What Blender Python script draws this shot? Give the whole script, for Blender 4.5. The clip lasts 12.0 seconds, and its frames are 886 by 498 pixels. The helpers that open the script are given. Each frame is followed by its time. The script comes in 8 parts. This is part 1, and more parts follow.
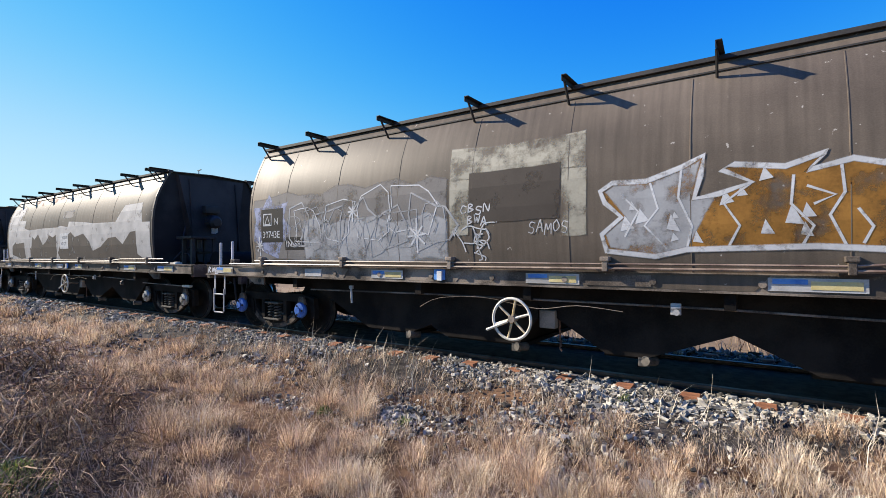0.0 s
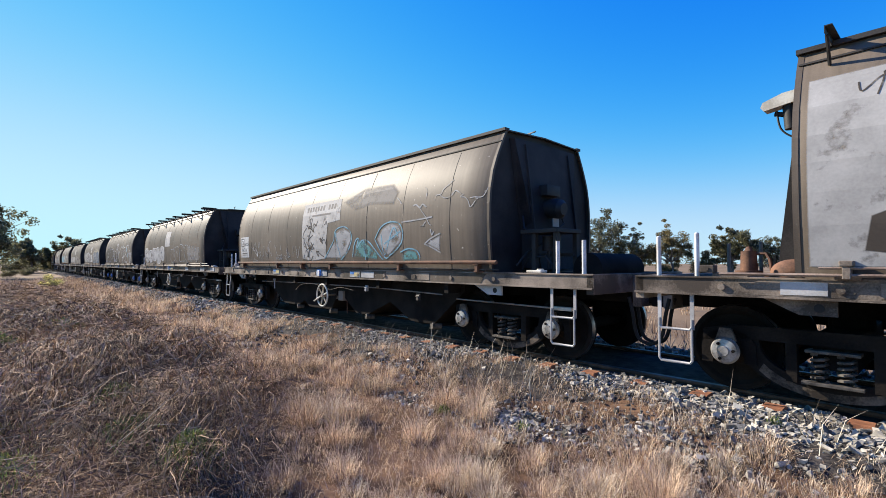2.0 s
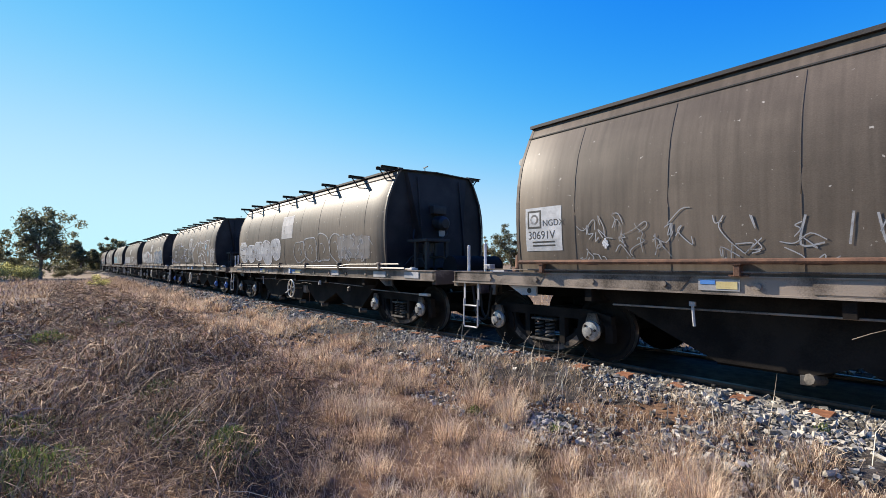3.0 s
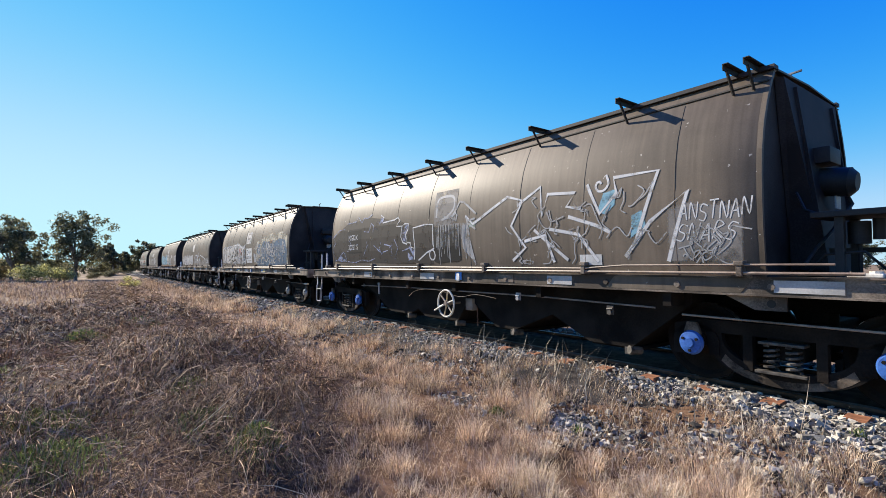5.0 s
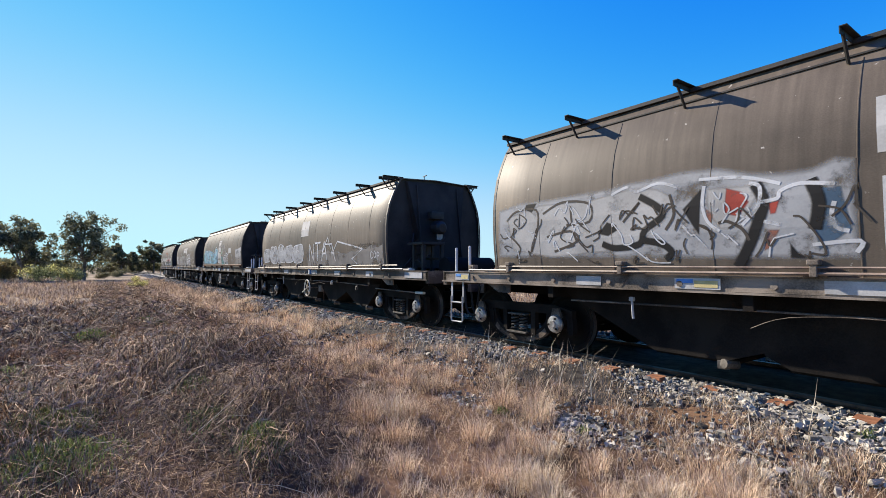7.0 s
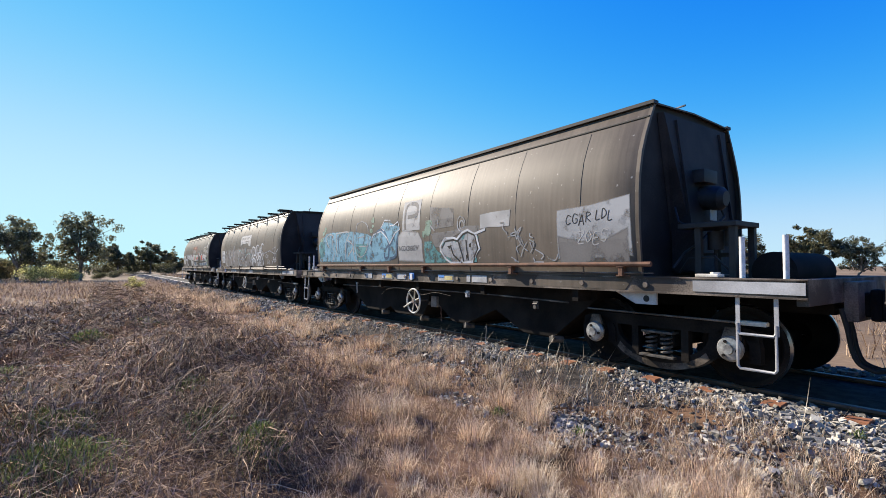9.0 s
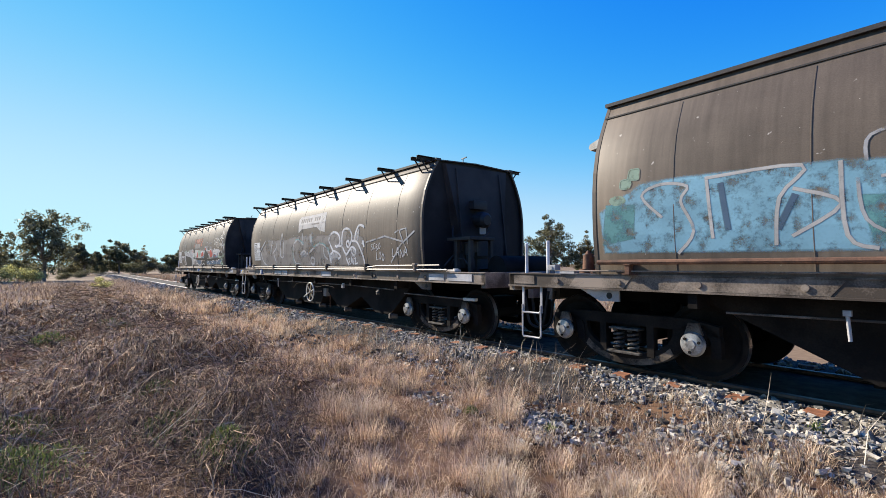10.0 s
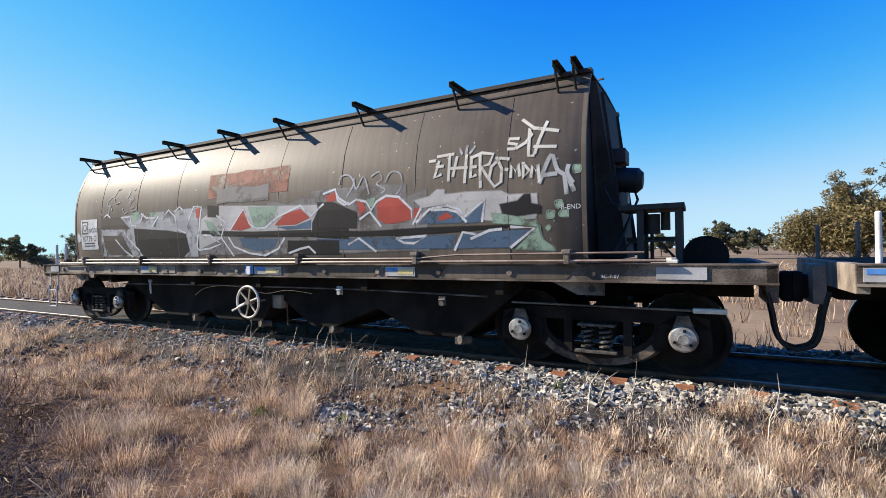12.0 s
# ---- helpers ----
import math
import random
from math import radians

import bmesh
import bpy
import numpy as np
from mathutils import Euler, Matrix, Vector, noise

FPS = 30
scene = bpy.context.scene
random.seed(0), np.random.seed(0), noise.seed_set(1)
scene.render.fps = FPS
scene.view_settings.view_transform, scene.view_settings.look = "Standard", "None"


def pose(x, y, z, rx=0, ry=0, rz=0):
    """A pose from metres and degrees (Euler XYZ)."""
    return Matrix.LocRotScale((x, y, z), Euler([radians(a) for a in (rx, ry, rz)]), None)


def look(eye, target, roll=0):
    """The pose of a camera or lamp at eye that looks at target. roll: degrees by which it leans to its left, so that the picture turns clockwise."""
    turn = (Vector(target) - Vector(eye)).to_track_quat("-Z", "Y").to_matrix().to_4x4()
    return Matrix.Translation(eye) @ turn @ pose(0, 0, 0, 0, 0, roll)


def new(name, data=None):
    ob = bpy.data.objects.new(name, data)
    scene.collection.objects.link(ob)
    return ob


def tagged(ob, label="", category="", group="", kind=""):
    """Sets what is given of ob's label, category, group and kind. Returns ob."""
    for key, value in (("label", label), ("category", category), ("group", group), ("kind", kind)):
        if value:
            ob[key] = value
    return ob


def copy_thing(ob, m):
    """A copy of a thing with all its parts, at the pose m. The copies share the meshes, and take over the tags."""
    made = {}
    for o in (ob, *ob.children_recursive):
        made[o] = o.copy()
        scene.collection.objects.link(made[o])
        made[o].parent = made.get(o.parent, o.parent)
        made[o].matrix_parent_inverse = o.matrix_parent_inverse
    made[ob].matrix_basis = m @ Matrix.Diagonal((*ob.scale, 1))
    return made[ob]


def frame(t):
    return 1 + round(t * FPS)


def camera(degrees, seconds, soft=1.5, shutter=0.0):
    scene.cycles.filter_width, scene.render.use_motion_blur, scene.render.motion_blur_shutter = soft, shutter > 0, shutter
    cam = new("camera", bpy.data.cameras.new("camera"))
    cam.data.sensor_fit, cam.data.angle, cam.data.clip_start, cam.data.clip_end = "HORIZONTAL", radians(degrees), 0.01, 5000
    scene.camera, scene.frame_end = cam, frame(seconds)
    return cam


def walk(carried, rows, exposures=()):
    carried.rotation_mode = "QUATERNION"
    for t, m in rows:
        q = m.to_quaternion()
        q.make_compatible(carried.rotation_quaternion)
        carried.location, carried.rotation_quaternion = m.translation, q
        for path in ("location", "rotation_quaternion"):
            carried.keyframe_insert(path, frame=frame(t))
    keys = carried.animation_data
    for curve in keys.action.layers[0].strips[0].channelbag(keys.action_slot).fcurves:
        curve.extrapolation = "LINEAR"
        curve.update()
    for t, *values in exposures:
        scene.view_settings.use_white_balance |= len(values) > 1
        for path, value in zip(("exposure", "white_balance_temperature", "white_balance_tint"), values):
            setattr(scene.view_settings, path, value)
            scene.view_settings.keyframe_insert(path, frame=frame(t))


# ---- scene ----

# ---- camera ----
cam = camera(86.0, 12.0, soft=0.7)
EYE = 1.70
PATH = (
    (0.0, -0.012, 0.037, 0.036, 90.80, 0.17, 34.22),
    (0.5, -0.021, 0.032, 0.018, 90.96, 0.13, 38.07),
    (1.0, -0.029, 0.034, 0.001, 91.16, 0.07, 41.68),
    (1.5, -0.035, 0.021, -0.002, 91.36, 0.04, 45.01),
    (2.0, -0.025, -0.019, -0.004, 91.72, -0.03, 47.78),
    (2.5, -0.030, -0.035, -0.001, 91.77, -0.03, 49.82),
    (3.0, -0.032, -0.026, 0.001, 91.69, 0.14, 51.35),
    (4.0, -0.028, -0.040, -0.010, 91.86, 0.13, 53.10),
    (5.0, -0.023, -0.048, -0.017, 91.94, 0.13, 53.89),
    (5.5, -0.034, -0.043, -0.019, 91.91, 0.14, 54.18),
    (6.0, -0.028, -0.038, -0.014, 91.85, 0.22, 54.25),
    (6.5, -0.025, -0.029, -0.015, 91.88, 0.23, 54.40),
    (7.0, -0.020, -0.034, -0.016, 91.91, 0.20, 54.56),
    (8.0, -0.004, -0.048, -0.014, 91.98, 0.12, 54.62),
    (9.0, 0.013, -0.059, -0.012, 92.07, 0.05, 54.26),
    (9.5, 0.007, -0.021, -0.015, 91.94, 0.21, 53.46),
    (10.0, 0.035, 0.009, -0.009, 91.88, 0.27, 51.64),
    (10.5, 0.050, 0.024, -0.001, 91.70, 0.40, 48.94),
    (11.0, 0.038, 0.049, 0.014, 91.24, 0.48, 44.77),
    (11.5, 0.057, 0.055, 0.019, 90.82, 0.64, 38.14),
    (12.0, 0.116, 0.090, 0.025, 90.24, 0.92, 28.29),
)
walk(cam, [(t, pose(x, y, EYE + z, rx, ry, rz)) for t, x, y, z, rx, ry, rz in PATH])

# ---- sky, sun ----
SUN_EL, SUN_AZ = 30.0, 16.0      # degrees; azimuth from -x towards -y
world = bpy.data.worlds.new("sky")
scene.world = world
world.use_nodes = True
nt = world.node_tree
sky = nt.nodes.new("ShaderNodeTexSky")
sky.sky_type = "NISHITA"
sky.sun_disc = False
sky.sun_elevation = radians(SUN_EL)
sky.sun_rotation = radians(270 - SUN_AZ)
sky.air_density, sky.dust_density, sky.ozone_density = 1.0, 0.0, 2.0
tint = nt.nodes.new("ShaderNodeMix")
tint.data_type, tint.blend_type = "RGBA", "MULTIPLY"
tint.inputs[0].default_value = 1.0
tint.inputs[7].default_value = (0.125, 0.183, 0.252, 1)
deep = nt.nodes.new("ShaderNodeGamma")
deep.inputs["Gamma"].default_value = 1.34
level = nt.nodes.new("ShaderNodeMix")
level.data_type, level.blend_type = "RGBA", "MULTIPLY"
level.inputs[0].default_value = 1.0
level.inputs[7].default_value = (4.25, 4.25, 4.25, 1)
nt.links.new(sky.outputs[0], tint.inputs[6])
nt.links.new(tint.outputs[2], deep.inputs["Color"])
nt.links.new(deep.outputs[0], level.inputs[6])
# each colour of the sky rises to its own ceiling, as a clear winter sky does away from the sun
UNIT = 0.203
split = nt.nodes.new("ShaderNodeSeparateColor")
merge = nt.nodes.new("ShaderNodeCombineColor")
nt.links.new(level.outputs[2], split.inputs[0])


def sky_math(kind, a, b):
    n = nt.nodes.new("ShaderNodeMath")
    n.operation = kind
    for slot, v in enumerate((a, b)):
        if isinstance(v, float):
            n.inputs[slot].default_value = v
        else:
            nt.links.new(v, n.inputs[slot])
    return n.outputs[0]


for i, (power, gain, ceiling) in enumerate(((3.0, 95.0, 0.57), (1.5, 3.3, 1.00), (1.0, 9.0, 1.05))):
    v = sky_math("POWER", sky_math("MULTIPLY", split.outputs[i], UNIT), power)
    v = sky_math("MULTIPLY", v, gain)
    v = sky_math("DIVIDE", v, sky_math("ADD", v, 1.0))
    nt.links.new(sky_math("MULTIPLY", v, ceiling / UNIT), merge.inputs[i])
nt.links.new(merge.outputs[0], nt.nodes["Background"].inputs[0])
nt.nodes["Background"].inputs[1].default_value = 0.10
sun = new("sun", bpy.data.lights.new("sun", "SUN"))
sun.data.energy, sun.data.angle, sun.data.color = 5.0, radians(0.5), (1.0, 0.90, 0.76)
sun_way = Vector((-math.cos(radians(SUN_EL)) * math.cos(radians(SUN_AZ)), -math.cos(radians(SUN_EL)) * math.sin(radians(SUN_AZ)), math.sin(radians(SUN_EL))))
sun.matrix_world = look(sun_way * 50, (0, 0, 0))
scene.view_settings.exposure = 1.02

# ---- dimensions ----
YC = 6.70            # centre line of the track
RAIL = 0.322         # top of the rails
HALF = 1.37          # half width of the wagon frame
LEN = 13.82          # wagon frame
PITCH = 14.357       # from wagon to wagon
HULL0, HULL1 = 1.55, 12.10
PROFILE = ((1.36, 1.56), (1.38, 1.73), (1.41, 2.03), (1.42, 2.33), (1.415, 2.6), (1.39, 2.85), (1.33, 3.12), (1.24, 3.35), (1.14, 3.56), (1.03, 3.73))
SEAMS = (2.55, 3.80, 5.04, 6.27, 7.54, 8.78, 9.99, 11.25)


# ---- materials ----
def material(name, a, b, scale=3.0, rough=(0.6, 0.85), bump=0.15, metal=0.0, fine=60.0, per="none", vary=0.35, stretch=(1, 1, 1), spec=0.4, low=0.35, high=0.65):
    m = bpy.data.materials.new(name)
    m.use_nodes = True
    t = m.node_tree
    bsdf = t.nodes["Principled BSDF"]
    co = t.nodes.new("ShaderNodeTexCoord")
    mp = t.nodes.new("ShaderNodeMapping")
    mp.inputs["Scale"].default_value = stretch
    t.links.new(co.outputs["Object"], mp.inputs["Vector"])
    n1 = t.nodes.new("ShaderNodeTexNoise")
    n1.inputs["Scale"].default_value, n1.inputs["Detail"].default_value = scale, 6
    n2 = t.nodes.new("ShaderNodeTexNoise")
    n2.inputs["Scale"].default_value, n2.inputs["Detail"].default_value = fine, 3
    t.links.new(mp.outputs[0], n1.inputs["Vector"])
    t.links.new(mp.outputs[0], n2.inputs["Vector"])
    ramp = t.nodes.new("ShaderNodeValToRGB")
    ramp.color_ramp.elements[0].position, ramp.color_ramp.elements[0].color = low, (*a, 1)
    ramp.color_ramp.elements[1].position, ramp.color_ramp.elements[1].color = high, (*b, 1)
    add = t.nodes.new("ShaderNodeMath")
    add.operation = "MULTIPLY_ADD"
    add.inputs[1].default_value, add.inputs[2].default_value = 0.3, -0.15
    t.links.new(n2.outputs["Fac"], add.inputs[0])
    tot = t.nodes.new("ShaderNodeMath")
    t.links.new(n1.outputs["Fac"], tot.inputs[0])
    t.links.new(add.outputs[0], tot.inputs[1])
    last = tot
    if per != "none":
        src = t.nodes.new("ShaderNodeNewGeometry" if per == "island" else "ShaderNodeObjectInfo")
        sh = t.nodes.new("ShaderNodeMath")
        sh.operation = "MULTIPLY_ADD"
        sh.inputs[1].default_value, sh.inputs[2].default_value = 2 * vary, -vary
        t.links.new(src.outputs["Random Per Island" if per == "island" else "Random"], sh.inputs[0])
        last = t.nodes.new("ShaderNodeMath")
        t.links.new(tot.outputs[0], last.inputs[0])
        t.links.new(sh.outputs[0], last.inputs[1])
    t.links.new(last.outputs[0], ramp.inputs[0])
    t.links.new(ramp.outputs[0], bsdf.inputs["Base Color"])
    rr = t.nodes.new("ShaderNodeMapRange")
    rr.inputs["To Min"].default_value, rr.inputs["To Max"].default_value = rough
    t.links.new(n1.outputs["Fac"], rr.inputs["Value"])
    t.links.new(rr.outputs[0], bsdf.inputs["Roughness"])
    bsdf.inputs["Metallic"].default_value = metal
    bsdf.inputs["Specular IOR Level"].default_value = spec
    if bump:
        bp = t.nodes.new("ShaderNodeBump")
        bp.inputs["Strength"].default_value, bp.inputs["Distance"].default_value = bump, 0.01
        t.links.new(n2.outputs["Fac"], bp.inputs["Height"])
        t.links.new(bp.outputs[0], bsdf.inputs["Normal"])
    return m


def sunlit_through(m, share):
    """Thin leaves and stalks: part of the light passes through them."""
    t = m.node_tree
    bsdf = t.nodes["Principled BSDF"]
    thin = t.nodes.new("ShaderNodeBsdfTranslucent")
    t.links.new(bsdf.inputs["Base Color"].links[0].from_socket, thin.inputs["Color"])
    mix = t.nodes.new("ShaderNodeMixShader")
    mix.inputs[0].default_value = share
    t.links.new(bsdf.outputs[0], mix.inputs[1])
    t.links.new(thin.outputs[0], mix.inputs[2])
    t.links.new(mix.outputs[0], t.nodes["Material Output"].inputs["Surface"])
    return m


def hull_material():
    """Grimy grey-brown wagon paint: soot patches, rain streaks, polished bands."""
    m = material("weathered_hull_paint", (0.068, 0.054, 0.041), (0.180, 0.144, 0.109), 0.55, (0.47, 0.64), 0.05, fine=90, per="object", vary=0.05, stretch=(0.8, 1, 1.6), spec=0.20, low=0.25, high=0.75)
    t = m.node_tree
    bsdf = t.nodes["Principled BSDF"]
    ramp = bsdf.inputs["Base Color"].links[0].from_node
    co = [n for n in t.nodes if n.type == "TEX_COORD"][0]
    mp = t.nodes.new("ShaderNodeMapping")
    mp.inputs["Scale"].default_value = (9, 1, 0.55)
    t.links.new(co.outputs["Object"], mp.inputs["Vector"])
    streak = t.nodes.new("ShaderNodeTexNoise")
    streak.inputs["Scale"].default_value, streak.inputs["Detail"].default_value = 1.6, 5
    t.links.new(mp.outputs[0], streak.inputs["Vector"])
    rng = t.nodes.new("ShaderNodeMapRange")
    rng.inputs["From Min"].default_value, rng.inputs["From Max"].default_value = 0.3, 0.75
    rng.inputs["To Min"].default_value, rng.inputs["To Max"].default_value = 0.82, 1.22
    t.links.new(streak.outputs["Fac"], rng.inputs["Value"])
    mul = t.nodes.new("ShaderNodeMix")
    mul.data_type, mul.blend_type = "RGBA", "MULTIPLY"
    mul.inputs[0].default_value = 1.0
    t.links.new(ramp.outputs[0], mul.inputs[6])
    t.links.new(rng.outputs[0], mul.inputs[7])
    spots = t.nodes.new("ShaderNodeTexNoise")
    spots.inputs["Scale"].default_value, spots.inputs["Detail"].default_value = 14, 4
    t.links.new(co.outputs["Object"], spots.inputs["Vector"])
    cut = t.nodes.new("ShaderNodeMapRange")
    cut.inputs["From Min"].default_value, cut.inputs["From Max"].default_value = 0.70, 0.74
    t.links.new(spots.outputs["Fac"], cut.inputs["Value"])
    chip = t.nodes.new("ShaderNodeMix")
    chip.data_type = "RGBA"
    chip.inputs[7].default_value = (0.42, 0.38, 0.33, 1)
    t.links.new(cut.outputs[0], chip.inputs[0])
    t.links.new(mul.outputs[2], chip.inputs[6])
    t.links.new(chip.outputs[2], bsdf.inputs["Base Color"])
    return m


def paint_material(name, col, wear=0.45, rough=0.55, scale=5.0, shade=0.75):
    """Spray paint, scuffed away in patches so that the steel shows."""
    m = material(name, tuple(c * shade for c in col), col, 2.2, (rough, rough + 0.2), 0.03, fine=40, spec=0.16)
    t = m.node_tree
    bsdf = t.nodes["Principled BSDF"]
    co = [n for n in t.nodes if n.type == "TEX_COORD"][0]
    n = t.nodes.new("ShaderNodeTexNoise")
    n.inputs["Scale"].default_value, n.inputs["Detail"].default_value = scale, 8
    n.inputs["Roughness"].default_value = 0.65
    t.links.new(co.outputs["Object"], n.inputs["Vector"])
    r = t.nodes.new("ShaderNodeMapRange")
    r.inputs["From Min"].default_value, r.inputs["From Max"].default_value = wear - 0.09, wear + 0.09
    t.links.new(n.outputs["Fac"], r.inputs["Value"])
    cov = t.nodes.new("ShaderNodeAttribute")
    cov.attribute_name = "cover"
    edge = t.nodes.new("ShaderNodeMapRange")
    edge.inputs["From Min"].default_value, edge.inputs["From Max"].default_value = 0.05, 0.75
    t.links.new(cov.outputs["Fac"], edge.inputs["Value"])
    both = t.nodes.new("ShaderNodeMath")
    both.operation = "MULTIPLY"
    t.links.new(r.outputs[0], both.inputs[0])
    t.links.new(edge.outputs[0], both.inputs[1])
    clear = t.nodes.new("ShaderNodeBsdfTransparent")
    mix = t.nodes.new("ShaderNodeMixShader")
    t.links.new(both.outputs[0], mix.inputs[0])
    t.links.new(clear.outputs[0], mix.inputs[1])
    t.links.new(bsdf.outputs[0], mix.inputs[2])
    t.links.new(mix.outputs[0], t.nodes["Material Output"].inputs["Surface"])
    return m


HULL = hull_material()
# wagon ends face away from the sun; their shade is in this darker colour
ENDS_SHADED = material("shaded_end_paint", (0.017, 0.015, 0.015), (0.055, 0.049, 0.045), 1.2, (0.6, 0.85), 0.1, per="object", vary=0.1, spec=0.2)
ROOFM = material("roof_dark_steel", (0.030, 0.028, 0.026), (0.07, 0.062, 0.055), 2.0, (0.6, 0.8))
FRAME = material("frame_brown_black", (0.066, 0.052, 0.041), (0.30, 0.245, 0.195), 2.6, (0.6, 0.85), 0.15, per="object", vary=0.1, spec=0.2)
# grimy steel, its colour lowered to near black for the shade beneath the train
UNDER_SHADE = material("underframe_grime_shade", (0.007, 0.006, 0.0055), (0.022, 0.018, 0.015), 2.5, (0.8, 0.95), 0.2, spec=0.12)
BLACK = material("black_angle_steel", (0.012, 0.012, 0.012), (0.030, 0.028, 0.026), 5.0, (0.5, 0.75))
RUST = material("brown_rust", (0.075, 0.038, 0.024), (0.19, 0.095, 0.055), 6.0, (0.75, 0.95), 0.3)
SLEEPER = material("orange_rust", (0.17, 0.065, 0.03), (0.34, 0.14, 0.065), 7.0, (0.8, 0.95), 0.35)
WHITE = material("chalky_white_paint", (0.50, 0.48, 0.45), (0.80, 0.79, 0.77), 4.0, (0.5, 0.7), 0.08)
PALE = material("pale_grey_sheet", (0.30, 0.29, 0.28), (0.52, 0.51, 0.50), 2.5, (0.45, 0.65), 0.05)
CREAM = material("cream_wheel_paint", (0.50, 0.45, 0.36), (0.78, 0.74, 0.64), 6.0, (0.4, 0.6), 0.1)
YELLOW = material("ochre_spoke_paint", (0.42, 0.29, 0.12), (0.74, 0.66, 0.50), 8.0, (0.4, 0.6), 0.1)
CAPM = material("greasy_cap_metal", (0.14, 0.13, 0.12), (0.44, 0.43, 0.41), 9.0, (0.3, 0.5), 0.1, metal=0.5)
BLUECAP = material("blue_cap_paint", (0.02, 0.07, 0.26), (0.05, 0.16, 0.50), 8.0, (0.35, 0.55), 0.1)
DUSTY = material("dusty_cast_iron", (0.030, 0.024, 0.019), (0.21, 0.165, 0.125), 5.0, (0.75, 0.95), 0.25, spec=0.15, low=0.40, high=0.75)
SPRING = material("worn_spring_steel", (0.030, 0.026, 0.023), (0.13, 0.115, 0.098), 9.0, (0.5, 0.7), 0.1, metal=0.2)
TREAD = material("polished_tread", (0.28, 0.27, 0.26), (0.50, 0.49, 0.48), 6.0, (0.22, 0.38), 0.05, metal=0.9)
RAILTOP = material("polished_rail_head", (0.10, 0.098, 0.095), (0.17, 0.165, 0.16), 6.0, (0.42, 0.55), 0.04, metal=0.7)
RODM = material("worn_brown_rod", (0.13, 0.085, 0.060), (0.32, 0.235, 0.175), 4.0, (0.4, 0.6), 0.1, spec=0.5)
LABEL_B = material("label_blue", (0.05, 0.17, 0.48), (0.10, 0.28, 0.62), 6.0, (0.4, 0.6), 0.0)
LABEL_Y = material("label_sand", (0.48, 0.38, 0.16), (0.62, 0.52, 0.26), 6.0, (0.4, 0.6), 0.0)
HOSE = material("black_rubber", (0.010, 0.010, 0.010), (0.022, 0.021, 0.020), 8.0, (0.55, 0.75), 0.05)

P_WHITE = paint_material("spray_white", (0.62, 0.62, 0.62), 0.39)
P_FADE = paint_material("spray_silver_faded", (0.38, 0.38, 0.38), 0.40, scale=4.0)
P_GREY = paint_material("buff_grey_rolled", (0.215, 0.20, 0.185), 0.40, 0.6, 2.5)
P_LIGHT = paint_material("buff_white_rolled", (0.47, 0.455, 0.43), 0.34, 0.6, 3.5, 0.72)
P_BLACK = paint_material("spray_black", (0.020, 0.019, 0.019), 0.31)
P_DARK = paint_material("dark_buff", (0.082, 0.068, 0.056), 0.36, 0.6, 3.0)
P_GOLD = paint_material("spray_gold", (0.36, 0.175, 0.04), 0.44, 0.45, 3.0, 0.55)
P_RED = paint_material("spray_red", (0.40, 0.070, 0.05), 0.33)
P_SALMON = paint_material("salmon_primer", (0.30, 0.13, 0.09), 0.46, 0.6, 4.0)
P_MINT = paint_material("spray_mint", (0.27, 0.37, 0.28), 0.42)
P_TEAL = paint_material("spray_teal", (0.13, 0.31, 0.31), 0.45)
P_SKY = paint_material("spray_sky_blue", (0.22, 0.42, 0.52), 0.42)
P_BLUE = paint_material("spray_slate_blue", (0.080, 0.132, 0.195), 0.38)
P_CREAM = paint_material("spray_cream", (0.42, 0.39, 0.31), 0.47, 0.6, 3.0)
P_LILAC = paint_material("spray_lilac", (0.33, 0.36, 0.50), 0.48)
DECAL = material("decal_white", (0.40, 0.40, 0.39), (0.60, 0.60, 0.59), 7.0, (0.5, 0.7), 0.02)
INK = material("stencil_black", (0.02, 0.02, 0.02), (0.05, 0.048, 0.045), 9.0, (0.5, 0.7), 0.0)


# ---- mesh helpers ----
def box(bm, x0, x1, y0, y1, z0, z1, bev=0.0):
    vs = [bm.verts.new((x, y, z)) for x in (x0, x1) for y in (y0, y1) for z in (z0, z1)]
    fs = [bm.faces.new([vs[i] for i in f]) for f in ((0, 1, 3, 2), (4, 6, 7, 5), (0, 4, 5, 1), (2, 3, 7, 6), (0, 2, 6, 4), (1, 5, 7, 3))]
    if bev:
        es = list({e for f in fs for e in f.edges})
        bmesh.ops.bevel(bm, geom=es, offset=bev, segments=2, affect="EDGES", profile=0.6)


def rod(bm, p0, p1, r, seg=10, r2=None):
    p0, p1 = Vector(p0), Vector(p1)
    d = p1 - p0
    m = Matrix.Translation((p0 + p1) / 2) @ d.to_track_quat("Z", "Y").to_matrix().to_4x4()
    bmesh.ops.create_cone(bm, cap_ends=True, segments=seg, radius1=r, radius2=r if r2 is None else r2, depth=d.length, matrix=m)


def pipe(bm, pts, r, seg=8):
    """A bent pipe through the points, one ring a point."""
    pts = [Vector(p) for p in pts]
    rings = []
    for i, p in enumerate(pts):
        d = (pts[min(i + 1, len(pts) - 1)] - pts[max(i - 1, 0)]).normalized()
        q = d.to_track_quat("Z", "Y")
        rings.append([bm.verts.new(p + q @ Vector((r * math.cos(2 * math.pi * k / seg), r * math.sin(2 * math.pi * k / seg), 0))) for k in range(seg)])
    for a, b in zip(rings, rings[1:]):
        for k in range(seg):
            bm.faces.new((a[k], a[(k + 1) % seg], b[(k + 1) % seg], b[k]))
    bm.faces.new(list(reversed(rings[0])))
    bm.faces.new(rings[-1])


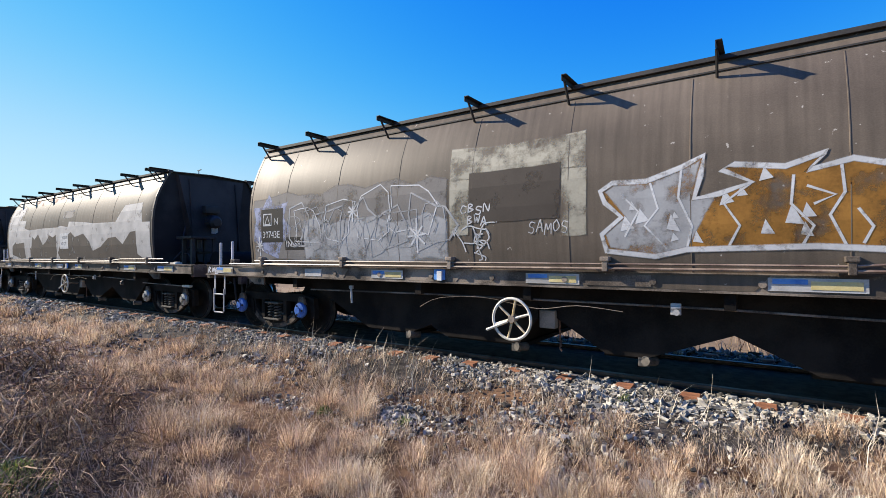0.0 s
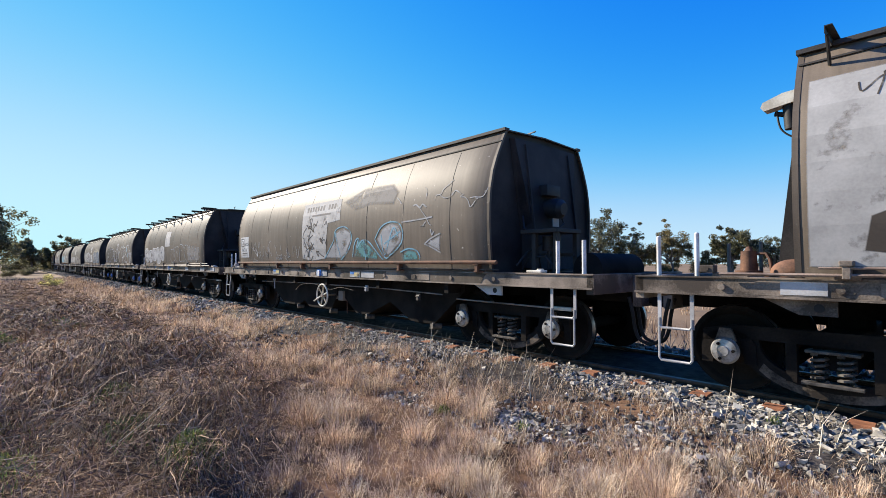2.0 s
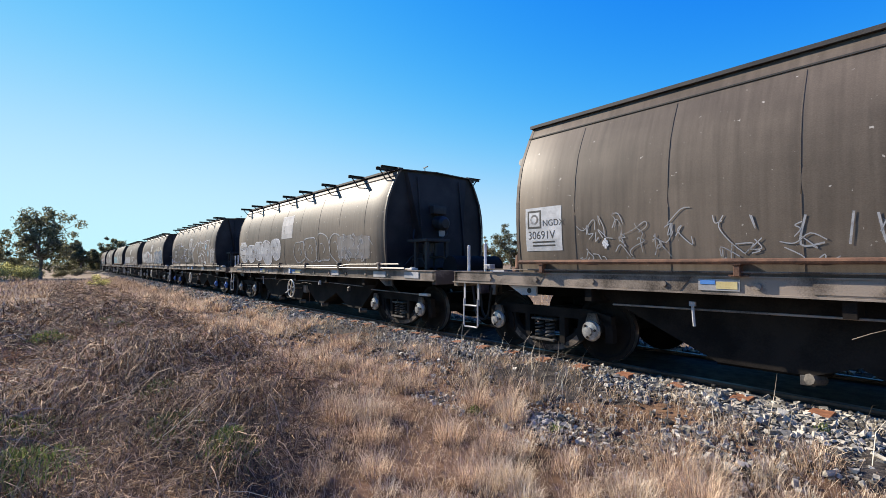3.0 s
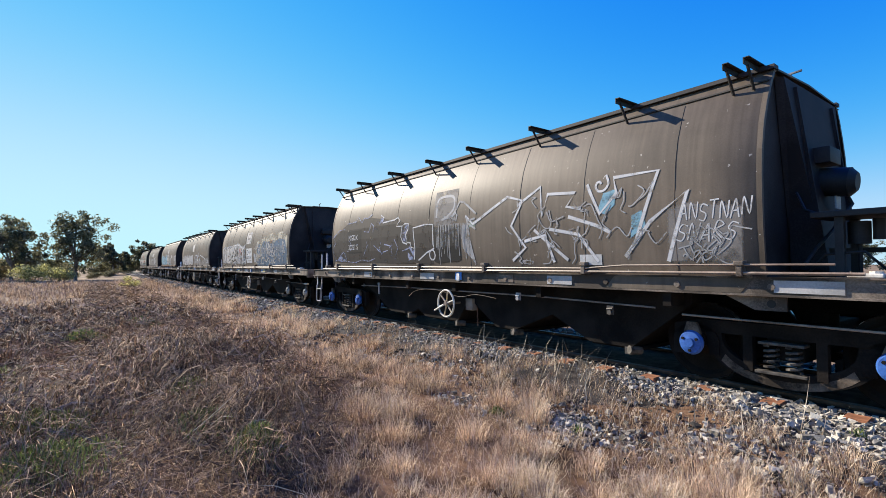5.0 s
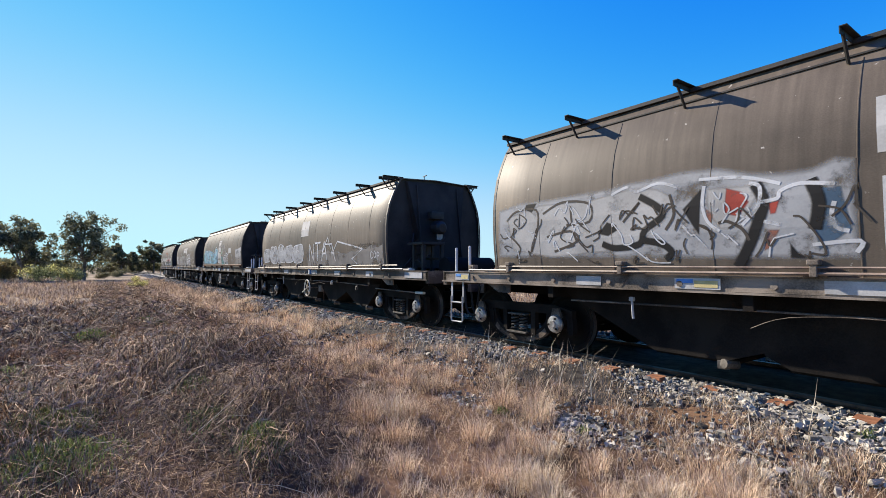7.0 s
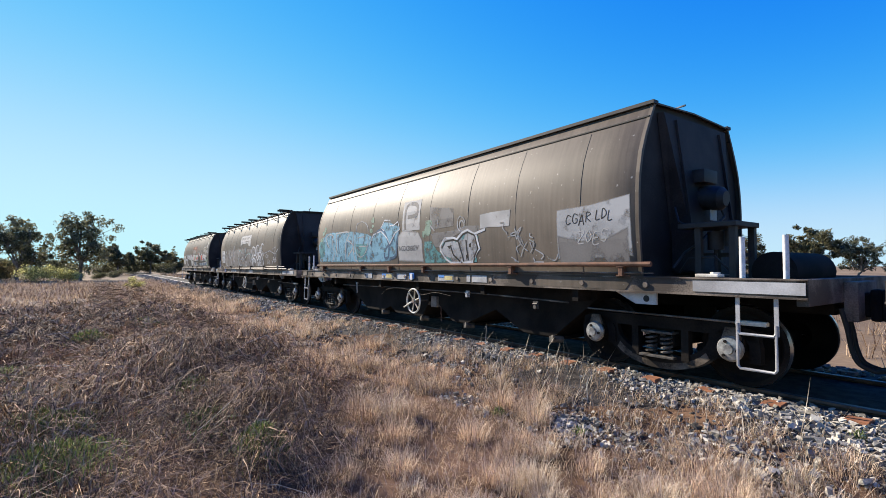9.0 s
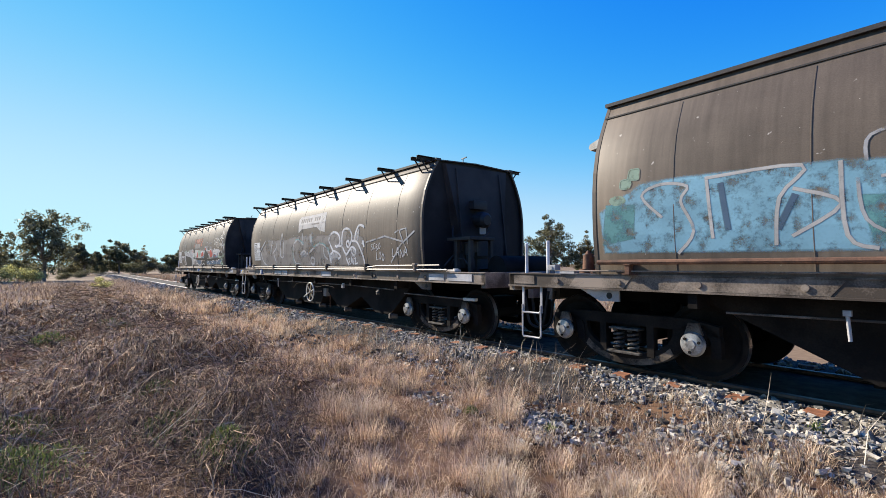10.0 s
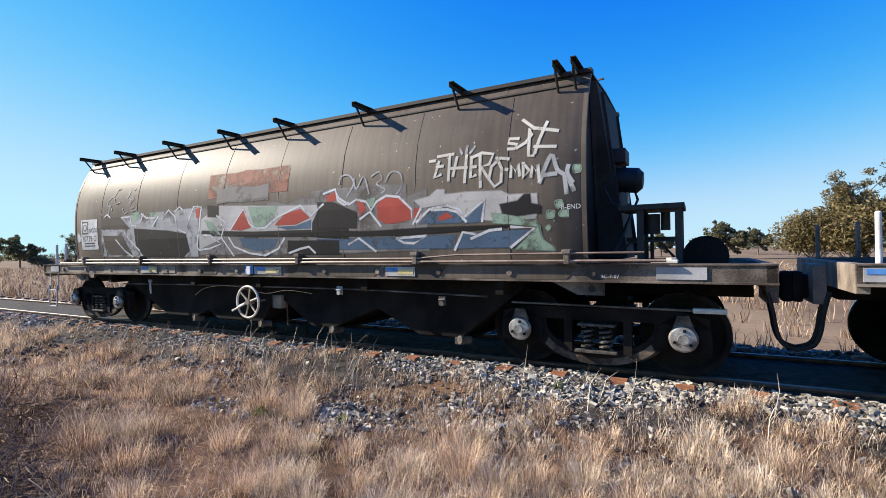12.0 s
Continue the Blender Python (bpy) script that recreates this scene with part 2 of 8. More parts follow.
def slab(bm, outline, y0, y1):
    """A plate cut to an outline in x, z, from y0 to y1."""
    a = [bm.verts.new((x, y0, z)) for x, z in outline]
    b = [bm.verts.new((x, y1, z)) for x, z in outline]
    n = len(a)
    bm.faces.new(a)
    bm.faces.new(list(reversed(b)))
    for i in range(n):
        bm.faces.new((a[i], b[i], b[(i + 1) % n], a[(i + 1) % n]))


def part(name, bm, m, parent=None, label="", smooth=False):
    bmesh.ops.recalc_face_normals(bm, faces=bm.faces)
    me = bpy.data.meshes.new(name)
    bm.to_mesh(me)
    bm.free()
    me.materials.append(m)
    if smooth:
        me.polygons.foreach_set("use_smooth", [True] * len(me.polygons))
        me.set_sharp_from_angle(angle=radians(38))
    ob = new(name, me)
    ob.parent = parent
    return tagged(ob, label)


def arrays_mesh(name, verts, faces, m):
    """One mesh from arrays: verts n x 3, faces n x 3 or n x 4."""
    me = bpy.data.meshes.new(name)
    k = faces.shape[1]
    me.vertices.add(len(verts))
    me.vertices.foreach_set("co", np.asarray(verts, np.float32).ravel())
    me.loops.add(faces.size)
    me.loops.foreach_set("vertex_index", np.asarray(faces, np.int32).ravel())
    me.polygons.add(len(faces))
    me.polygons.foreach_set("loop_start", np.arange(0, faces.size, k, dtype=np.int32))
    me.update(calc_edges=True)
    me.materials.append(m)
    return me


def half_width(z):
    return float(np.interp(z, [p[1] for p in PROFILE], [p[0] for p in PROFILE]))


def on_hull(u, z, off=0.004):
    return Vector((u, -half_width(z) - off, z + (off * 0.6 if z > 3.1 else 0)))


def drape(bm, off=0.004):
    """Lays a flat sheet (x along the wagon, y up) on the hull's near side."""
    for _, z in PROFILE[1:-1]:
        bmesh.ops.bisect_plane(bm, geom=bm.verts[:] + bm.edges[:] + bm.faces[:], plane_co=(0, z, 0), plane_no=(0, 1, 0))
    for v in bm.verts:
        v.co = on_hull(v.co.x, v.co.y, 0.0016 + off * 0.42)


def patch(wagon, name, outline, m, off=0.004, label="", soft=0.02):
    """A painted field with this outline (x, z) on the hull; soft: the width of its sprayed edge."""
    bm = bmesh.new()
    cover = bm.verts.layers.float.new("cover")
    vs = [bm.verts.new((x, z, 0)) for x, z in outline]
    es = [bm.edges.new((vs[i], vs[(i + 1) % len(vs)])) for i in range(len(vs))]
    bmesh.ops.triangle_fill(bm, use_beauty=True, edges=es)
    if soft:
        bmesh.ops.inset_region(bm, faces=bm.faces[:], thickness=soft, use_even_offset=True, use_boundary=True)
    for v in bm.verts:
        v[cover] = 0.0 if soft and v.is_boundary else 1.0
    drape(bm, off)
    return part(name, bm, m, wagon, label)


def stroke(bm, pts, w):
    """One pass of the spray can along the points: a ribbon, thinner towards its edges."""
    cover = bm.verts.layers.float.get("cover") or bm.verts.layers.float.new("cover")
    pts = [Vector((x, z, 0)) for x, z in pts]
    w *= 1.35
    rows = []
    for i, p in enumerate(pts):
        d = (pts[min(i + 1, len(pts) - 1)] - pts[max(i - 1, 0)])
        d = d.normalized() if d.length > 1e-6 else Vector((1, 0, 0))
        n = Vector((-d.y, d.x, 0)) * w / 2
        if i == 0:
            p = p - d * w * 0.3
        row = [bm.verts.new(q) for q in (p + n, p + n * 0.45, p - n * 0.45, p - n)]
        row[1][cover] = row[2][cover] = 1.0
        rows.append(row)
    for a, c in zip(rows, rows[1:]):
        for k in range(3):
            bm.faces.new((a[k], a[k + 1], c[k + 1], c[k]))


def round_path(pts, n=4):
    """Softens a polyline (Catmull-Rom)."""
    p = [Vector((x, z)) for x, z in pts]
    out = []
    for i in range(len(p) - 1):
        a, b, c, d = p[max(i - 1, 0)], p[i], p[i + 1], p[min(i + 2, len(p) - 1)]
        for k in range(n):
            t = k / n
            q = 0.5 * ((2 * b) + (c - a) * t + (2 * a - 5 * b + 4 * c - d) * t * t + (3 * b - a - 3 * c + d) * t ** 3)
            out.append((q.x, q.y))
    out.append(tuple(p[-1]))
    return out


def strokes(wagon, name, lines, m, w=0.05, soft=False, off=0.007, label="", joined=False):
    """Passes of the spray can, each a part of its own, or joined where nobody could count them."""
    ob, bm = None, bmesh.new()
    for i, pts in enumerate(lines):
        stroke(bm, round_path(pts) if soft else pts, w)
        if not joined or i == len(lines) - 1:
            drape(bm, off + 0.00004 * i)
            ob = part(name, bm, m, wagon, label)
            bm = bmesh.new()
    bm.free()
    if joined:
        tagged(ob, kind="stuff")
    return ob


def lettering(wagon, name, text, x, z, size, m, off=0.008, label="", flat=None, stretch=1.0):
    """Stencilled characters; flat: the y of a plane side instead of the hull."""
    cu = bpy.data.curves.new(name, "FONT")
    cu.body, cu.size, cu.resolution_u = text, size, 3
    tmp = bpy.data.objects.new(name, cu)
    scene.collection.objects.link(tmp)
    bpy.context.view_layer.update()
    me = bpy.data.meshes.new_from_object(tmp.evaluated_get(bpy.context.evaluated_depsgraph_get()))
    bpy.data.objects.remove(tmp)
    bm = bmesh.new()
    bm.from_mesh(me)
    bpy.data.meshes.remove(me)
    cover = bm.verts.layers.float.new("cover")
    for v in bm.verts:
        v.co = Vector((x + v.co.x * stretch, z + v.co.y, 0))
        v[cover] = 1.0
    if flat is None:
        drape(bm, off)
    else:
        for v in bm.verts:
            v.co = Vector((v.co.x, flat, v.co.y))
    return part(name, bm, m, wagon, label)


def plate(bm, x0, x1, z0, z1, y=-HALF - 0.012, t=0.008):
    box(bm, x0, x1, y, y + t, z0, z1)


# ---- wagons ----
def bogie(wagon, xc):
    b = new("bogie")
    b.parent = wagon
    b.location = (xc, 0, 0)
    z = RAIL + 0.46
    for s in (-1, 1):
        bm = bmesh.new()
        y0, y1 = s * 1.06, s * 0.96
        top = [(-1.12, z + 0.20), (-0.80, z + 0.27), (0.80, z + 0.27), (1.12, z + 0.20), (1.12, z + 0.08), (0.72, z + 0.13), (-0.72, z + 0.13), (-1.12, z + 0.08)]
        slab(bm, top, y0, y1)
        outer = [(0.78 * math.cos(q), z + 0.13 - 0.50 * math.sin(q) ** 0.8) for q in [math.pi * i / 18 for i in range(19)]]
        inner = [(0.60 * math.cos(q), z + 0.14 - 0.36 * math.sin(q) ** 0.8) for q in [math.pi * i / 18 for i in range(19)]]
        slab(bm, outer + inner[::-1], y0 - s * 0.02, y1)
        for e in (-1, 1):
            slab(bm, [(e * 0.28, z + 0.13), (e * 0.37, z + 0.13), (e * 0.37, z - 0.24), (e * 0.28, z - 0.24)], y0, y1)
            arch = [(e * (0.8765 + 0.26 * math.cos(q)), z + 0.02 + 0.20 * math.sin(q)) for q in [math.pi * i / 10 for i in range(11)]]
            inside = [(e * (0.8765 + 0.15 * math.cos(q)), z + 0.02 + 0.11 * math.sin(q)) for q in [math.pi * i / 10 for i in range(11)]]
            slab(bm, [(e * 1.1365, z - 0.15)] + arch + [(e * 0.6165, z - 0.13), (e * 0.7265, z - 0.13)] + inside[::-1] + [(e * 1.0265, z - 0.15)], y0, y1)
        part("side_frame", bm, UNDER_SHADE, b, "grimy cast side frame darkened for shade")
        bm = bmesh.new()
        lip = [(0.70 * math.cos(q), z + 0.10 - 0.475 * math.sin(q) ** 0.8) for q in [math.pi * (0.17 + 0.66 * i / 14) for i in range(15)]]
        slab(bm, lip + [(x * 0.93, h + 0.075) for x, h in lip[::-1]], y0 - s * 0.045, y0 - s * 0.018)
        part("tension_bar", bm, DUSTY, b, "dust-pale curved lower bar of the bogie")
        for dx in (-0.11, 0.09):
            bm = bmesh.new()
            pts = [(dx + 0.062 * math.cos(a * 0.9), s * 1.03 + 0.062 * math.sin(a * 0.9), z - 0.20 + a * 0.0078) for a in range(0, 34)]
            pipe(bm, pts, 0.016, 5)
            part("coil_spring", bm, SPRING, b, "worn bare steel coil spring", smooth=True)
        bm = bmesh.new()
        box(bm, -0.21, 0.20, s * 1.11, s * 0.94, z + 0.065, z + 0.095, 0.008)
        part("spring_plate", bm, SPRING, b, "scuffed steel spring seat")
        bm = bmesh.new()
        box(bm, -0.24, 0.22, s * 1.12, s * 0.92, z - 0.235, z - 0.205, 0.006)
        part("spring_plate", bm, SPRING, b, "scuffed steel spring seat")
        for dx in (-0.8765, 0.8765):
            bm = bmesh.new()
            slab(bm, [(dx - 0.11, z + 0.12), (dx - 0.07, z + 0.18), (dx + 0.07, z + 0.18), (dx + 0.11, z + 0.12), (dx + 0.12, z - 0.02), (dx - 0.12, z - 0.02)], s * 1.10, s * 0.96)
            part("axle_box", bm, UNDER_SHADE, b)
            bm = bmesh.new()
            slab(bm, [(dx - 0.10, z + 0.10), (dx - 0.055, z + 0.235), (dx + 0.055, z + 0.235), (dx + 0.10, z + 0.10)], s * 1.145, s * 1.10)
            part("cap_bracket", bm, DUSTY, b, "greasy pale bearing bracket")
    bm = bmesh.new()
    box(bm, -0.17, 0.17, -1.0, 1.0, z - 0.10, z + 0.24, 0.03)
    rod(bm, (0, 0, z + 0.2), (0, 0, 1.36), 0.2, 16)
    for e in (-1, 1):
        box(bm, e * 0.40 - 0.03, e * 0.40 + 0.03, -0.85, 0.85, z - 0.16, z - 0.04)
    part("bolster", bm, UNDER_SHADE, b)
    for dx in (-0.8765, 0.8765):
        bm = bmesh.new()
        for s in (-1, 1):
            prof = ((0.19, 0.69), (0.30, 0.70), (0.40, 0.705), (0.455, 0.715), (0.46, 0.76), (0.452, 0.83), (0.40, 0.84), (0.36, 0.80), (0.17, 0.79), (0.12, 0.84), (0.07, 0.86), (0.07, 1.10), (0.125, 1.11), (0.140, 1.155), (0.120, 1.19), (0.055, 1.20), (0.050, 1.225), (0.0, 1.225))
            rings = [[bm.verts.new((r * math.cos(2 * math.pi * k / 40), s * y, r * math.sin(2 * math.pi * k / 40))) for k in range(40)] for r, y in prof[:-1]]
            for i in range(len(rings) - 1):
                for k in range(40):
                    f = bm.faces.new((rings[i][k], rings[i][(k + 1) % 40], rings[i + 1][(k + 1) % 40], rings[i + 1][k]))
                    f.material_index = 1 if i == 4 else (2 if i >= 12 else 0)
            f = bm.faces.new(rings[-1])
            f.material_index = 2
            for k in range(3):
                a = 2 * math.pi * k / 3
                rod(bm, (0.088 * math.cos(a), s * 1.18, 0.088 * math.sin(a)), (0.088 * math.cos(a), s * 1.212, 0.088 * math.sin(a)), 0.017, 6)
        rod(bm, (0, -0.7, 0), (0, 0.7, 0), 0.08, 16)
        w = part("wheelset", bm, UNDER_SHADE, b, "steel wheels darkened for shade, with bright worn treads", smooth=True)
        w.data.materials.append(TREAD)
        w.data.materials.append(CAPM)
        w.location = (dx, 0, z)
    return b


def hull_shell(wagon, top=0.0):
    bm = bmesh.new()
    prof = [(-a, b + (top if b > 3.7 else 0)) for a, b in PROFILE]
    ring = prof + [(-0.98, 3.76 + top), (0, 3.80 + top), (0.98, 3.76 + top)] + [(-a, b) for a, b in reversed(prof)]
    xs = [HULL0, HULL0 + 0.02] + [x for s in SEAMS for x in (s - 0.3, s, s + 0.3)] + [HULL1 - 0.02, HULL1]
    xs = sorted(xs)
    rows = []
    for x in xs:
        k = 0.012 if x in (HULL0, HULL1) else 0.0012 * math.sin(x * 7.3)
        rows.append([bm.verts.new((x, y * (1 - k * 0.6), z)) for y, z in ring])
    for a, b in zip(rows, rows[1:]):
        for i in range(len(ring) - 1):
            bm.faces.new((a[i], a[i + 1], b[i + 1], b[i]))
        bm.faces.new((a[-1], a[0], b[0], b[-1]))
    hull = part("hull", bm, HULL, wagon, "grimy grey-brown curved steel hopper side", smooth=True)
    for x in SEAMS:
        bm = bmesh.new()
        pts = [on_hull(x, z, -0.0022) for _, z in PROFILE[:-1]]
        pipe(bm, pts, 0.0075, 6)
        part("weld_seam", bm, HULL, hull, smooth=True)
    for x, e in ((HULL0, -1), (HULL1, 1)):
        bm = bmesh.new()
        rim = [bm.verts.new((x - e * 0.03, y * 0.985, z - 0.01)) for y, z in ring]
        bm.faces.new(rim)
        part("end_sheet", bm, ENDS_SHADED, hull, "sloping end sheet coloured dark for shade")
        bm = bmesh.new()
        tp, bt = 0.88, 0.50
        a = [(x - e * 0.02, -tp, 3.70), (x - e * 0.02, tp, 3.70), (x - e * 0.02, bt, 1.58), (x - e * 0.02, -bt, 1.58)]
        b = [(x + e * 0.06, -tp + 0.03, 3.69), (x + e * 0.06, tp - 0.03, 3.69), (x + e * 0.30, bt - 0.02, 1.60), (x + e * 0.30, -bt + 0.02, 1.60)]
        va, vb = [bm.verts.new(p) for p in a], [bm.verts.new(p) for p in b]
        bm.faces.new(vb)
        for i in range(4):
            bm.faces.new((va[i], va[(i + 1) % 4], vb[(i + 1) % 4], vb[i]))
        part("end_panel", bm, ENDS_SHADED, hull, "grimy folded end panel coloured dark for shade")
        for s in (-1, 1):
            bm = bmesh.new()
            slab_pts = [(x + e * 0.0, 3.62), (x + e * 0.10, 3.62), (x + e * 0.34, 1.62), (x + e * 0.0, 1.62)]
            slab(bm, slab_pts, s * 0.60 - 0.012, s * 0.60 + 0.012)
            part("end_gusset", bm, ENDS_SHADED, hull)
        bm = bmesh.new()
        outer = [(y * 1.004, z) for y, z in ring]
        va = [bm.verts.new((x - e * 0.015, y, z)) for y, z in outer]
        vb = [bm.verts.new((x + e * 0.035, y, z)) for y, z in outer]
        vc = [bm.verts.new((x + e * 0.035, y * 0.975, z - 0.02)) for y, z in ring]
        for i in range(len(ring)):
            j = (i + 1) % len(ring)
            bm.faces.new((va[i], va[j], vb[j], vb[i]))
            bm.faces.new((vb[i], vb[j], vc[j], vc[i]))
        part("end_flange", bm, HULL, hull)
    bm = bmesh.new()
    zt = 3.73 + top
    for s in (-1, 1):
        box(bm, HULL0 - 0.05, HULL1 + 0.05, s * 1.075, s * 0.96, zt + 0.005, zt + 0.05)
        box(bm, HULL0 - 0.02, HULL1 + 0.02, s * (half_width(3.60) + 0.022), s * (half_width(3.60) - 0.01), 3.595, 3.612)
    part("roof_edge", bm, ROOFM, hull, "black roof edge angle with a drip strip")
    bm = bmesh.new()
    for i in range(3):
        box(bm, 2.2 + i * 3.35, 5.0 + i * 3.35, -0.42, 0.42, zt + 0.03, zt + 0.12, 0.02)
    part("roof_hatch", bm, ROOFM, hull)
    return hull


def walkway_bracket(hull, x, top=0.0, both=True):
    """Angle-iron arm cut off above the hull's shoulder, with its strut."""
    for s in ((-1, 1) if both else (-1,)):
        bm = bmesh.new()
        box(bm, x - 0.004, x + 0.004, s * 0.98, s * 1.44, 3.735 + top, 3.80 + top)
        box(bm, x - 0.004, x + 0.055, s * 0.98, s * 1.44, 3.793 + top, 3.802 + top)
        rod(bm, (x, s * 1.34, 3.75 + top), (x - 0.01, s * 1.16, 3.53), 0.016, 6)
        part("walkway_bracket", bm, BLACK, hull, "black angle-iron walkway arm")


def end_gear(wagon, kind):
    """Everything on the two end decks."""
    # rear deck
    for x, y, h in ((0.20, -1.20, 2.0), (0.61, -1.20, 2.02), (0.20, 1.20, 1.98), (0.61, 1.20, 2.0)):
        bm = bmesh.new()
        rod(bm, (x, y, 1.55), (x, y, h), 0.025, 12)
        rod(bm, (x, y, h), (x, y, h + 0.012), 0.025, 12, 0.015)
        part("deck_post", bm, WHITE if y < 0 else FRAME, wagon, "chalky white grab post" if y < 0 else "", smooth=True)
    bm = bmesh.new()
    rod(bm, (0.98, -0.75, 1.56), (0.98, -0.75, 1.62), 0.13, 16)
    rod(bm, (0.98, -0.75, 1.62), (0.98, -0.75, 1.83), 0.085, 16, 0.075)
    rod(bm, (0.98, -0.75, 1.83), (0.98, -0.75, 1.88), 0.05, 12, 0.02)
    pipe(bm, [(1.05, -0.75, 1.80), (1.14, -0.76, 1.80), (1.18, -0.78, 1.74), (1.2, -0.8, 1.60)], 0.016, 6)
    part("brake_valve", bm, RUST, wagon, "rust-brown brake valve with a bent pipe", smooth=True)
    bm = bmesh.new()
    bmesh.ops.create_uvsphere(bm, u_segments=20, v_segments=10, radius=0.2, matrix=pose(1.40, -0.85, 1.60) @ Matrix.Diagonal((1, 1, 0.7, 1)))
    box(bm, 1.18, 1.50, -1.0, -0.7, 1.555, 1.60, 0.01)
    part("brake_dome", bm, RUST, wagon, "dusty domed brake chamber", smooth=True)
    bm = bmesh.new()
    box(bm, 0.66, 0.80, -1.28, -1.16, 1.60, 1.68, 0.01)
    rod(bm, (0.73, -1.29, 1.64), (0.73, -1.15, 1.64), 0.022, 10)
    box(bm, 0.78, 1.10, -1.26, -1.18, 1.56, 1.60)
    part("deck_lug", bm, PALE if kind == "plain" else FRAME, wagon)
    # front deck
    bm = bmesh.new()
    for x in (12.62, 13.0):
        for y in (-0.95, -0.45):
            box(bm, x - 0.035, x + 0.035, y - 0.035, y + 0.035, 1.55, 2.16)
    box(bm, 12.40, 13.06, -1.02, -0.40, 2.14, 2.20, 0.008)
    box(bm, 12.42, 13.0, -0.52, -0.44, 1.80, 1.85)
    part("brake_rack", bm, BLACK, wagon, "black steel rack carrying brake gear")
    bm = bmesh.new()
    rod(bm, (12.72, -0.75, 1.88), (12.72, -0.75, 2.10), 0.09, 14)
    rod(bm, (12.86, -0.72, 1.92), (12.86, -0.72, 2.12), 0.05, 12)
    rod(bm, (12.72, -0.75, 1.60), (12.72, -0.75, 1.88), 0.02, 8)
    part("brake_cylinder", bm, BLACK, wagon, smooth=True)
    bm = bmesh.new()
    pipe(bm, [(12.2, -0.7, 2.45), (12.3, -0.8, 2.25), (12.45, -0.85, 2.18)], 0.014, 6)
    part("brake_pipe", bm, BLACK, wagon, smooth=True)
    bm = bmesh.new()
    pipe(bm, [(12.35, -0.9, 1.60), (12.5, -0.95, 1.78), (12.8, -0.95, 1.80), (12.95, -0.9, 1.62)], 0.014, 6)
    part("brake_pipe", bm, BLACK, wagon, smooth=True)
    bm = bmesh.new()
    rod(bm, (13.25, -0.55, 1.62), (13.25, 0.75, 1.62), 0.23, 24)
    rod(bm, (13.25, -0.57, 1.62), (13.25, -0.55, 1.62), 0.15, 24, 0.23)
    part("air_reservoir", bm, UNDER_SHADE, wagon, "drum-shaped air reservoir darkened for shade", smooth=True)
    bm = bmesh.new()
    box(bm, 12.75, 13.0, -1.33, -1.18, 1.565, 1.60, 0.008)
    rod(bm, (12.94, -1.26, 1.58), (12.94, -1.26, 1.62), 0.05, 10)
    part("lever_end", bm, CREAM, wagon, "pale lever end on the deck edge")
    # end machinery on the front end sheet
    bm = bmesh.new()
    rod(bm, (12.2, -0.12, 2.62), (12.52, -0.12, 2.58), 0.16, 20)
    rod(bm, (12.52, -0.12, 2.58), (12.58, -0.12, 2.575), 0.16, 20, 0.10)
    box(bm, 12.15, 12.40, -0.32, 0.05, 2.80, 2.98, 0.015)
    pipe(bm, [(12.45, -0.05, 2.52), (12.5, 0.0, 2.35), (12.42, -0.45, 2.02), (12.42, -0.9, 1.85), (12.35, -1.05, 1.66)], 0.018, 6)
    part("gate_motor", bm, BLACK, wagon, "black gate motor with a bent pipe", smooth=True)
    bm = bmesh.new()
    box(bm, 12.385, 12.40, -0.16, 0.0, 2.30, 2.44)
    part("data_plate", bm, PALE, wagon, "small pale data plate")
    bm = bmesh.new()
    rod(bm, (12.05, -0.3, 3.79), (12.05, -0.3, 3.88), 0.012, 6)
    rod(bm, (12.0, -0.3, 3.88), (12.16, -0.3, 3.89), 0.014, 6)
    part("roof_latch", bm, CAPM, wagon)
    # arm on the rear end
    bm = bmesh.new()
    slab(bm, [(1.20, 3.27), (1.17, 3.31), (1.19, 3.36), (1.36, 3.42), (1.56, 3.44), (1.56, 3.33)], -0.98, -0.84)
    part("rear_arm", bm, CREAM, wagon, "cream-painted steel arm on the end sheet")
    bm = bmesh.new()
    rod(bm, (1.42, -0.90, 3.06), (1.40, -0.90, 3.34), 0.06, 12)
    rod(bm, (1.28, -0.90, 3.24), (1.42, -0.90, 3.20), 0.025, 8)
    pipe(bm, round3([(1.30, -0.92, 3.26), (1.33, -0.92, 3.08), (1.42, -0.92, 2.98), (1.52, -0.9, 2.96)]), 0.010, 6)
    part("rear_actuator", bm, BLACK, wagon, "black actuator with a short hose", smooth=True)


def step_frame(wagon, x0, x1):
    bm = bmesh.new()
    y = -HALF + 0.01
    for x in (x0, x1):
        box(bm, x - 0.02, x + 0.02, y - 0.006, y + 0.006, 0.99, 1.37)
        pipe(bm, [(x, y - 0.02, 1.10), (x, y - 0.02, 0.90), (x, y - 0.02, 0.66)], 0.014, 6)
    for z in (0.99, 0.635):
        pipe(bm, [(x0, y - 0.02, z + 0.03), (x0 + 0.02, y - 0.02, z), (x1 - 0.02, y - 0.02, z), (x1, y - 0.02, z + 0.03)], 0.015, 6)
    part("step_frame", bm, PALE, wagon, "pale grey bent-bar foot step", smooth=True)


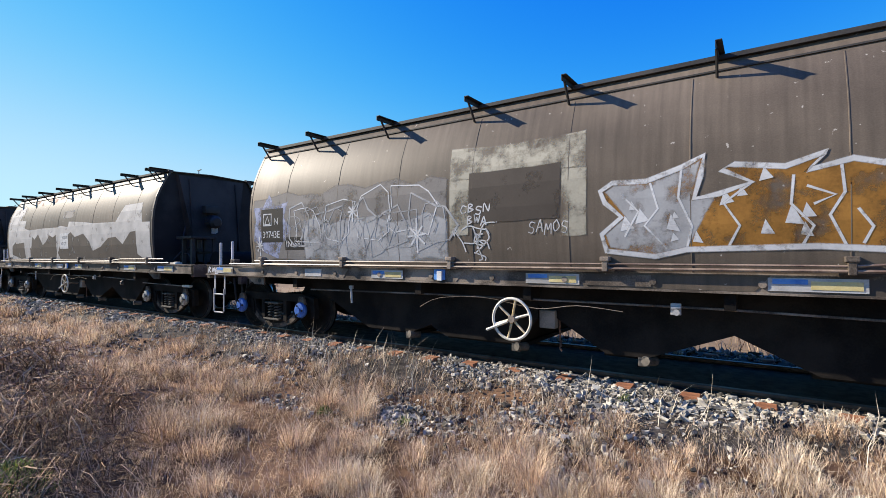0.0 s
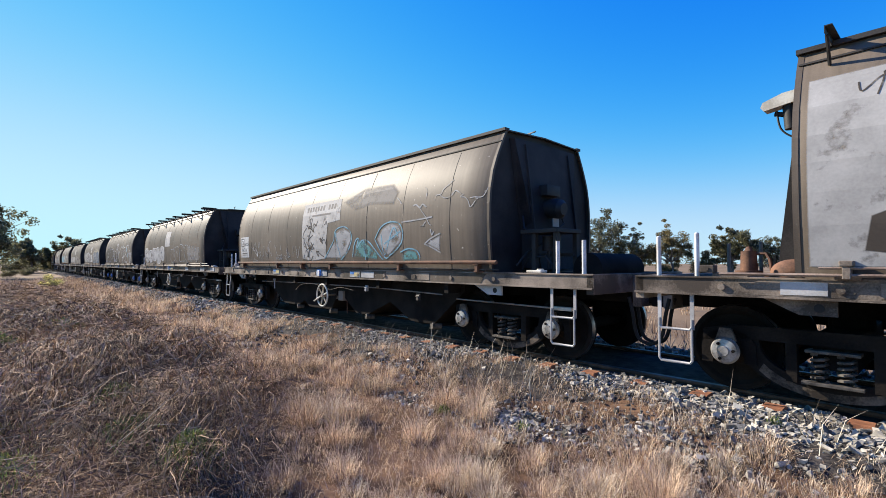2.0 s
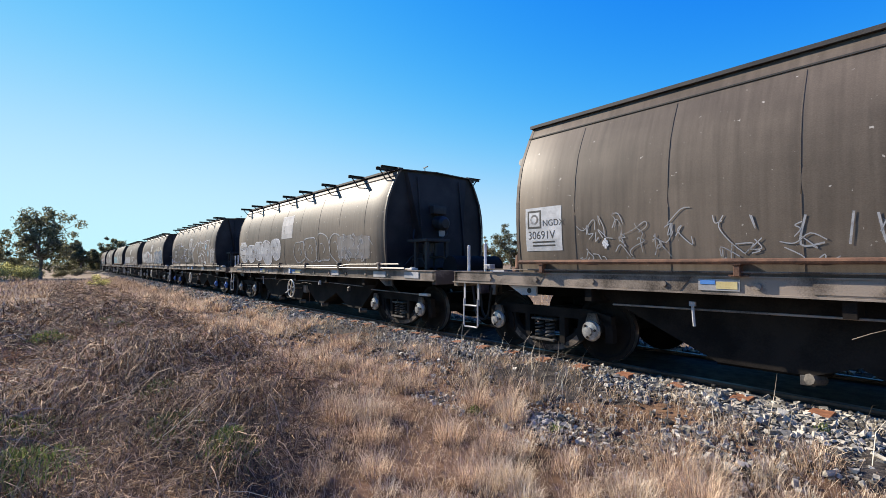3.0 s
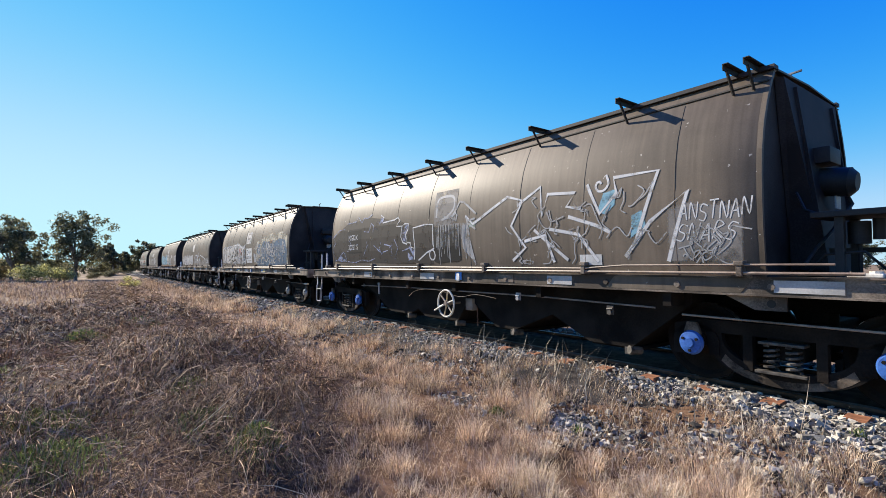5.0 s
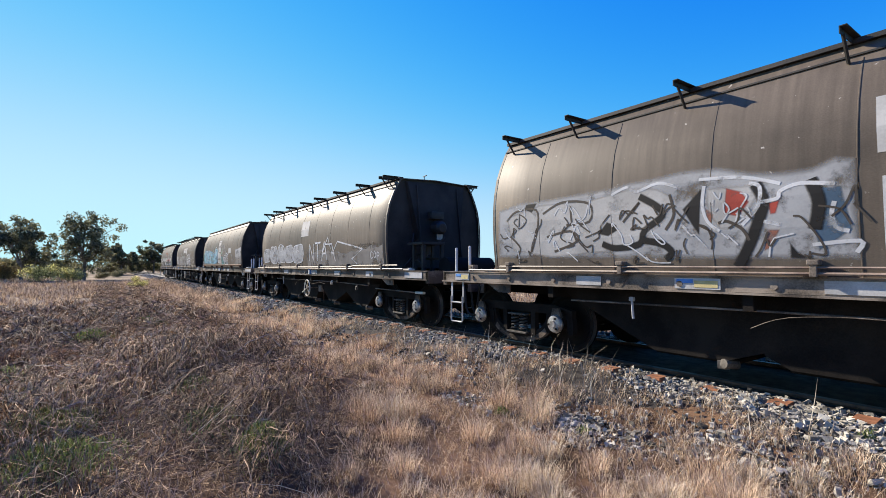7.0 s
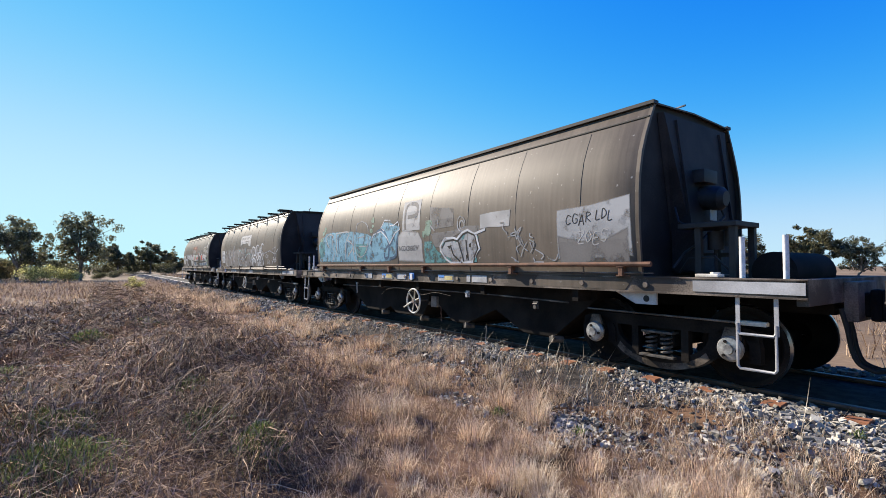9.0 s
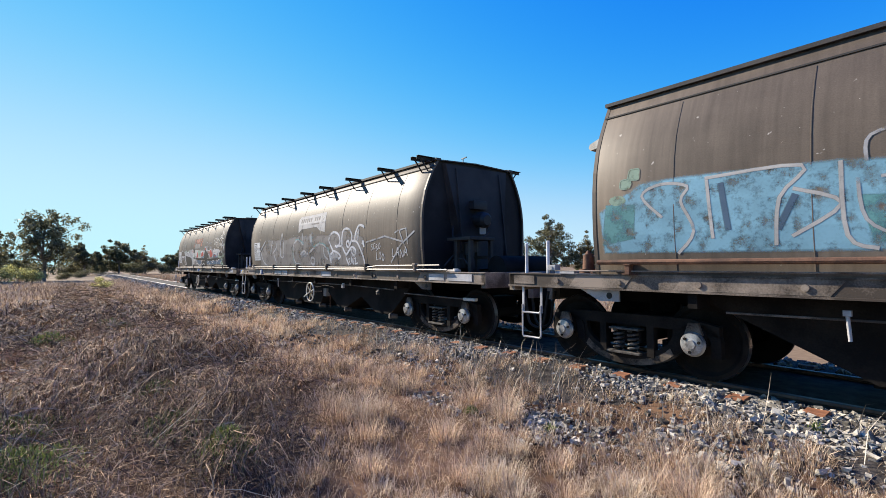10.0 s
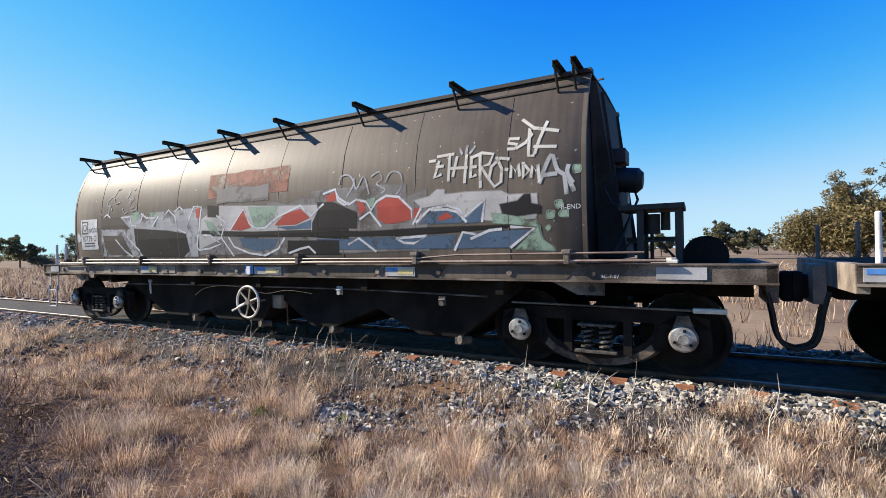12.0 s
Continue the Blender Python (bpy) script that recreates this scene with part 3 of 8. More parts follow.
def grain_wagon(kind):
    w = new("grain_wagon")
    top = 0.04 if kind == "plain" else 0.0
    hull = hull_shell(w, top)
    if kind == "bracket":
        for x in (1.78, 3.08, 4.66, 6.18, 7.48, 9.01, 10.52, 11.80, 12.0):
            walkway_bracket(hull, x)
    # frame
    for s in (1, -1):
        bm = bmesh.new()
        q = [(HALF - 0.10, 1.365), (HALF + 0.035, 1.365), (HALF + 0.035, 1.385), (HALF, 1.385), (HALF, 1.545), (HALF + 0.015, 1.545), (HALF + 0.015, 1.560), (HALF - 0.10, 1.560), (HALF - 0.10, 1.545), (HALF - 0.014, 1.545), (HALF - 0.014, 1.385), (HALF - 0.10, 1.385)]
        a = [bm.verts.new((0.0, s * y, z)) for y, z in q]
        c = [bm.verts.new((LEN, s * y, z)) for y, z in q]
        for i in range(len(q)):
            bm.faces.new((a[i], a[(i + 1) % len(q)], c[(i + 1) % len(q)], c[i]))
        sol = part("side_sill", bm, FRAME, w, "brown-black steel side sill with a bottom flange")
    # overlapping doubler plates on the near sill
    for x0, x1 in ((1.1, 1.9), (2.5, 3.9), (5.2, 6.0), (7.8, 9.3), (10.3, 11.9)):
        bm = bmesh.new()
        slab(bm, [(x0, 1.39), (x1, 1.39), (x1 + 0.12, 1.54), (x0 + 0.12, 1.54)], -HALF - 0.006, -HALF + 0.004)
        part("doubler_plate", bm, FRAME if x0 < 6 else HULL, sol)
    for x in [0.9 + 0.94 * i for i in range(13)]:
        bm = bmesh.new()
        rod(bm, (x, -HALF - 0.022, 1.46), (x, -HALF, 1.46), 0.034, 12)
        part("sill_boss", bm, FRAME, sol)
    for s in (0.0, LEN):
        bm = bmesh.new()
        e = 1 if s else -1
        box(bm, s - (0.10 if s else 0), s + (0.0 if s else 0.10), -HALF, HALF, 1.30, 1.558, 0.008)
        box(bm, s - 0.06 + e * 0.06, s + 0.06 + e * 0.06, -0.35, 0.35, 1.10, 1.52, 0.01)
        part("headstock", bm, FRAME, w, "heavy steel headstock beam")
        bm = bmesh.new()
        box(bm, s - 0.10 + e * 0.16, s + 0.10 + e * 0.16, -0.12, 0.12, 1.14, 1.40, 0.03)
        box(bm, s - 0.05 + e * 0.22, s + 0.05 + e * 0.22, -0.17, 0.06, 1.10, 1.44, 0.03)
        part("coupler", bm, UNDER_SHADE, w, "grimy knuckle coupler darkened for shade")
        for y in (-0.45, -0.28):
            bm = bmesh.new()
            pipe(bm, round3([(s, y, 1.24), (s + e * 0.05, y, 1.02), (s + e * 0.08, y, 0.82), (s + e * 0.14, y, 0.68), (s + e * 0.27, y + 0.03, 0.62)]), 0.024, 7)
            part("air_hose", bm, HOSE, w, "hanging black rubber air hose", smooth=True)
    bm = bmesh.new()
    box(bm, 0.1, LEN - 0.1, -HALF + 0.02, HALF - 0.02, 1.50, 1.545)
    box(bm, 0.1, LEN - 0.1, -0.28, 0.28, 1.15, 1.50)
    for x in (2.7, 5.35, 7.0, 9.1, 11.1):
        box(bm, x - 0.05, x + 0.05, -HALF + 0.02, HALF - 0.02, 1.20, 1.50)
    part("deck", bm, UNDER_SHADE, w, "grimy steel deck and centre beam darkened for shade")
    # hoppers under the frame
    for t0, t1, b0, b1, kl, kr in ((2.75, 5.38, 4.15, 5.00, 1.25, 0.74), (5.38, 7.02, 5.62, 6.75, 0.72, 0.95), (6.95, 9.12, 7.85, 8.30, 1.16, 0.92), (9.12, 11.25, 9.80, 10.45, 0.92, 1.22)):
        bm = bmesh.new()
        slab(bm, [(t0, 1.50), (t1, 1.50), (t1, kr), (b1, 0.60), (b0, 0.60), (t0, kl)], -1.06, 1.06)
        hop = part("hopper_chute", bm, UNDER_SHADE, w, "tapering discharge chute, black with painted-in shade")
        bm = bmesh.new()
        box(bm, b0 - 0.06, b1 + 0.06, -0.92, 0.92, 0.55, 0.60, 0.008)
        part("gate_slide", bm, UNDER_SHADE, hop)
        bm = bmesh.new()
        rod(bm, (b1 - 0.02, -1.08, 0.57), (b1 + 0.05, -0.92, 0.55), 0.055, 9)
        box(bm, b1 - 0.10, b1 + 0.02, -1.06, -1.02, 0.50, 0.60, 0.008)
        part("gate_latch", bm, SPRING, hop, "scuffed metal gate latch")
    bm = bmesh.new()
    pipe(bm, round3([(5.35, -1.30, 1.02), (5.7, -1.33, 1.16), (6.4, -1.34, 1.20), (7.1, -1.32, 1.10), (7.6, -1.32, 1.16), (8.1, -1.30, 1.12)]), 0.0035, 5)
    part("loose_wire", bm, FRAME, w, "loose thin wire looping under the sill", smooth=True)
    # pipes and clamps along the sill
    if kind == "bracket":
        bm = bmesh.new()
        pipe(bm, [(1.7, -1.44, 1.655), (4.0, -1.44, 1.65), (7.9, -1.44, 1.64), (10.0, -1.44, 1.635), (10.6, -1.44, 1.675), (12.7, -1.44, 1.68)], 0.013, 6)
        part("brake_rod", bm, RODM, w, "thin worn brown brake pull rod", smooth=True)
        bm = bmesh.new()
        pipe(bm, [(0.9, -1.43, 1.592), (6.0, -1.43, 1.588), (12.9, -1.43, 1.595)], 0.018, 6)
        part("air_pipe", bm, RODM, w, "worn brown air pipe along the sill", smooth=True)
        clamps = (1.89, 3.93, 5.94, 7.95, 9.99, 11.92)
    else:
        bm = bmesh.new()
        pipe(bm, [(1.6, -1.45, 1.71), (6.0, -1.45, 1.71), (12.3, -1.45, 1.71)], 0.030, 8)
        part("air_pipe", bm, RUST, w, "thick rust-brown pipe along the hull", smooth=True)
        bm = bmesh.new()
        pipe(bm, [(0.9, -1.41, 1.60), (6.0, -1.41, 1.60), (12.3, -1.41, 1.60)], 0.010, 6)
        part("brake_rod", bm, FRAME, w, smooth=True)
        clamps = (2.0, 4.5, 5.94, 7.35, 9.9, 11.89)
    for x in clamps:
        bm = bmesh.new()
        box(bm, x - 0.05, x + 0.05, -1.47, -1.37, 1.67, 1.72, 0.01)
        box(bm, x - 0.03, x + 0.03, -1.46, -1.36, 1.56, 1.68, 0.006)
        box(bm, x - 0.09, x + 0.09, -1.42, -1.36, 1.558, 1.575)
        part("pipe_clamp", bm, FRAME if kind == "bracket" else RUST, w, "steel pipe clamp bolted to the sill")
    # handwheel
    hx, hz = (6.82 if kind == "bracket" else 6.93), 0.96
    bm = bmesh.new()
    ring = [[bm.verts.new((hx + (0.25 + 0.018 * math.cos(b)) * math.cos(a), -1.40 + 0.018 * math.sin(b), hz + (0.25 + 0.018 * math.cos(b)) * math.sin(a))) for b in [2 * math.pi * j / 8 for j in range(8)]] for a in [2 * math.pi * i / 36 for i in range(36)]]
    for i in range(36):
        for j in range(8):
            bm.faces.new((ring[i][j], ring[(i + 1) % 36][j], ring[(i + 1) % 36][(j + 1) % 8], ring[i][(j + 1) % 8]))
    hw = part("handwheel", bm, CREAM, w, "cream-painted brake handwheel with ochre spokes", smooth=True)
    for i in range(6):
        a = 2 * math.pi * (i + 0.3) / 6
        bm = bmesh.new()
        rod(bm, (hx + 0.03 * math.cos(a), -1.385, hz + 0.03 * math.sin(a)), (hx + 0.25 * math.cos(a), -1.40, hz + 0.25 * math.sin(a)), 0.016, 8, 0.013)
        part("spoke", bm, YELLOW if i % 3 else CREAM, hw, "ochre-painted spoke" if i % 3 else "cream-painted spoke", smooth=True)
    bm = bmesh.new()
    rod(bm, (hx, -1.42, hz), (hx, -1.30, hz), 0.045, 12)
    rod(bm, (hx, -1.38, hz), (hx, -1.0, hz), 0.02, 8)
    box(bm, hx + 0.24, hx + 0.44, -1.12, -1.0, hz - 0.12, hz + 0.10, 0.01)
    box(bm, hx - 0.08, hx + 0.08, -1.05, -0.98, hz - 0.10, 1.40)
    part("handwheel_hub", bm, FRAME, hw)
    bm = bmesh.new()
    rod(bm, (hx - 0.05, -1.42, hz - 0.03), (hx - 0.33, -1.43, hz - 0.15), 0.017, 8)
    part("release_bar", bm, CREAM, hw, "cream release bar behind the wheel", smooth=True)
    bm = bmesh.new()
    for i in range(9):
        z = 1.05 - i * 0.055
        rod(bm, (hx + 0.46 + 0.012 * (i % 2), -1.02, z), (hx + 0.46 - 0.012 * (i % 2) + i * 0.004, -1.02, z - 0.05), 0.012, 6)
    part("brake_chain", bm, RUST, w, "rusty hanging brake chain")
    # lifting pads, levers, small white fittings
    for x in (1.66, 12.14):
        bm = bmesh.new()
        slab(bm, [(x - 0.13, 1.365), (x + 0.15, 1.365), (x + 0.15, 1.22), (x - 0.13, 1.22)], -1.33, -1.30)
        slab(bm, [(x - 0.42, 1.365), (x - 0.13, 1.365), (x - 0.13, 1.22)], -1.325, -1.305)
        part("jacking_pad", bm, PALE if kind == "plain" else FRAME, w, "jacking pad with a round hole")
        bm = bmesh.new()
        rod(bm, (x + 0.02, -1.335, 1.29), (x + 0.02, -1.328, 1.29), 0.04, 16)
        part("pad_hole", bm, HOSE, w)
    for x, z in ((4.0, 1.12), (8.62, 1.14), (10.3, 1.05)):
        bm = bmesh.new()
        if x < 5:
            rod(bm, (x, -1.30, z + 0.10), (x + 0.015, -1.30, z - 0.12), 0.016, 8)
            box(bm, x - 0.03, x + 0.03, -1.32, -1.28, z + 0.10, z + 0.15)
        else:
            box(bm, x - 0.05, x + 0.05, -1.30, -1.28, z - 0.02, z + 0.10, 0.006)
            rod(bm, (x + 0.01, -1.335, z + 0.01), (x + 0.01, -1.29, z + 0.01), 0.032, 10)
            rod(bm, (x - 0.04, -1.31, z + 0.05), (x + 0.05, -1.31, z + 0.06), 0.018, 8)
        part("hopper_fitting", bm, PALE if x < 9 else SPRING, w, "pale hopper vibrator fitting")
    bm = bmesh.new()
    pipe(bm, [(3.0, -1.25, 1.17), (5.5, -1.27, 1.20), (9.0, -1.27, 1.20), (10.9, -1.25, 1.16)], 0.012, 5)
    rod(bm, (11.2, -1.2, 1.10), (13.2, -1.2, 1.08), 0.012, 6)
    part("pull_rod", bm, FRAME, w, smooth=True)
    bm = bmesh.new()
    box(bm, 13.12, 13.42, -1.25, -1.17, 1.06, 1.11, 0.012)
    part("release_handle", bm, CREAM, w, "pale release handle on a long rod")
    step_frame(w, 0.27, 0.61)
    if kind == "plain":
        step_frame(w, 13.20, 13.55)
    end_gear(w, kind)
    if kind == "plain":
        for x in (13.19, 13.59):
            bm = bmesh.new()
            rod(bm, (x, -1.20, 1.55), (x, -1.20, 2.0), 0.028, 12)
            part("deck_post", bm, WHITE, w, "chalky white grab post", smooth=True)
    bogie(w, 0.855 + 0.8765)
    bogie(w, 11.278 + 0.8765)
    return w


def round3(pts, n=4):
    p = [Vector(q) for q in pts]
    out = []
    for i in range(len(p) - 1):
        a, b, c, d = p[max(i - 1, 0)], p[i], p[i + 1], p[min(i + 2, len(p) - 1)]
        for k in range(n):
            t = k / n
            out.append(0.5 * ((2 * b) + (c - a) * t + (2 * a - 5 * b + 4 * c - d) * t * t + (3 * b - a - 3 * c + d) * t ** 3))
    return out + [p[-1]]


def sill_label(wagon, x0, x1, brand=True, dark=False):
    bm = bmesh.new()
    plate(bm, x0, x1, 1.405, 1.525)
    lab = part("sill_plate", bm, FRAME if dark else PALE, wagon, "pale plate fixed to the side sill")
    if brand:
        w = x1 - x0
        bm = bmesh.new()
        plate(bm, x0 + w * 0.05, x0 + w * 0.42, 1.47, 1.515, -HALF - 0.0165, 0.004)
        part("blue_band", bm, LABEL_B, lab)
        bm = bmesh.new()
        plate(bm, x0 + w * 0.45, x0 + w * 0.95, 1.425, 1.50, -HALF - 0.0165, 0.004)
        part("sand_band", bm, LABEL_Y, lab)


def blue_tag(wagon, x):
    bm = bmesh.new()
    box(bm, x - 0.09, x + 0.09, -HALF - 0.03, -HALF - 0.016, 1.41, 1.55, 0.004)
    tag = part("tag_holder", bm, LABEL_B, wagon, "bright blue tag holder")
    bm = bmesh.new()
    box(bm, x - 0.03, x + 0.05, -HALF - 0.05, -HALF - 0.03, 1.40, 1.53, 0.004)
    part("tag", bm, WHITE, tag)


TRAIN = []
first = grain_wagon("bracket")
for k in range(10):
    if k == 2:
        w = plain = grain_wagon("plain")
    elif k == 7:
        w = copy_thing(plain, Matrix())
    else:
        w = first if k == 0 else copy_thing(first, Matrix())
    TRAIN.append(w)


P_CREAM2 = paint_material("spray_ivory", (0.60, 0.57, 0.50), 0.36)


# ---- paint, numbers and graffiti, wagon by wagon ----
def skin(w):
    return [c for c in w.children if c.name.startswith("hull")][0]


GLYPHS = {
    "A": (((0, 0), (0.4, 1), (0.55, 0.95), (0.95, 0)), ((0.2, 0.4), (0.8, 0.42))), "B": (((0.1, 0), (0.1, 1), (0.7, 0.85), (0.2, 0.52), (0.9, 0.3), (0.1, 0)),),
    "C": (((0.9, 0.85), (0.3, 1), (0.05, 0.4), (0.4, 0), (0.95, 0.2)),), "D": (((0.1, 0), (0.12, 1), (0.8, 0.75), (0.85, 0.3), (0.1, 0)),),
    "E": (((0.9, 1), (0.1, 0.95), (0.05, 0.0), (0.95, 0.05)), ((0.1, 0.5), (0.75, 0.55))), "G": (((0.9, 0.85), (0.3, 1), (0.05, 0.4), (0.4, 0), (0.9, 0.1), (0.9, 0.45), (0.55, 0.45)),), "H": (((0.1, 0), (0.2, 1)), ((0.85, -0.1), (0.9, 1.05)), ((0.1, 0.45), (0.95, 0.55))),
    "I": (((0.5, 0), (0.5, 1)),), "K": (((0.1, 0), (0.1, 1)), ((0.9, 1), (0.15, 0.5), (0.9, 0))), "L": (((0.15, 1), (0.1, 0.05), (0.9, 0.1)),),
    "M": (((0, 0), (0.15, 1), (0.5, 0.4), (0.85, 1), (1, 0)),), "N": (((0.05, 0), (0.1, 1), (0.85, 0), (0.95, 1)),), "O": (((0.5, 1), (0.05, 0.6), (0.4, 0), (0.95, 0.4), (0.5, 1)),),
    "P": (((0.1, -0.1), (0.15, 1), (0.8, 0.85), (0.75, 0.5), (0.15, 0.45)),), "R": (((0.1, 0), (0.15, 1), (0.85, 0.8), (0.2, 0.5), (0.95, 0)),),
    "S": (((0.9, 0.9), (0.3, 1), (0.1, 0.65), (0.8, 0.4), (0.6, 0), (0.0, 0.1)),), "T": (((0, 1), (1, 1.02)), ((0.5, 1), (0.45, -0.1))), "V": (((0, 1), (0.45, 0), (0.95, 1)),),
    "W": (((0, 1), (0.25, 0), (0.5, 0.7), (0.75, 0), (1, 1)),), "Z": (((0.05, 1), (0.95, 0.95), (0.05, 0.05), (1, 0)),), ".": (((0.3, 0.4), (0.5, 0.42)),),
}


def tag(w, text, x, z, width, high, m=None, thick=0.035, slant=0.12, rise=0.0, label="hand-sprayed tag"):
    """A tag written with the spray can, letter by letter."""
    step = width / len(text)
    lines = []
    for i, ch in enumerate(text):
        for pts in GLYPHS[ch]:
            lines.append([(x + step * (i + p * 0.82) + slant * q * high, z + q * high + rise * i + 0.02 * math.sin(i * 2.4)) for p, q in pts])
    return strokes(skin(w), "graffiti_tag", lines, m or P_WHITE, thick, True, 0.010, label, True)


def bubble(w, x0, x1, z0, z1, n, seed, fill, line, thick=0.045, spiky=False, label="", hole=True):
    """A row of swollen or jagged outline letters."""
    rnd = random.Random(seed)
    step = (x1 - x0) / n
    lines, inner = [], []
    for i in range(n):
        cx, cz = x0 + step * (i + 0.5), (z0 + z1) / 2 + rnd.uniform(-0.05, 0.05)
        rx, rz = step * rnd.uniform(0.50, 0.62), (z1 - z0) / 2 * rnd.uniform(0.85, 1.08)
        k = 9 if spiky else 8
        ring = []
        for j in range(k):
            a = 2 * math.pi * (j + rnd.uniform(-0.2, 0.2)) / k
            q = rnd.uniform(0.55, 1.25) if spiky else rnd.uniform(0.82, 1.1)
            c, s = math.cos(a), math.sin(a)
            ring.append((cx + rx * q * math.copysign(abs(c) ** 0.7, c), max(1.64, cz + rz * q * math.copysign(abs(s) ** 0.7, s))))
        path = ring + [ring[0]]
        if not spiky:
            path = round_path(path, 4)
        if fill:
            patch(skin(w), "graffiti_fill", path[:-1], fill[i % len(fill)], 0.0045 + 0.0006 * i, soft=0.0 if spiky else 0.015)
        lines.append(path)
        if hole:
            a = rnd.uniform(-0.5, 0.5)
            inner.append([(cx - rx * 0.25, cz + rz * (0.15 + a * 0.3)), (cx, cz + rz * 0.3), (cx + rx * 0.3, cz - rz * 0.05), (cx + rx * 0.1, cz - rz * 0.35)])
    bm = bmesh.new()
    for p in lines:
        stroke(bm, p, thick)
    for p in inner:
        stroke(bm, round_path(p) if not spiky else p, thick * 0.8)
    drape(bm, 0.010)
    return part("graffiti_outline", bm, line, skin(w), label or "sprayed outline lettering, illegible and worn")


def scribble(w, x0, x1, z0, z1, n, seed, m, thick=0.022):
    """Quick illegible marks."""
    rnd = random.Random(seed)
    lines = []
    for i in range(n):
        x, z = rnd.uniform(x0, x1), rnd.uniform(z0, z1)
        pts = [(x, z)]
        for _ in range(rnd.randint(2, 5)):
            x, z = x + rnd.uniform(-0.10, 0.16), min(z1 + 0.1, max(z0 - 0.05, z + rnd.uniform(-0.16, 0.16)))
            pts.append((x, z))
        lines.append(pts)
    return strokes(skin(w), "graffiti_scrawl", lines, m, thick, True, 0.011, "illegible sprayed scrawl", True)


def drips(w, x0, x1, z, n, seed, m, thick=0.02, long=0.5):
    rnd = random.Random(seed)
    lines = []
    for i in range(n):
        x = x0 + (x1 - x0) * (i + rnd.random() * 0.7) / n
        lines.append([(x, z), (x + rnd.uniform(-0.01, 0.01), z - rnd.uniform(0.2, 1.0) * long)])
    return strokes(skin(w), "paint_run", lines, m, thick, False, 0.011, "thin runs of paint", True)


def star(w, x, z, r, seed, m=None, thick=0.028):
    rnd = random.Random(seed)
    return strokes(skin(w), "graffiti_star", [[(x - r * q * math.cos(a), z - r * q * math.sin(a)), (x + r * q * math.cos(a), z + r * q * math.sin(a))] for a, q in ((0.1, 0.7), (0.9, 0.8), (1.57, 1.2), (2.4, 0.85))], m or P_WHITE, thick, False, 0.011, "sprayed white star")


def rect(w, x0, x1, z0, z1, m, off=0.0045, name="paint_patch", ragged=0.0, seed=1, label=""):
    """A rolled or stuck-on rectangle; ragged: an uneven brushed edge."""
    rnd = random.Random(seed)
    if not ragged:
        return patch(skin(w), name, [(x0, z0), (x1, z0), (x1, z1), (x0, z1)], m, off, label, 0.0)
    n = max(3, int((x1 - x0) / 0.3))
    top = [(x0 + (x1 - x0) * i / n + rnd.uniform(-0.03, 0.03), z1 + rnd.uniform(-ragged, ragged)) for i in range(n + 1)]
    bot = [(x0 + (x1 - x0) * i / n, max(1.62, z0 + rnd.uniform(-ragged, ragged) * 0.4)) for i in range(n + 1)]
    return patch(skin(w), name, bot + top[::-1], m, off, label, min(0.05, ragged * 0.7))


def number_board(w, x, number, fade=False, extra=False):
    b = rect(w, x, x + 0.64, 1.87, 2.49, P_LIGHT if fade else DECAL, 0.006, "number_board", label="white number board with black stencils")
    rect(w, x + 0.04, x + 0.29, 2.19, 2.45, INK, 0.008, "board_emblem")
    rect(w, x + 0.07, x + 0.26, 2.22, 2.42, DECAL, 0.009, "board_emblem")
    bm = bmesh.new()
    stroke(bm, [(x + 0.165 + 0.06 * math.cos(a * 0.628), 2.32 + 0.06 * math.sin(a * 0.628)) for a in range(11)], 0.03)
    drape(bm, 0.011)
    part("board_emblem", bm, P_GREY, skin(w))
    lettering(skin(w), "wagon_number", "NGDX", x + 0.31, 2.22, 0.125, INK, 0.010)
    lettering(skin(w), "wagon_number", number, x + 0.04, 2.04, 0.165, INK, 0.010, stretch=0.95)
    if extra:
        lettering(skin(w), "board_text", "TARE      TONNES", x + 0.08, 1.975, 0.058, INK, 0.010, stretch=1.05)
        lettering(skin(w), "board_text", "CAPACITY   TONNES", x + 0.03, 1.915, 0.058, INK, 0.010, stretch=1.05)
    else:
        for z in (1.985, 1.935):
            rect(w, x + 0.12, x + 0.52, z, z + 0.022, INK, 0.010, "board_text")


def sills(w, plates, tags):
    for x0, x1, kind in plates:
        sill_label(w, x0, x1, kind == "b", kind == "d")
    for x in tags:
        blue_tag(w, x)


P_SMOKE = paint_material("smoky_dark_paint", (0.050, 0.043, 0.038), wear=0.36)


def blue_caps(w):
    for b in w.children:
        if b.name.startswith("bogie"):
            for ws in b.children:
                if ws.name.startswith("wheelset"):
                    ws.data = ws.data.copy()
                    ws.data.materials[2] = BLUECAP


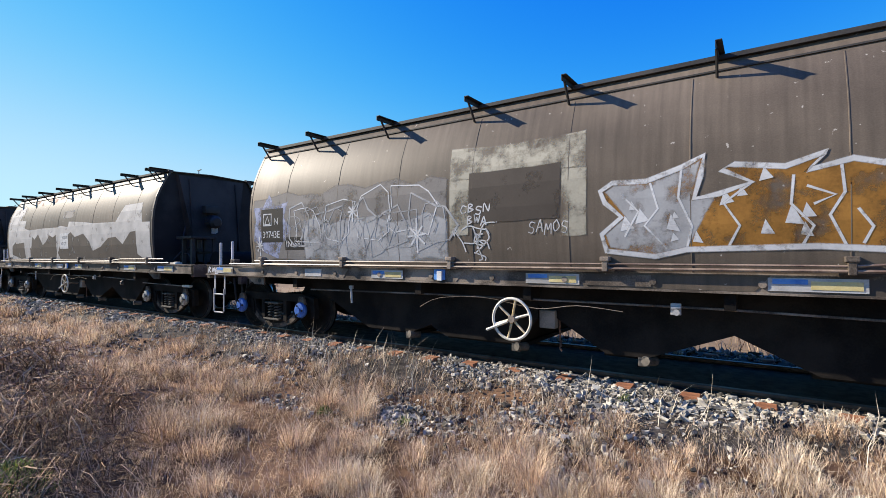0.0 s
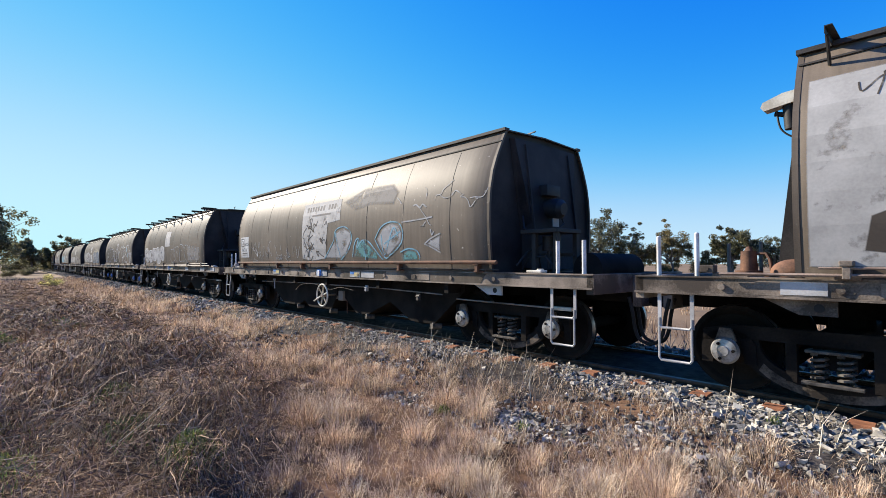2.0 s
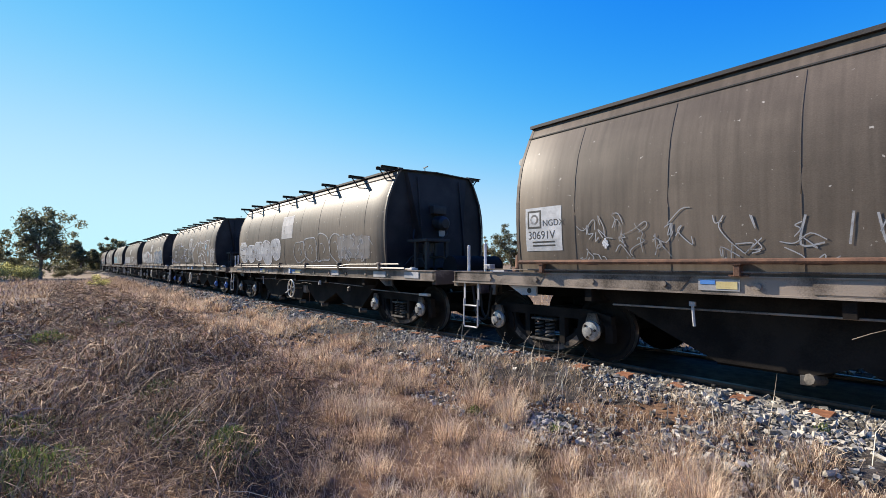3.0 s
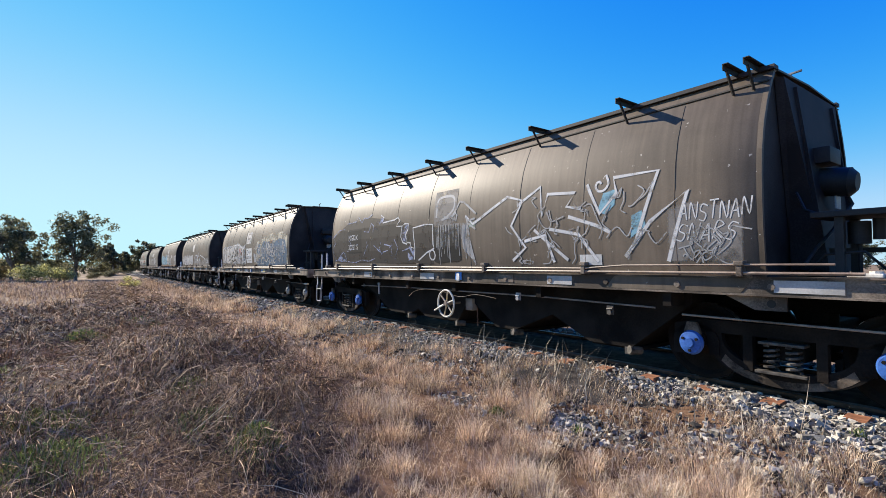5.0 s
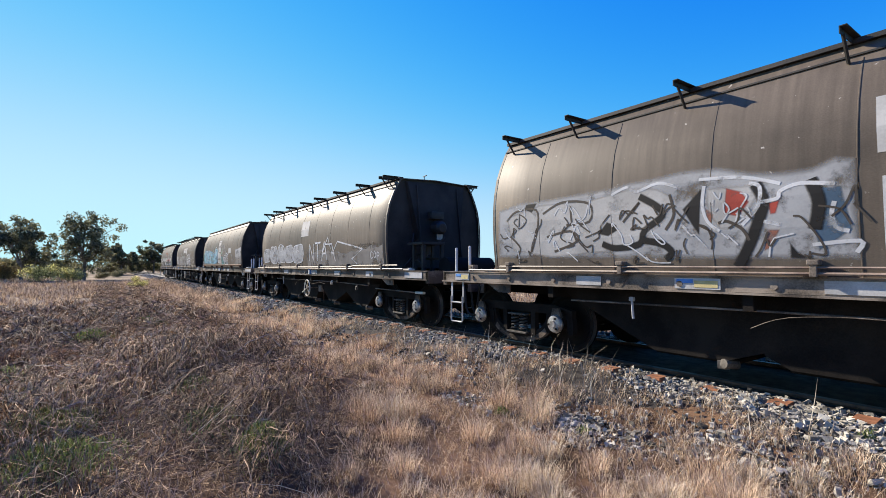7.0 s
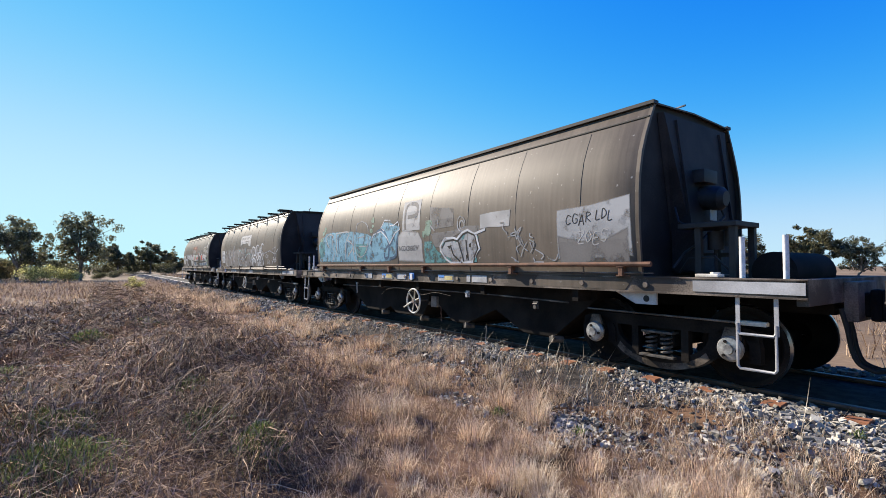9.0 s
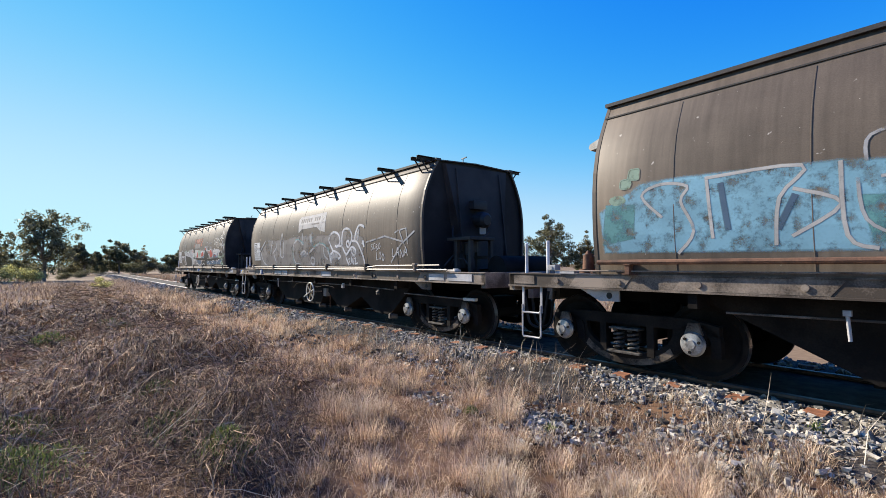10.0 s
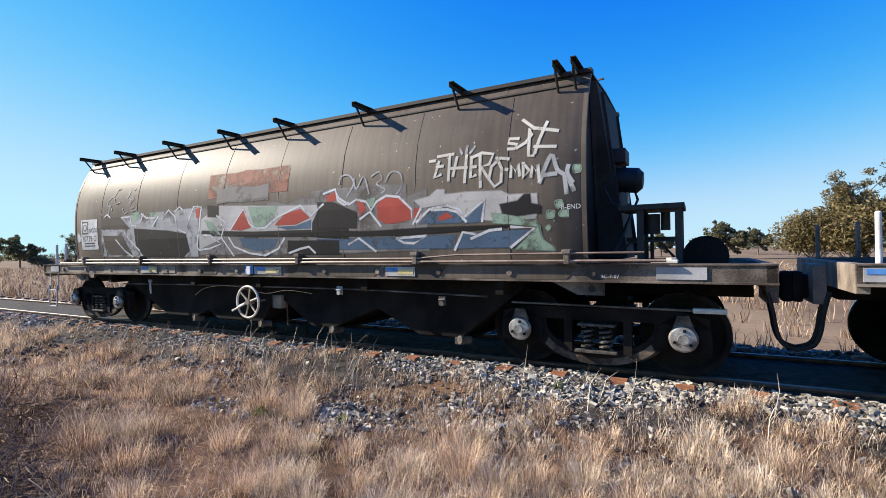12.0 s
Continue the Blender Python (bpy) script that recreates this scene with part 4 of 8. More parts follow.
def wagon_0(w):
    blue_caps(w)
    rect(w, 1.62, 5.9, 1.64, 2.82, P_GREY, 0.0035, ragged=0.07, seed=4, label="smeared grey overpaint")
    patch(skin(w), "graffiti_fill", [(1.62, 2.0), (1.7, 2.4), (1.62, 2.62), (1.9, 2.62), (2.05, 2.85), (2.25, 2.62), (2.6, 2.68), (2.5, 2.4), (2.7, 2.2), (2.4, 1.9), (2.3, 1.68), (1.9, 1.8)], P_LILAC, 0.0045)
    rect(w, 1.86, 2.47, 1.98, 2.57, P_BLACK, 0.006, "number_patch")
    strokes(skin(w), "board_emblem", [[(1.93, 2.48), (1.93, 2.28), (2.15, 2.28), (2.15, 2.48), (1.93, 2.48)], [(1.97, 2.30), (2.04, 2.44), (2.11, 2.30), (1.97, 2.30)]], P_WHITE, 0.022, False, 0.010)
    lettering(skin(w), "wagon_number", "N", 2.22, 2.29, 0.17, P_WHITE, 0.010)
    lettering(skin(w), "wagon_number", "30743E", 1.90, 2.06, 0.17, P_WHITE, 0.010, stretch=0.95)
    rect(w, 2.51, 3.0, 1.84, 2.06, P_BLACK, 0.006, "stencil_patch")
    lettering(skin(w), "stencil", "IN-58", 2.54, 1.89, 0.16, P_WHITE, 0.010)
    bubble(w, 2.55, 5.95, 1.72, 2.62, 5, 12, None, P_FADE, 0.030, True, "jagged silver outline letters")
    bubble(w, 2.7, 5.6, 1.95, 2.72, 4, 7, None, P_WHITE, 0.018, True, hole=False)
    bubble(w, 2.5, 5.9, 1.75, 2.5, 7, 19, None, P_FADE, 0.014, True)
    rect(w, 3.0, 5.9, 1.66, 2.3, P_FADE, 0.0038, ragged=0.10, seed=14)
    for x, z, r, s in ((1.80, 1.92, 0.14, 1), (4.15, 2.42, 0.13, 2), (5.38, 2.02, 0.20, 3)):
        star(w, x, z, r, s)
    rect(w, 5.92, 7.75, 2.72, 3.14, P_CREAM, 0.0045, ragged=0.03, seed=8, label="flaking cream panel remains")
    rect(w, 5.92, 6.22, 2.0, 2.75, P_CREAM, 0.0045, ragged=0.03, seed=9)
    rect(w, 7.45, 7.75, 1.95, 2.75, P_CREAM, 0.0045, ragged=0.03, seed=10)
    rect(w, 6.22, 7.45, 2.15, 2.80, P_DARK, 0.006, ragged=0.03, seed=11, label="dark buffed-out rectangle")
    tag(w, "CBSN", 6.10, 2.28, 0.45, 0.10, thick=0.016)
    tag(w, "BWA", 6.20, 2.14, 0.3, 0.10, thick=0.016)
    scribble(w, 6.05, 6.45, 1.72, 2.05, 9, 3, P_WHITE, 0.016)
    tag(w, "SAMOS", 7.05, 2.0, 0.5, 0.13, thick=0.011)
    piece = [(7.96, 1.78), (7.91, 1.96), (8.12, 2.14), (7.95, 2.30), (7.90, 2.43), (8.03, 2.51), (8.37, 2.50), (8.70, 2.61), (8.90, 2.71), (8.87, 2.52), (8.81, 2.29), (9.02, 2.32), (9.29, 2.41), (9.04, 2.55), (9.15, 2.59), (9.54, 2.53), (9.84, 2.63), (9.70, 2.48), (10.01, 2.55), (10.20, 2.49), (10.60, 2.62), (10.90, 2.72), (11.60, 2.45), (11.30, 2.20), (11.70, 1.90), (11.20, 1.72), (10.20, 1.78), (9.78, 1.81), (8.74, 1.79), (8.45, 1.72)]
    patch(skin(w), "graffiti_fill", piece, P_GOLD, 0.0045, "gold sprayed graffiti fill")
    patch(skin(w), "graffiti_fill", [(7.99, 1.81), (7.94, 1.96), (8.15, 2.14), (7.94, 2.42), (8.04, 2.49), (8.38, 2.48), (8.70, 2.59), (8.88, 2.68), (8.79, 2.29), (9.01, 2.31), (8.76, 1.81), (8.45, 1.73)], P_FADE, 0.0055, soft=0.03)
    strokes(skin(w), "graffiti_outline", [piece + [piece[0]]], P_WHITE, 0.05, False, 0.010, "white sprayed outline")
    strokes(skin(w), "graffiti_outline", [[(8.41, 2.47), (8.48, 2.21), (8.35, 2.04), (8.56, 1.80)], [(8.70, 2.59), (8.67, 2.31), (8.79, 2.02), (8.74, 1.80)], [(8.12, 2.38), (8.29, 2.19), (8.15, 1.93)], [(9.29, 2.41), (9.06, 2.23), (9.19, 2.01), (9.10, 1.82)], [(9.60, 2.44), (9.58, 2.19), (9.74, 1.99), (9.66, 1.82)], [(9.70, 2.34), (9.89, 2.25), (9.74, 2.18)], [(9.93, 2.51), (9.95, 2.27), (9.85, 2.08), (9.96, 1.81)], [(10.04, 2.12), (10.13, 1.97), (10.07, 1.83)]], P_WHITE, 0.022, False, 0.0090)
    rnd = random.Random(4)
    for i in range(22):
        x, z, s = rnd.uniform(8.05, 11.2), rnd.uniform(1.8, 2.45), rnd.uniform(0.05, 0.12)
        patch(skin(w), "graffiti_chip", [(x, z), (x + s * 1.2, z + s * rnd.uniform(-0.3, 0.4)), (x + s * 0.4, z + s * 1.4)], P_WHITE, 0.009, soft=0.0)
    sills(w, ((0.35, 0.9, "b"), (3.0, 3.4, "p"), (4.5, 5.1, "b"), (7.0, 7.65, "b"), (7.72, 8.4, "d"), (9.4, 10.1, "b")), (5.75,))
    tag(w, "RWEN", 0.05, 1.415, 0.5, 0.10, thick=0.022).location = (0, -0.012, 0)


def wagon_1(w):
    main = [(1.62, 3.40), (2.9, 3.42), (2.95, 2.95), (3.34, 2.95), (3.34, 2.68), (3.76, 2.61), (4.97, 2.63), (6.2, 2.62), (6.5, 2.66), (7.05, 2.60), (7.1, 2.76), (8.2, 2.70), (8.8, 2.64), (10.2, 2.62), (10.62, 3.02), (11.55, 3.03), (11.63, 2.56), (12.02, 2.55), (12.04, 1.66), (8.8, 1.66), (6.2, 1.66), (1.62, 1.66)]
    patch(skin(w), "paint_patch", main, P_LIGHT, 0.004, "ragged band of rolled-on white paint")
    for pts in ([(2.0, 1.80), (2.05, 2.1), (2.4, 2.25), (2.45, 2.18), (3.3, 2.22), (3.34, 1.70), (2.9, 1.66)],
                [(3.82, 1.68), (3.84, 2.05), (3.95, 2.0), (4.1, 2.39), (4.3, 2.30), (4.62, 2.46), (5.04, 2.11), (5.3, 2.2), (5.6, 2.40), (5.9, 2.33), (6.16, 2.40), (6.20, 1.90), (6.1, 1.68)],
                [(6.25, 1.85), (6.5, 2.1), (6.5, 2.42), (7.0, 2.35), (7.3, 2.45), (7.6, 2.3), (8.2, 2.38), (8.6, 2.15), (8.79, 1.9), (9.3, 2.0), (9.78, 2.22), (10.22, 2.24), (10.6, 2.05), (11.03, 2.34), (11.32, 2.36), (11.36, 1.8), (11.7, 1.68), (6.4, 1.66)]):
        patch(skin(w), "paint_patch", pts, P_DARK, 0.0055, "dark brown buffing over the white")
    rect(w, 6.48, 7.10, 1.97, 2.42, DECAL, 0.007, "number_board", label="white square with stencilled number")
    lettering(skin(w), "wagon_number", "NGDX", 6.64, 2.25, 0.135, INK, 0.010)
    lettering(skin(w), "wagon_number", "30712T", 6.54, 2.07, 0.135, INK, 0.010)
    for i, (x, z) in enumerate(((3.6, 3.56), (4.2, 3.48), (4.7, 3.6), (5.2, 3.5), (5.65, 3.58))):
        rect(w, x, x + 0.32, z - 0.09, z + 0.06, P_SALMON, 0.0045, ragged=0.03, seed=i, label="orange rust stain")
    lettering(skin(w), "chalk_writing", "MAY.06", 6.55, 3.44, 0.20, P_FADE, 0.009, stretch=1.35)
    scribble(w, 1.8, 2.9, 3.1, 3.35, 6, 21, P_DARK, 0.012)
    rect(w, 6.6, 7.4, 2.86, 3.08, P_GREY, 0.0045, ragged=0.02, seed=7)
    sills(w, ((1.4, 1.75, "p"), (2.1, 2.6, "d"), (4.2, 4.8, "b"), (6.1, 6.6, "p"), (7.5, 8.0, "b"), (10.6, 11.2, "b"), (12.3, 13.0, "b")), (6.95,))


def wagon_2(w):
    number_board(w, 1.70, "30691V")
    patch(skin(w), "graffiti_fill", [(7.03, 1.81), (7.49, 2.18), (7.58, 2.37), (7.86, 2.48), (8.19, 2.36), (8.22, 2.20), (7.99, 1.90), (7.75, 1.79)], P_FADE, 0.0045, soft=0.06)
    patch(skin(w), "graffiti_fill", [(9.15, 2.17), (9.34, 2.37), (9.61, 2.47), (9.88, 2.41), (9.98, 2.26), (9.94, 2.09), (9.59, 1.86), (9.39, 1.82)], P_FADE, 0.0045, soft=0.06)
    patch(skin(w), "graffiti_fill", [(10.63, 2.03), (10.80, 2.11), (11.03, 2.19), (11.02, 1.87), (10.84, 1.95)], P_FADE, 0.0045, soft=0.06)
    patch(skin(w), "graffiti_fill", [(8.27, 1.83), (8.46, 2.18), (8.71, 2.17), (9.19, 1.87), (9.13, 1.76)], P_TEAL, 0.0040, soft=0.06)
    patch(skin(w), "graffiti_fill", [(9.93, 1.85), (10.12, 1.95), (10.36, 1.92), (10.44, 1.75), (9.95, 1.73)], P_TEAL, 0.0040, soft=0.06)
    patch(skin(w), "graffiti_fill", [(7.73, 3.03), (8.55, 3.27), (9.09, 3.26), (9.57, 3.24), (9.83, 3.04), (9.70, 2.79), (8.86, 2.85), (8.35, 2.77)], P_GREY, 0.0030, soft=0.12)
    strokes(skin(w), "graffiti_outline", [[(7.03, 1.81), (7.45, 2.18), (7.54, 2.41), (7.86, 2.49), (8.15, 2.39), (8.22, 2.20), (8.06, 1.96), (7.75, 1.77)], [(7.54, 2.38), (7.75, 1.77)], [(8.23, 1.83), (8.35, 2.13), (8.49, 2.21), (8.42, 2.01), (8.68, 2.17), (8.72, 1.77)], [(8.74, 2.17), (8.92, 2.10), (9.19, 1.87), (9.34, 1.76)], [(9.09, 2.17), (9.31, 2.40), (9.61, 2.48), (9.89, 2.43), (9.99, 2.28), (9.96, 2.09), (9.78, 1.95), (9.59, 1.86), (9.39, 1.81), (9.09, 2.17)], [(9.31, 2.24), (9.40, 1.86), (9.70, 2.36), (9.84, 2.20)], [(9.41, 2.07), (9.93, 2.29)], [(9.91, 1.90), (10.13, 1.96), (10.36, 1.93), (10.45, 1.84), (10.44, 1.75)]], P_SKY, 0.026, True, 0.0090, "pale turquoise outline letters, half washed off")
    strokes(skin(w), "graffiti_outline", [[(10.61, 2.03), (10.78, 2.12), (11.03, 2.20)], [(10.61, 2.03), (10.84, 1.95), (11.02, 1.87)], [(10.78, 2.08), (10.99, 1.99)], [(9.97, 2.45), (10.52, 2.47), (10.82, 2.49)], [(10.30, 2.73), (10.37, 2.74), (10.48, 2.68), (10.55, 2.73), (10.66, 2.67)], [(10.78, 2.27), (10.81, 2.18), (10.86, 2.24)]], P_FADE, 0.026, True, 0.0090)
    patch(skin(w), "company_panel", [(5.9, 3.13), (7.7, 3.13), (7.73, 2.64), (7.2, 2.6), (7.08, 1.8), (6.4, 1.75), (5.9, 1.8)], P_LIGHT, 0.0045, "worn pale company panel")
    for i in range(11):
        if i != 7:
            rect(w, 6.1 + i * 0.13, 6.19 + i * 0.13, 2.92, 3.04, P_GREY, 0.007, "panel_bar")
    rect(w, 6.4, 7.3, 2.80, 2.84, P_GREY, 0.007, "panel_bar")
    scribble(w, 6.0, 7.1, 1.8, 2.7, 22, 31, P_DARK, 0.02)
    scribble(w, 2.5, 5.6, 1.75, 2.2, 40, 32, P_FADE, 0.011)
    tag(w, "LIV", 5.0, 1.85, 0.8, 0.28, P_FADE, thick=0.018)
    scribble(w, 9.9, 11.9, 2.4, 3.0, 8, 35, P_FADE, 0.014)
    star(w, 3.0, 1.95, 0.05, 1)
    sills(w, ((0.1, 0.9, "d"), (4.1, 4.5, "b"), (5.1, 5.6, "d"), (6.6, 7.1, "p"), (8.1, 8.5, "b"), (8.55, 9.0, "p"), (10.0, 10.7, "d")), (6.75,))


def wagon_3(w):
    bubble(w, 1.7, 6.0, 1.72, 2.5, 5, 41, (P_FADE,), P_WHITE, 0.03)
    rect(w, 6.05, 6.95, 2.45, 3.14, P_LIGHT, 0.0045, "company_panel", 0.012, 3, "worn pale company panel")
    bubble(w, 7.1, 10.2, 1.74, 2.45, 4, 43, None, P_FADE, 0.028)
    rect(w, 9.9, 11.5, 1.8, 2.35, P_GREY, 0.004, ragged=0.05, seed=5)
    scribble(w, 9.9, 11.5, 1.8, 2.3, 20, 44, P_FADE, 0.018)
    number_board(w, 1.75, "", True)
    sills(w, ((3.9, 4.4, "b"), (6.8, 7.5, "b"), (9.5, 9.9, "p"), (11.6, 12.1, "p"), (12.8, 13.3, "p")), (6.7,))


def wagon_4(w):
    rect(w, 2.50, 3.30, 1.99, 2.56, P_BLACK, 0.006, "number_patch", label="black number patch with white stencils")
    lettering(skin(w), "wagon_number", "NGDX", 2.57, 2.32, 0.20, P_WHITE, 0.010, stretch=0.9)
    lettering(skin(w), "wagon_number", "30721 S", 2.55, 2.08, 0.19, P_WHITE, 0.010, stretch=0.9)
    patch(skin(w), "graffiti_fill", [(1.58, 2.42), (2.45, 2.77), (3.76, 2.84), (5.14, 2.66), (5.71, 2.50), (6.42, 2.46), (6.41, 1.69), (1.58, 1.76)], P_SMOKE, 0.0028, soft=0.03)
    patch(skin(w), "graffiti_fill", [(5.25, 2.52), (5.52, 2.56), (5.41, 2.33), (5.45, 2.17), (5.29, 2.20), (5.25, 2.35)], P_LILAC, 0.0050, soft=0.03)
    patch(skin(w), "graffiti_fill", [(5.46, 2.13), (5.76, 2.00), (5.71, 1.81), (5.52, 2.04)], P_LILAC, 0.0050, soft=0.03)
    patch(skin(w), "graffiti_fill", [(4.30, 2.84), (4.44, 2.77), (4.39, 2.66), (4.23, 2.64)], P_LILAC, 0.0050, soft=0.03)
    patch(skin(w), "graffiti_fill", [(1.69, 1.82), (2.05, 1.95), (2.43, 1.79), (2.10, 1.76)], P_LILAC, 0.0050, soft=0.03)
    patch(skin(w), "graffiti_fill", [(5.46, 1.98), (5.74, 1.81), (5.44, 1.76)], P_LILAC, 0.0050, soft=0.03)
    strokes(skin(w), "graffiti_outline", [[(1.62, 1.89), (1.58, 2.16), (1.73, 2.28), (1.60, 2.44), (1.96, 2.61), (2.40, 2.65)], [(2.45, 2.77), (2.98, 2.79), (3.08, 2.90), (3.32, 2.74), (3.41, 2.85), (3.61, 2.83), (3.68, 2.85), (3.82, 2.91)], [(3.46, 2.51), (3.70, 2.49), (3.82, 2.69), (3.96, 2.61), (3.89, 2.44)], [(4.04, 2.54), (4.15, 2.72), (4.27, 2.63)], [(4.31, 2.20), (4.22, 2.07), (4.34, 1.93)], [(4.47, 2.16), (4.78, 2.11), (4.80, 1.88)], [(4.71, 2.08), (4.84, 2.14)], [(5.27, 1.99), (5.52, 2.04)]], P_LILAC, 0.028, False, 0.0090, "thin lilac jagged lettering")
    strokes(skin(w), "graffiti_outline", [[(4.30, 2.84), (4.44, 2.77), (4.39, 2.66), (4.93, 2.69), (5.07, 2.73), (5.16, 2.66), (5.01, 2.54), (5.25, 2.52)], [(5.25, 2.52), (5.36, 2.57), (5.52, 2.56), (5.50, 2.44), (5.41, 2.33), (5.45, 2.17), (5.59, 2.15), (5.61, 2.06), (5.76, 2.03), (5.71, 1.80)], [(5.25, 2.50), (5.21, 2.29), (5.29, 2.17), (5.46, 2.13)]], P_WHITE, 0.030, False, 0.0090)
    strokes(skin(w), "graffiti_outline", [[(1.68, 1.80), (2.11, 1.88), (2.30, 1.79), (2.90, 1.75), (3.29, 1.82), (3.64, 1.78), (3.98, 1.84)], [(2.05, 1.95), (2.26, 2.04), (2.43, 1.79)], [(3.41, 1.93), (3.63, 2.17), (3.58, 2.28)], [(3.96, 2.15), (4.30, 1.97), (4.63, 2.02)], [(2.59, 2.35), (2.82, 2.10), (2.46, 2.04)], [(4.93, 2.25), (5.07, 2.06), (4.91, 1.82)]], P_LILAC, 0.024, False, 0.0090)
    strokes(skin(w), "graffiti_outline", [[(5.76, 2.03), (5.70, 2.46), (6.15, 2.50), (6.42, 2.48), (6.42, 2.09), (6.45, 2.01), (6.18, 1.93), (5.86, 1.78)], [(6.47, 1.88), (6.45, 1.82), (6.40, 1.79), (6.34, 1.79), (6.29, 1.83), (6.28, 1.89), (6.30, 1.95), (6.35, 1.98), (6.41, 1.98), (6.45, 1.94), (6.47, 1.88)]], P_WHITE, 0.030, False, 0.0090)
    patch(skin(w), "graffiti_fill", [(6.44, 3.11), (7.16, 3.11), (7.17, 2.41), (6.46, 2.45)], P_GREY, 0.0045, soft=0.01)
    strokes(skin(w), "graffiti_outline", [[(6.54, 2.62), (6.55, 2.92), (6.70, 2.99), (7.03, 2.96), (7.09, 2.76), (6.92, 2.61), (6.71, 2.54)], [(6.80, 2.58), (7.03, 2.59), (7.15, 2.66)]], P_FADE, 0.050, True, 0.0070)
    patch(skin(w), "graffiti_fill", [(6.40, 2.44), (7.29, 2.41), (7.29, 1.77), (7.15, 1.73), (6.89, 1.73), (6.59, 1.70), (6.43, 1.74)], P_BLACK, 0.0060, soft=0.03)
    drips(w, 6.52, 7.46, 2.44, 26, 53, P_FADE, 0.014, 0.75)
    patch(skin(w), "graffiti_fill", [(7.32, 2.39), (7.47, 2.45), (7.60, 2.05), (7.68, 1.69), (7.34, 1.98)], P_FADE, 0.0045, soft=0.03)
    patch(skin(w), "graffiti_fill", [(6.96, 2.55), (7.13, 2.68), (7.22, 2.60), (7.18, 2.47)], P_FADE, 0.0045, soft=0.03)
    patch(skin(w), "graffiti_fill", [(7.50, 2.43), (7.72, 2.46), (7.72, 2.33), (7.55, 2.34)], P_MINT, 0.0050, soft=0.03)
    strokes(skin(w), "graffiti_outline", [[(7.05, 2.58), (7.13, 2.68), (7.25, 2.84), (7.37, 2.82), (7.73, 2.58)], [(7.47, 2.53), (7.50, 2.47), (7.70, 2.50)], [(7.47, 2.51), (7.52, 2.34), (7.60, 1.97), (7.68, 1.69)], [(7.52, 2.42), (7.72, 2.31)]], P_FADE, 0.035, False, 0.0090)
    strokes(skin(w), "graffiti_outline", [[(7.45, 2.55), (7.65, 2.4), (8.5, 2.78), (8.85, 2.68), (8.6, 2.3), (8.9, 1.95), (8.6, 1.75)],
        [(8.75, 2.62), (9.2, 2.85), (9.25, 2.4), (9.35, 2.72), (9.85, 2.68), (9.7, 2.5), (9.95, 2.45)], [(9.1, 2.2), (9.7, 1.75)], [(8.9, 2.05), (9.3, 2.12), (9.45, 1.72)], [(9.4, 2.2), (9.9, 2.1), (10.2, 1.72)],
        [(10.05, 2.75), (10.25, 2.35), (10.5, 2.6), (10.45, 2.8), (11.05, 2.8), (10.75, 1.95), (10.6, 1.78), (10.95, 2.2), (11.4, 2.52), (11.15, 1.72)], [(9.75, 2.35), (10.2, 2.2), (10.4, 2.1)]], P_WHITE, 0.045, False, 0.009, "angular white outline letters")
    patch(skin(w), "graffiti_fill", [(10.2, 2.38), (10.3, 2.62), (10.5, 2.66), (10.48, 2.45), (10.35, 2.32)], P_SKY, 0.0055)
    patch(skin(w), "graffiti_fill", [(10.68, 2.0), (10.9, 2.15), (10.85, 2.35), (10.7, 2.3)], P_SKY, 0.0055)
    strokes(skin(w), "graffiti_outline", [[(10.25 + 0.03 * k * math.cos(k * 0.9) * 0.6, 2.74 + 0.03 * k * math.sin(k * 0.9) * 0.6) for k in range(1, 9)]], P_WHITE, 0.03, True, 0.010)
    rect(w, 11.15, 11.95, 1.7, 2.35, P_GREY, 0.004, ragged=0.06, seed=9)
    scribble(w, 8.6, 11.0, 1.75, 2.6, 40, 59, P_FADE, 0.016)
    tag(w, "ANSTNAN", 11.3, 2.18, 0.75, 0.18, thick=0.013)
    tag(w, "SNARS", 11.25, 1.95, 0.65, 0.18, thick=0.013, slant=0.3)
    scribble(w, 11.2, 11.8, 1.75, 2.2, 14, 58, P_FADE, 0.014)
    rect(w, 9.9, 10.25, 1.68, 1.82, DECAL, 0.006, "sticker")
    sills(w, ((3.4, 3.8, "p"), (5.9, 6.4, "p"), (8.2, 8.6, "d"), (9.3, 9.75, "p"), (12.2, 12.75, "p")), (7.2,))
    blue_caps(w)


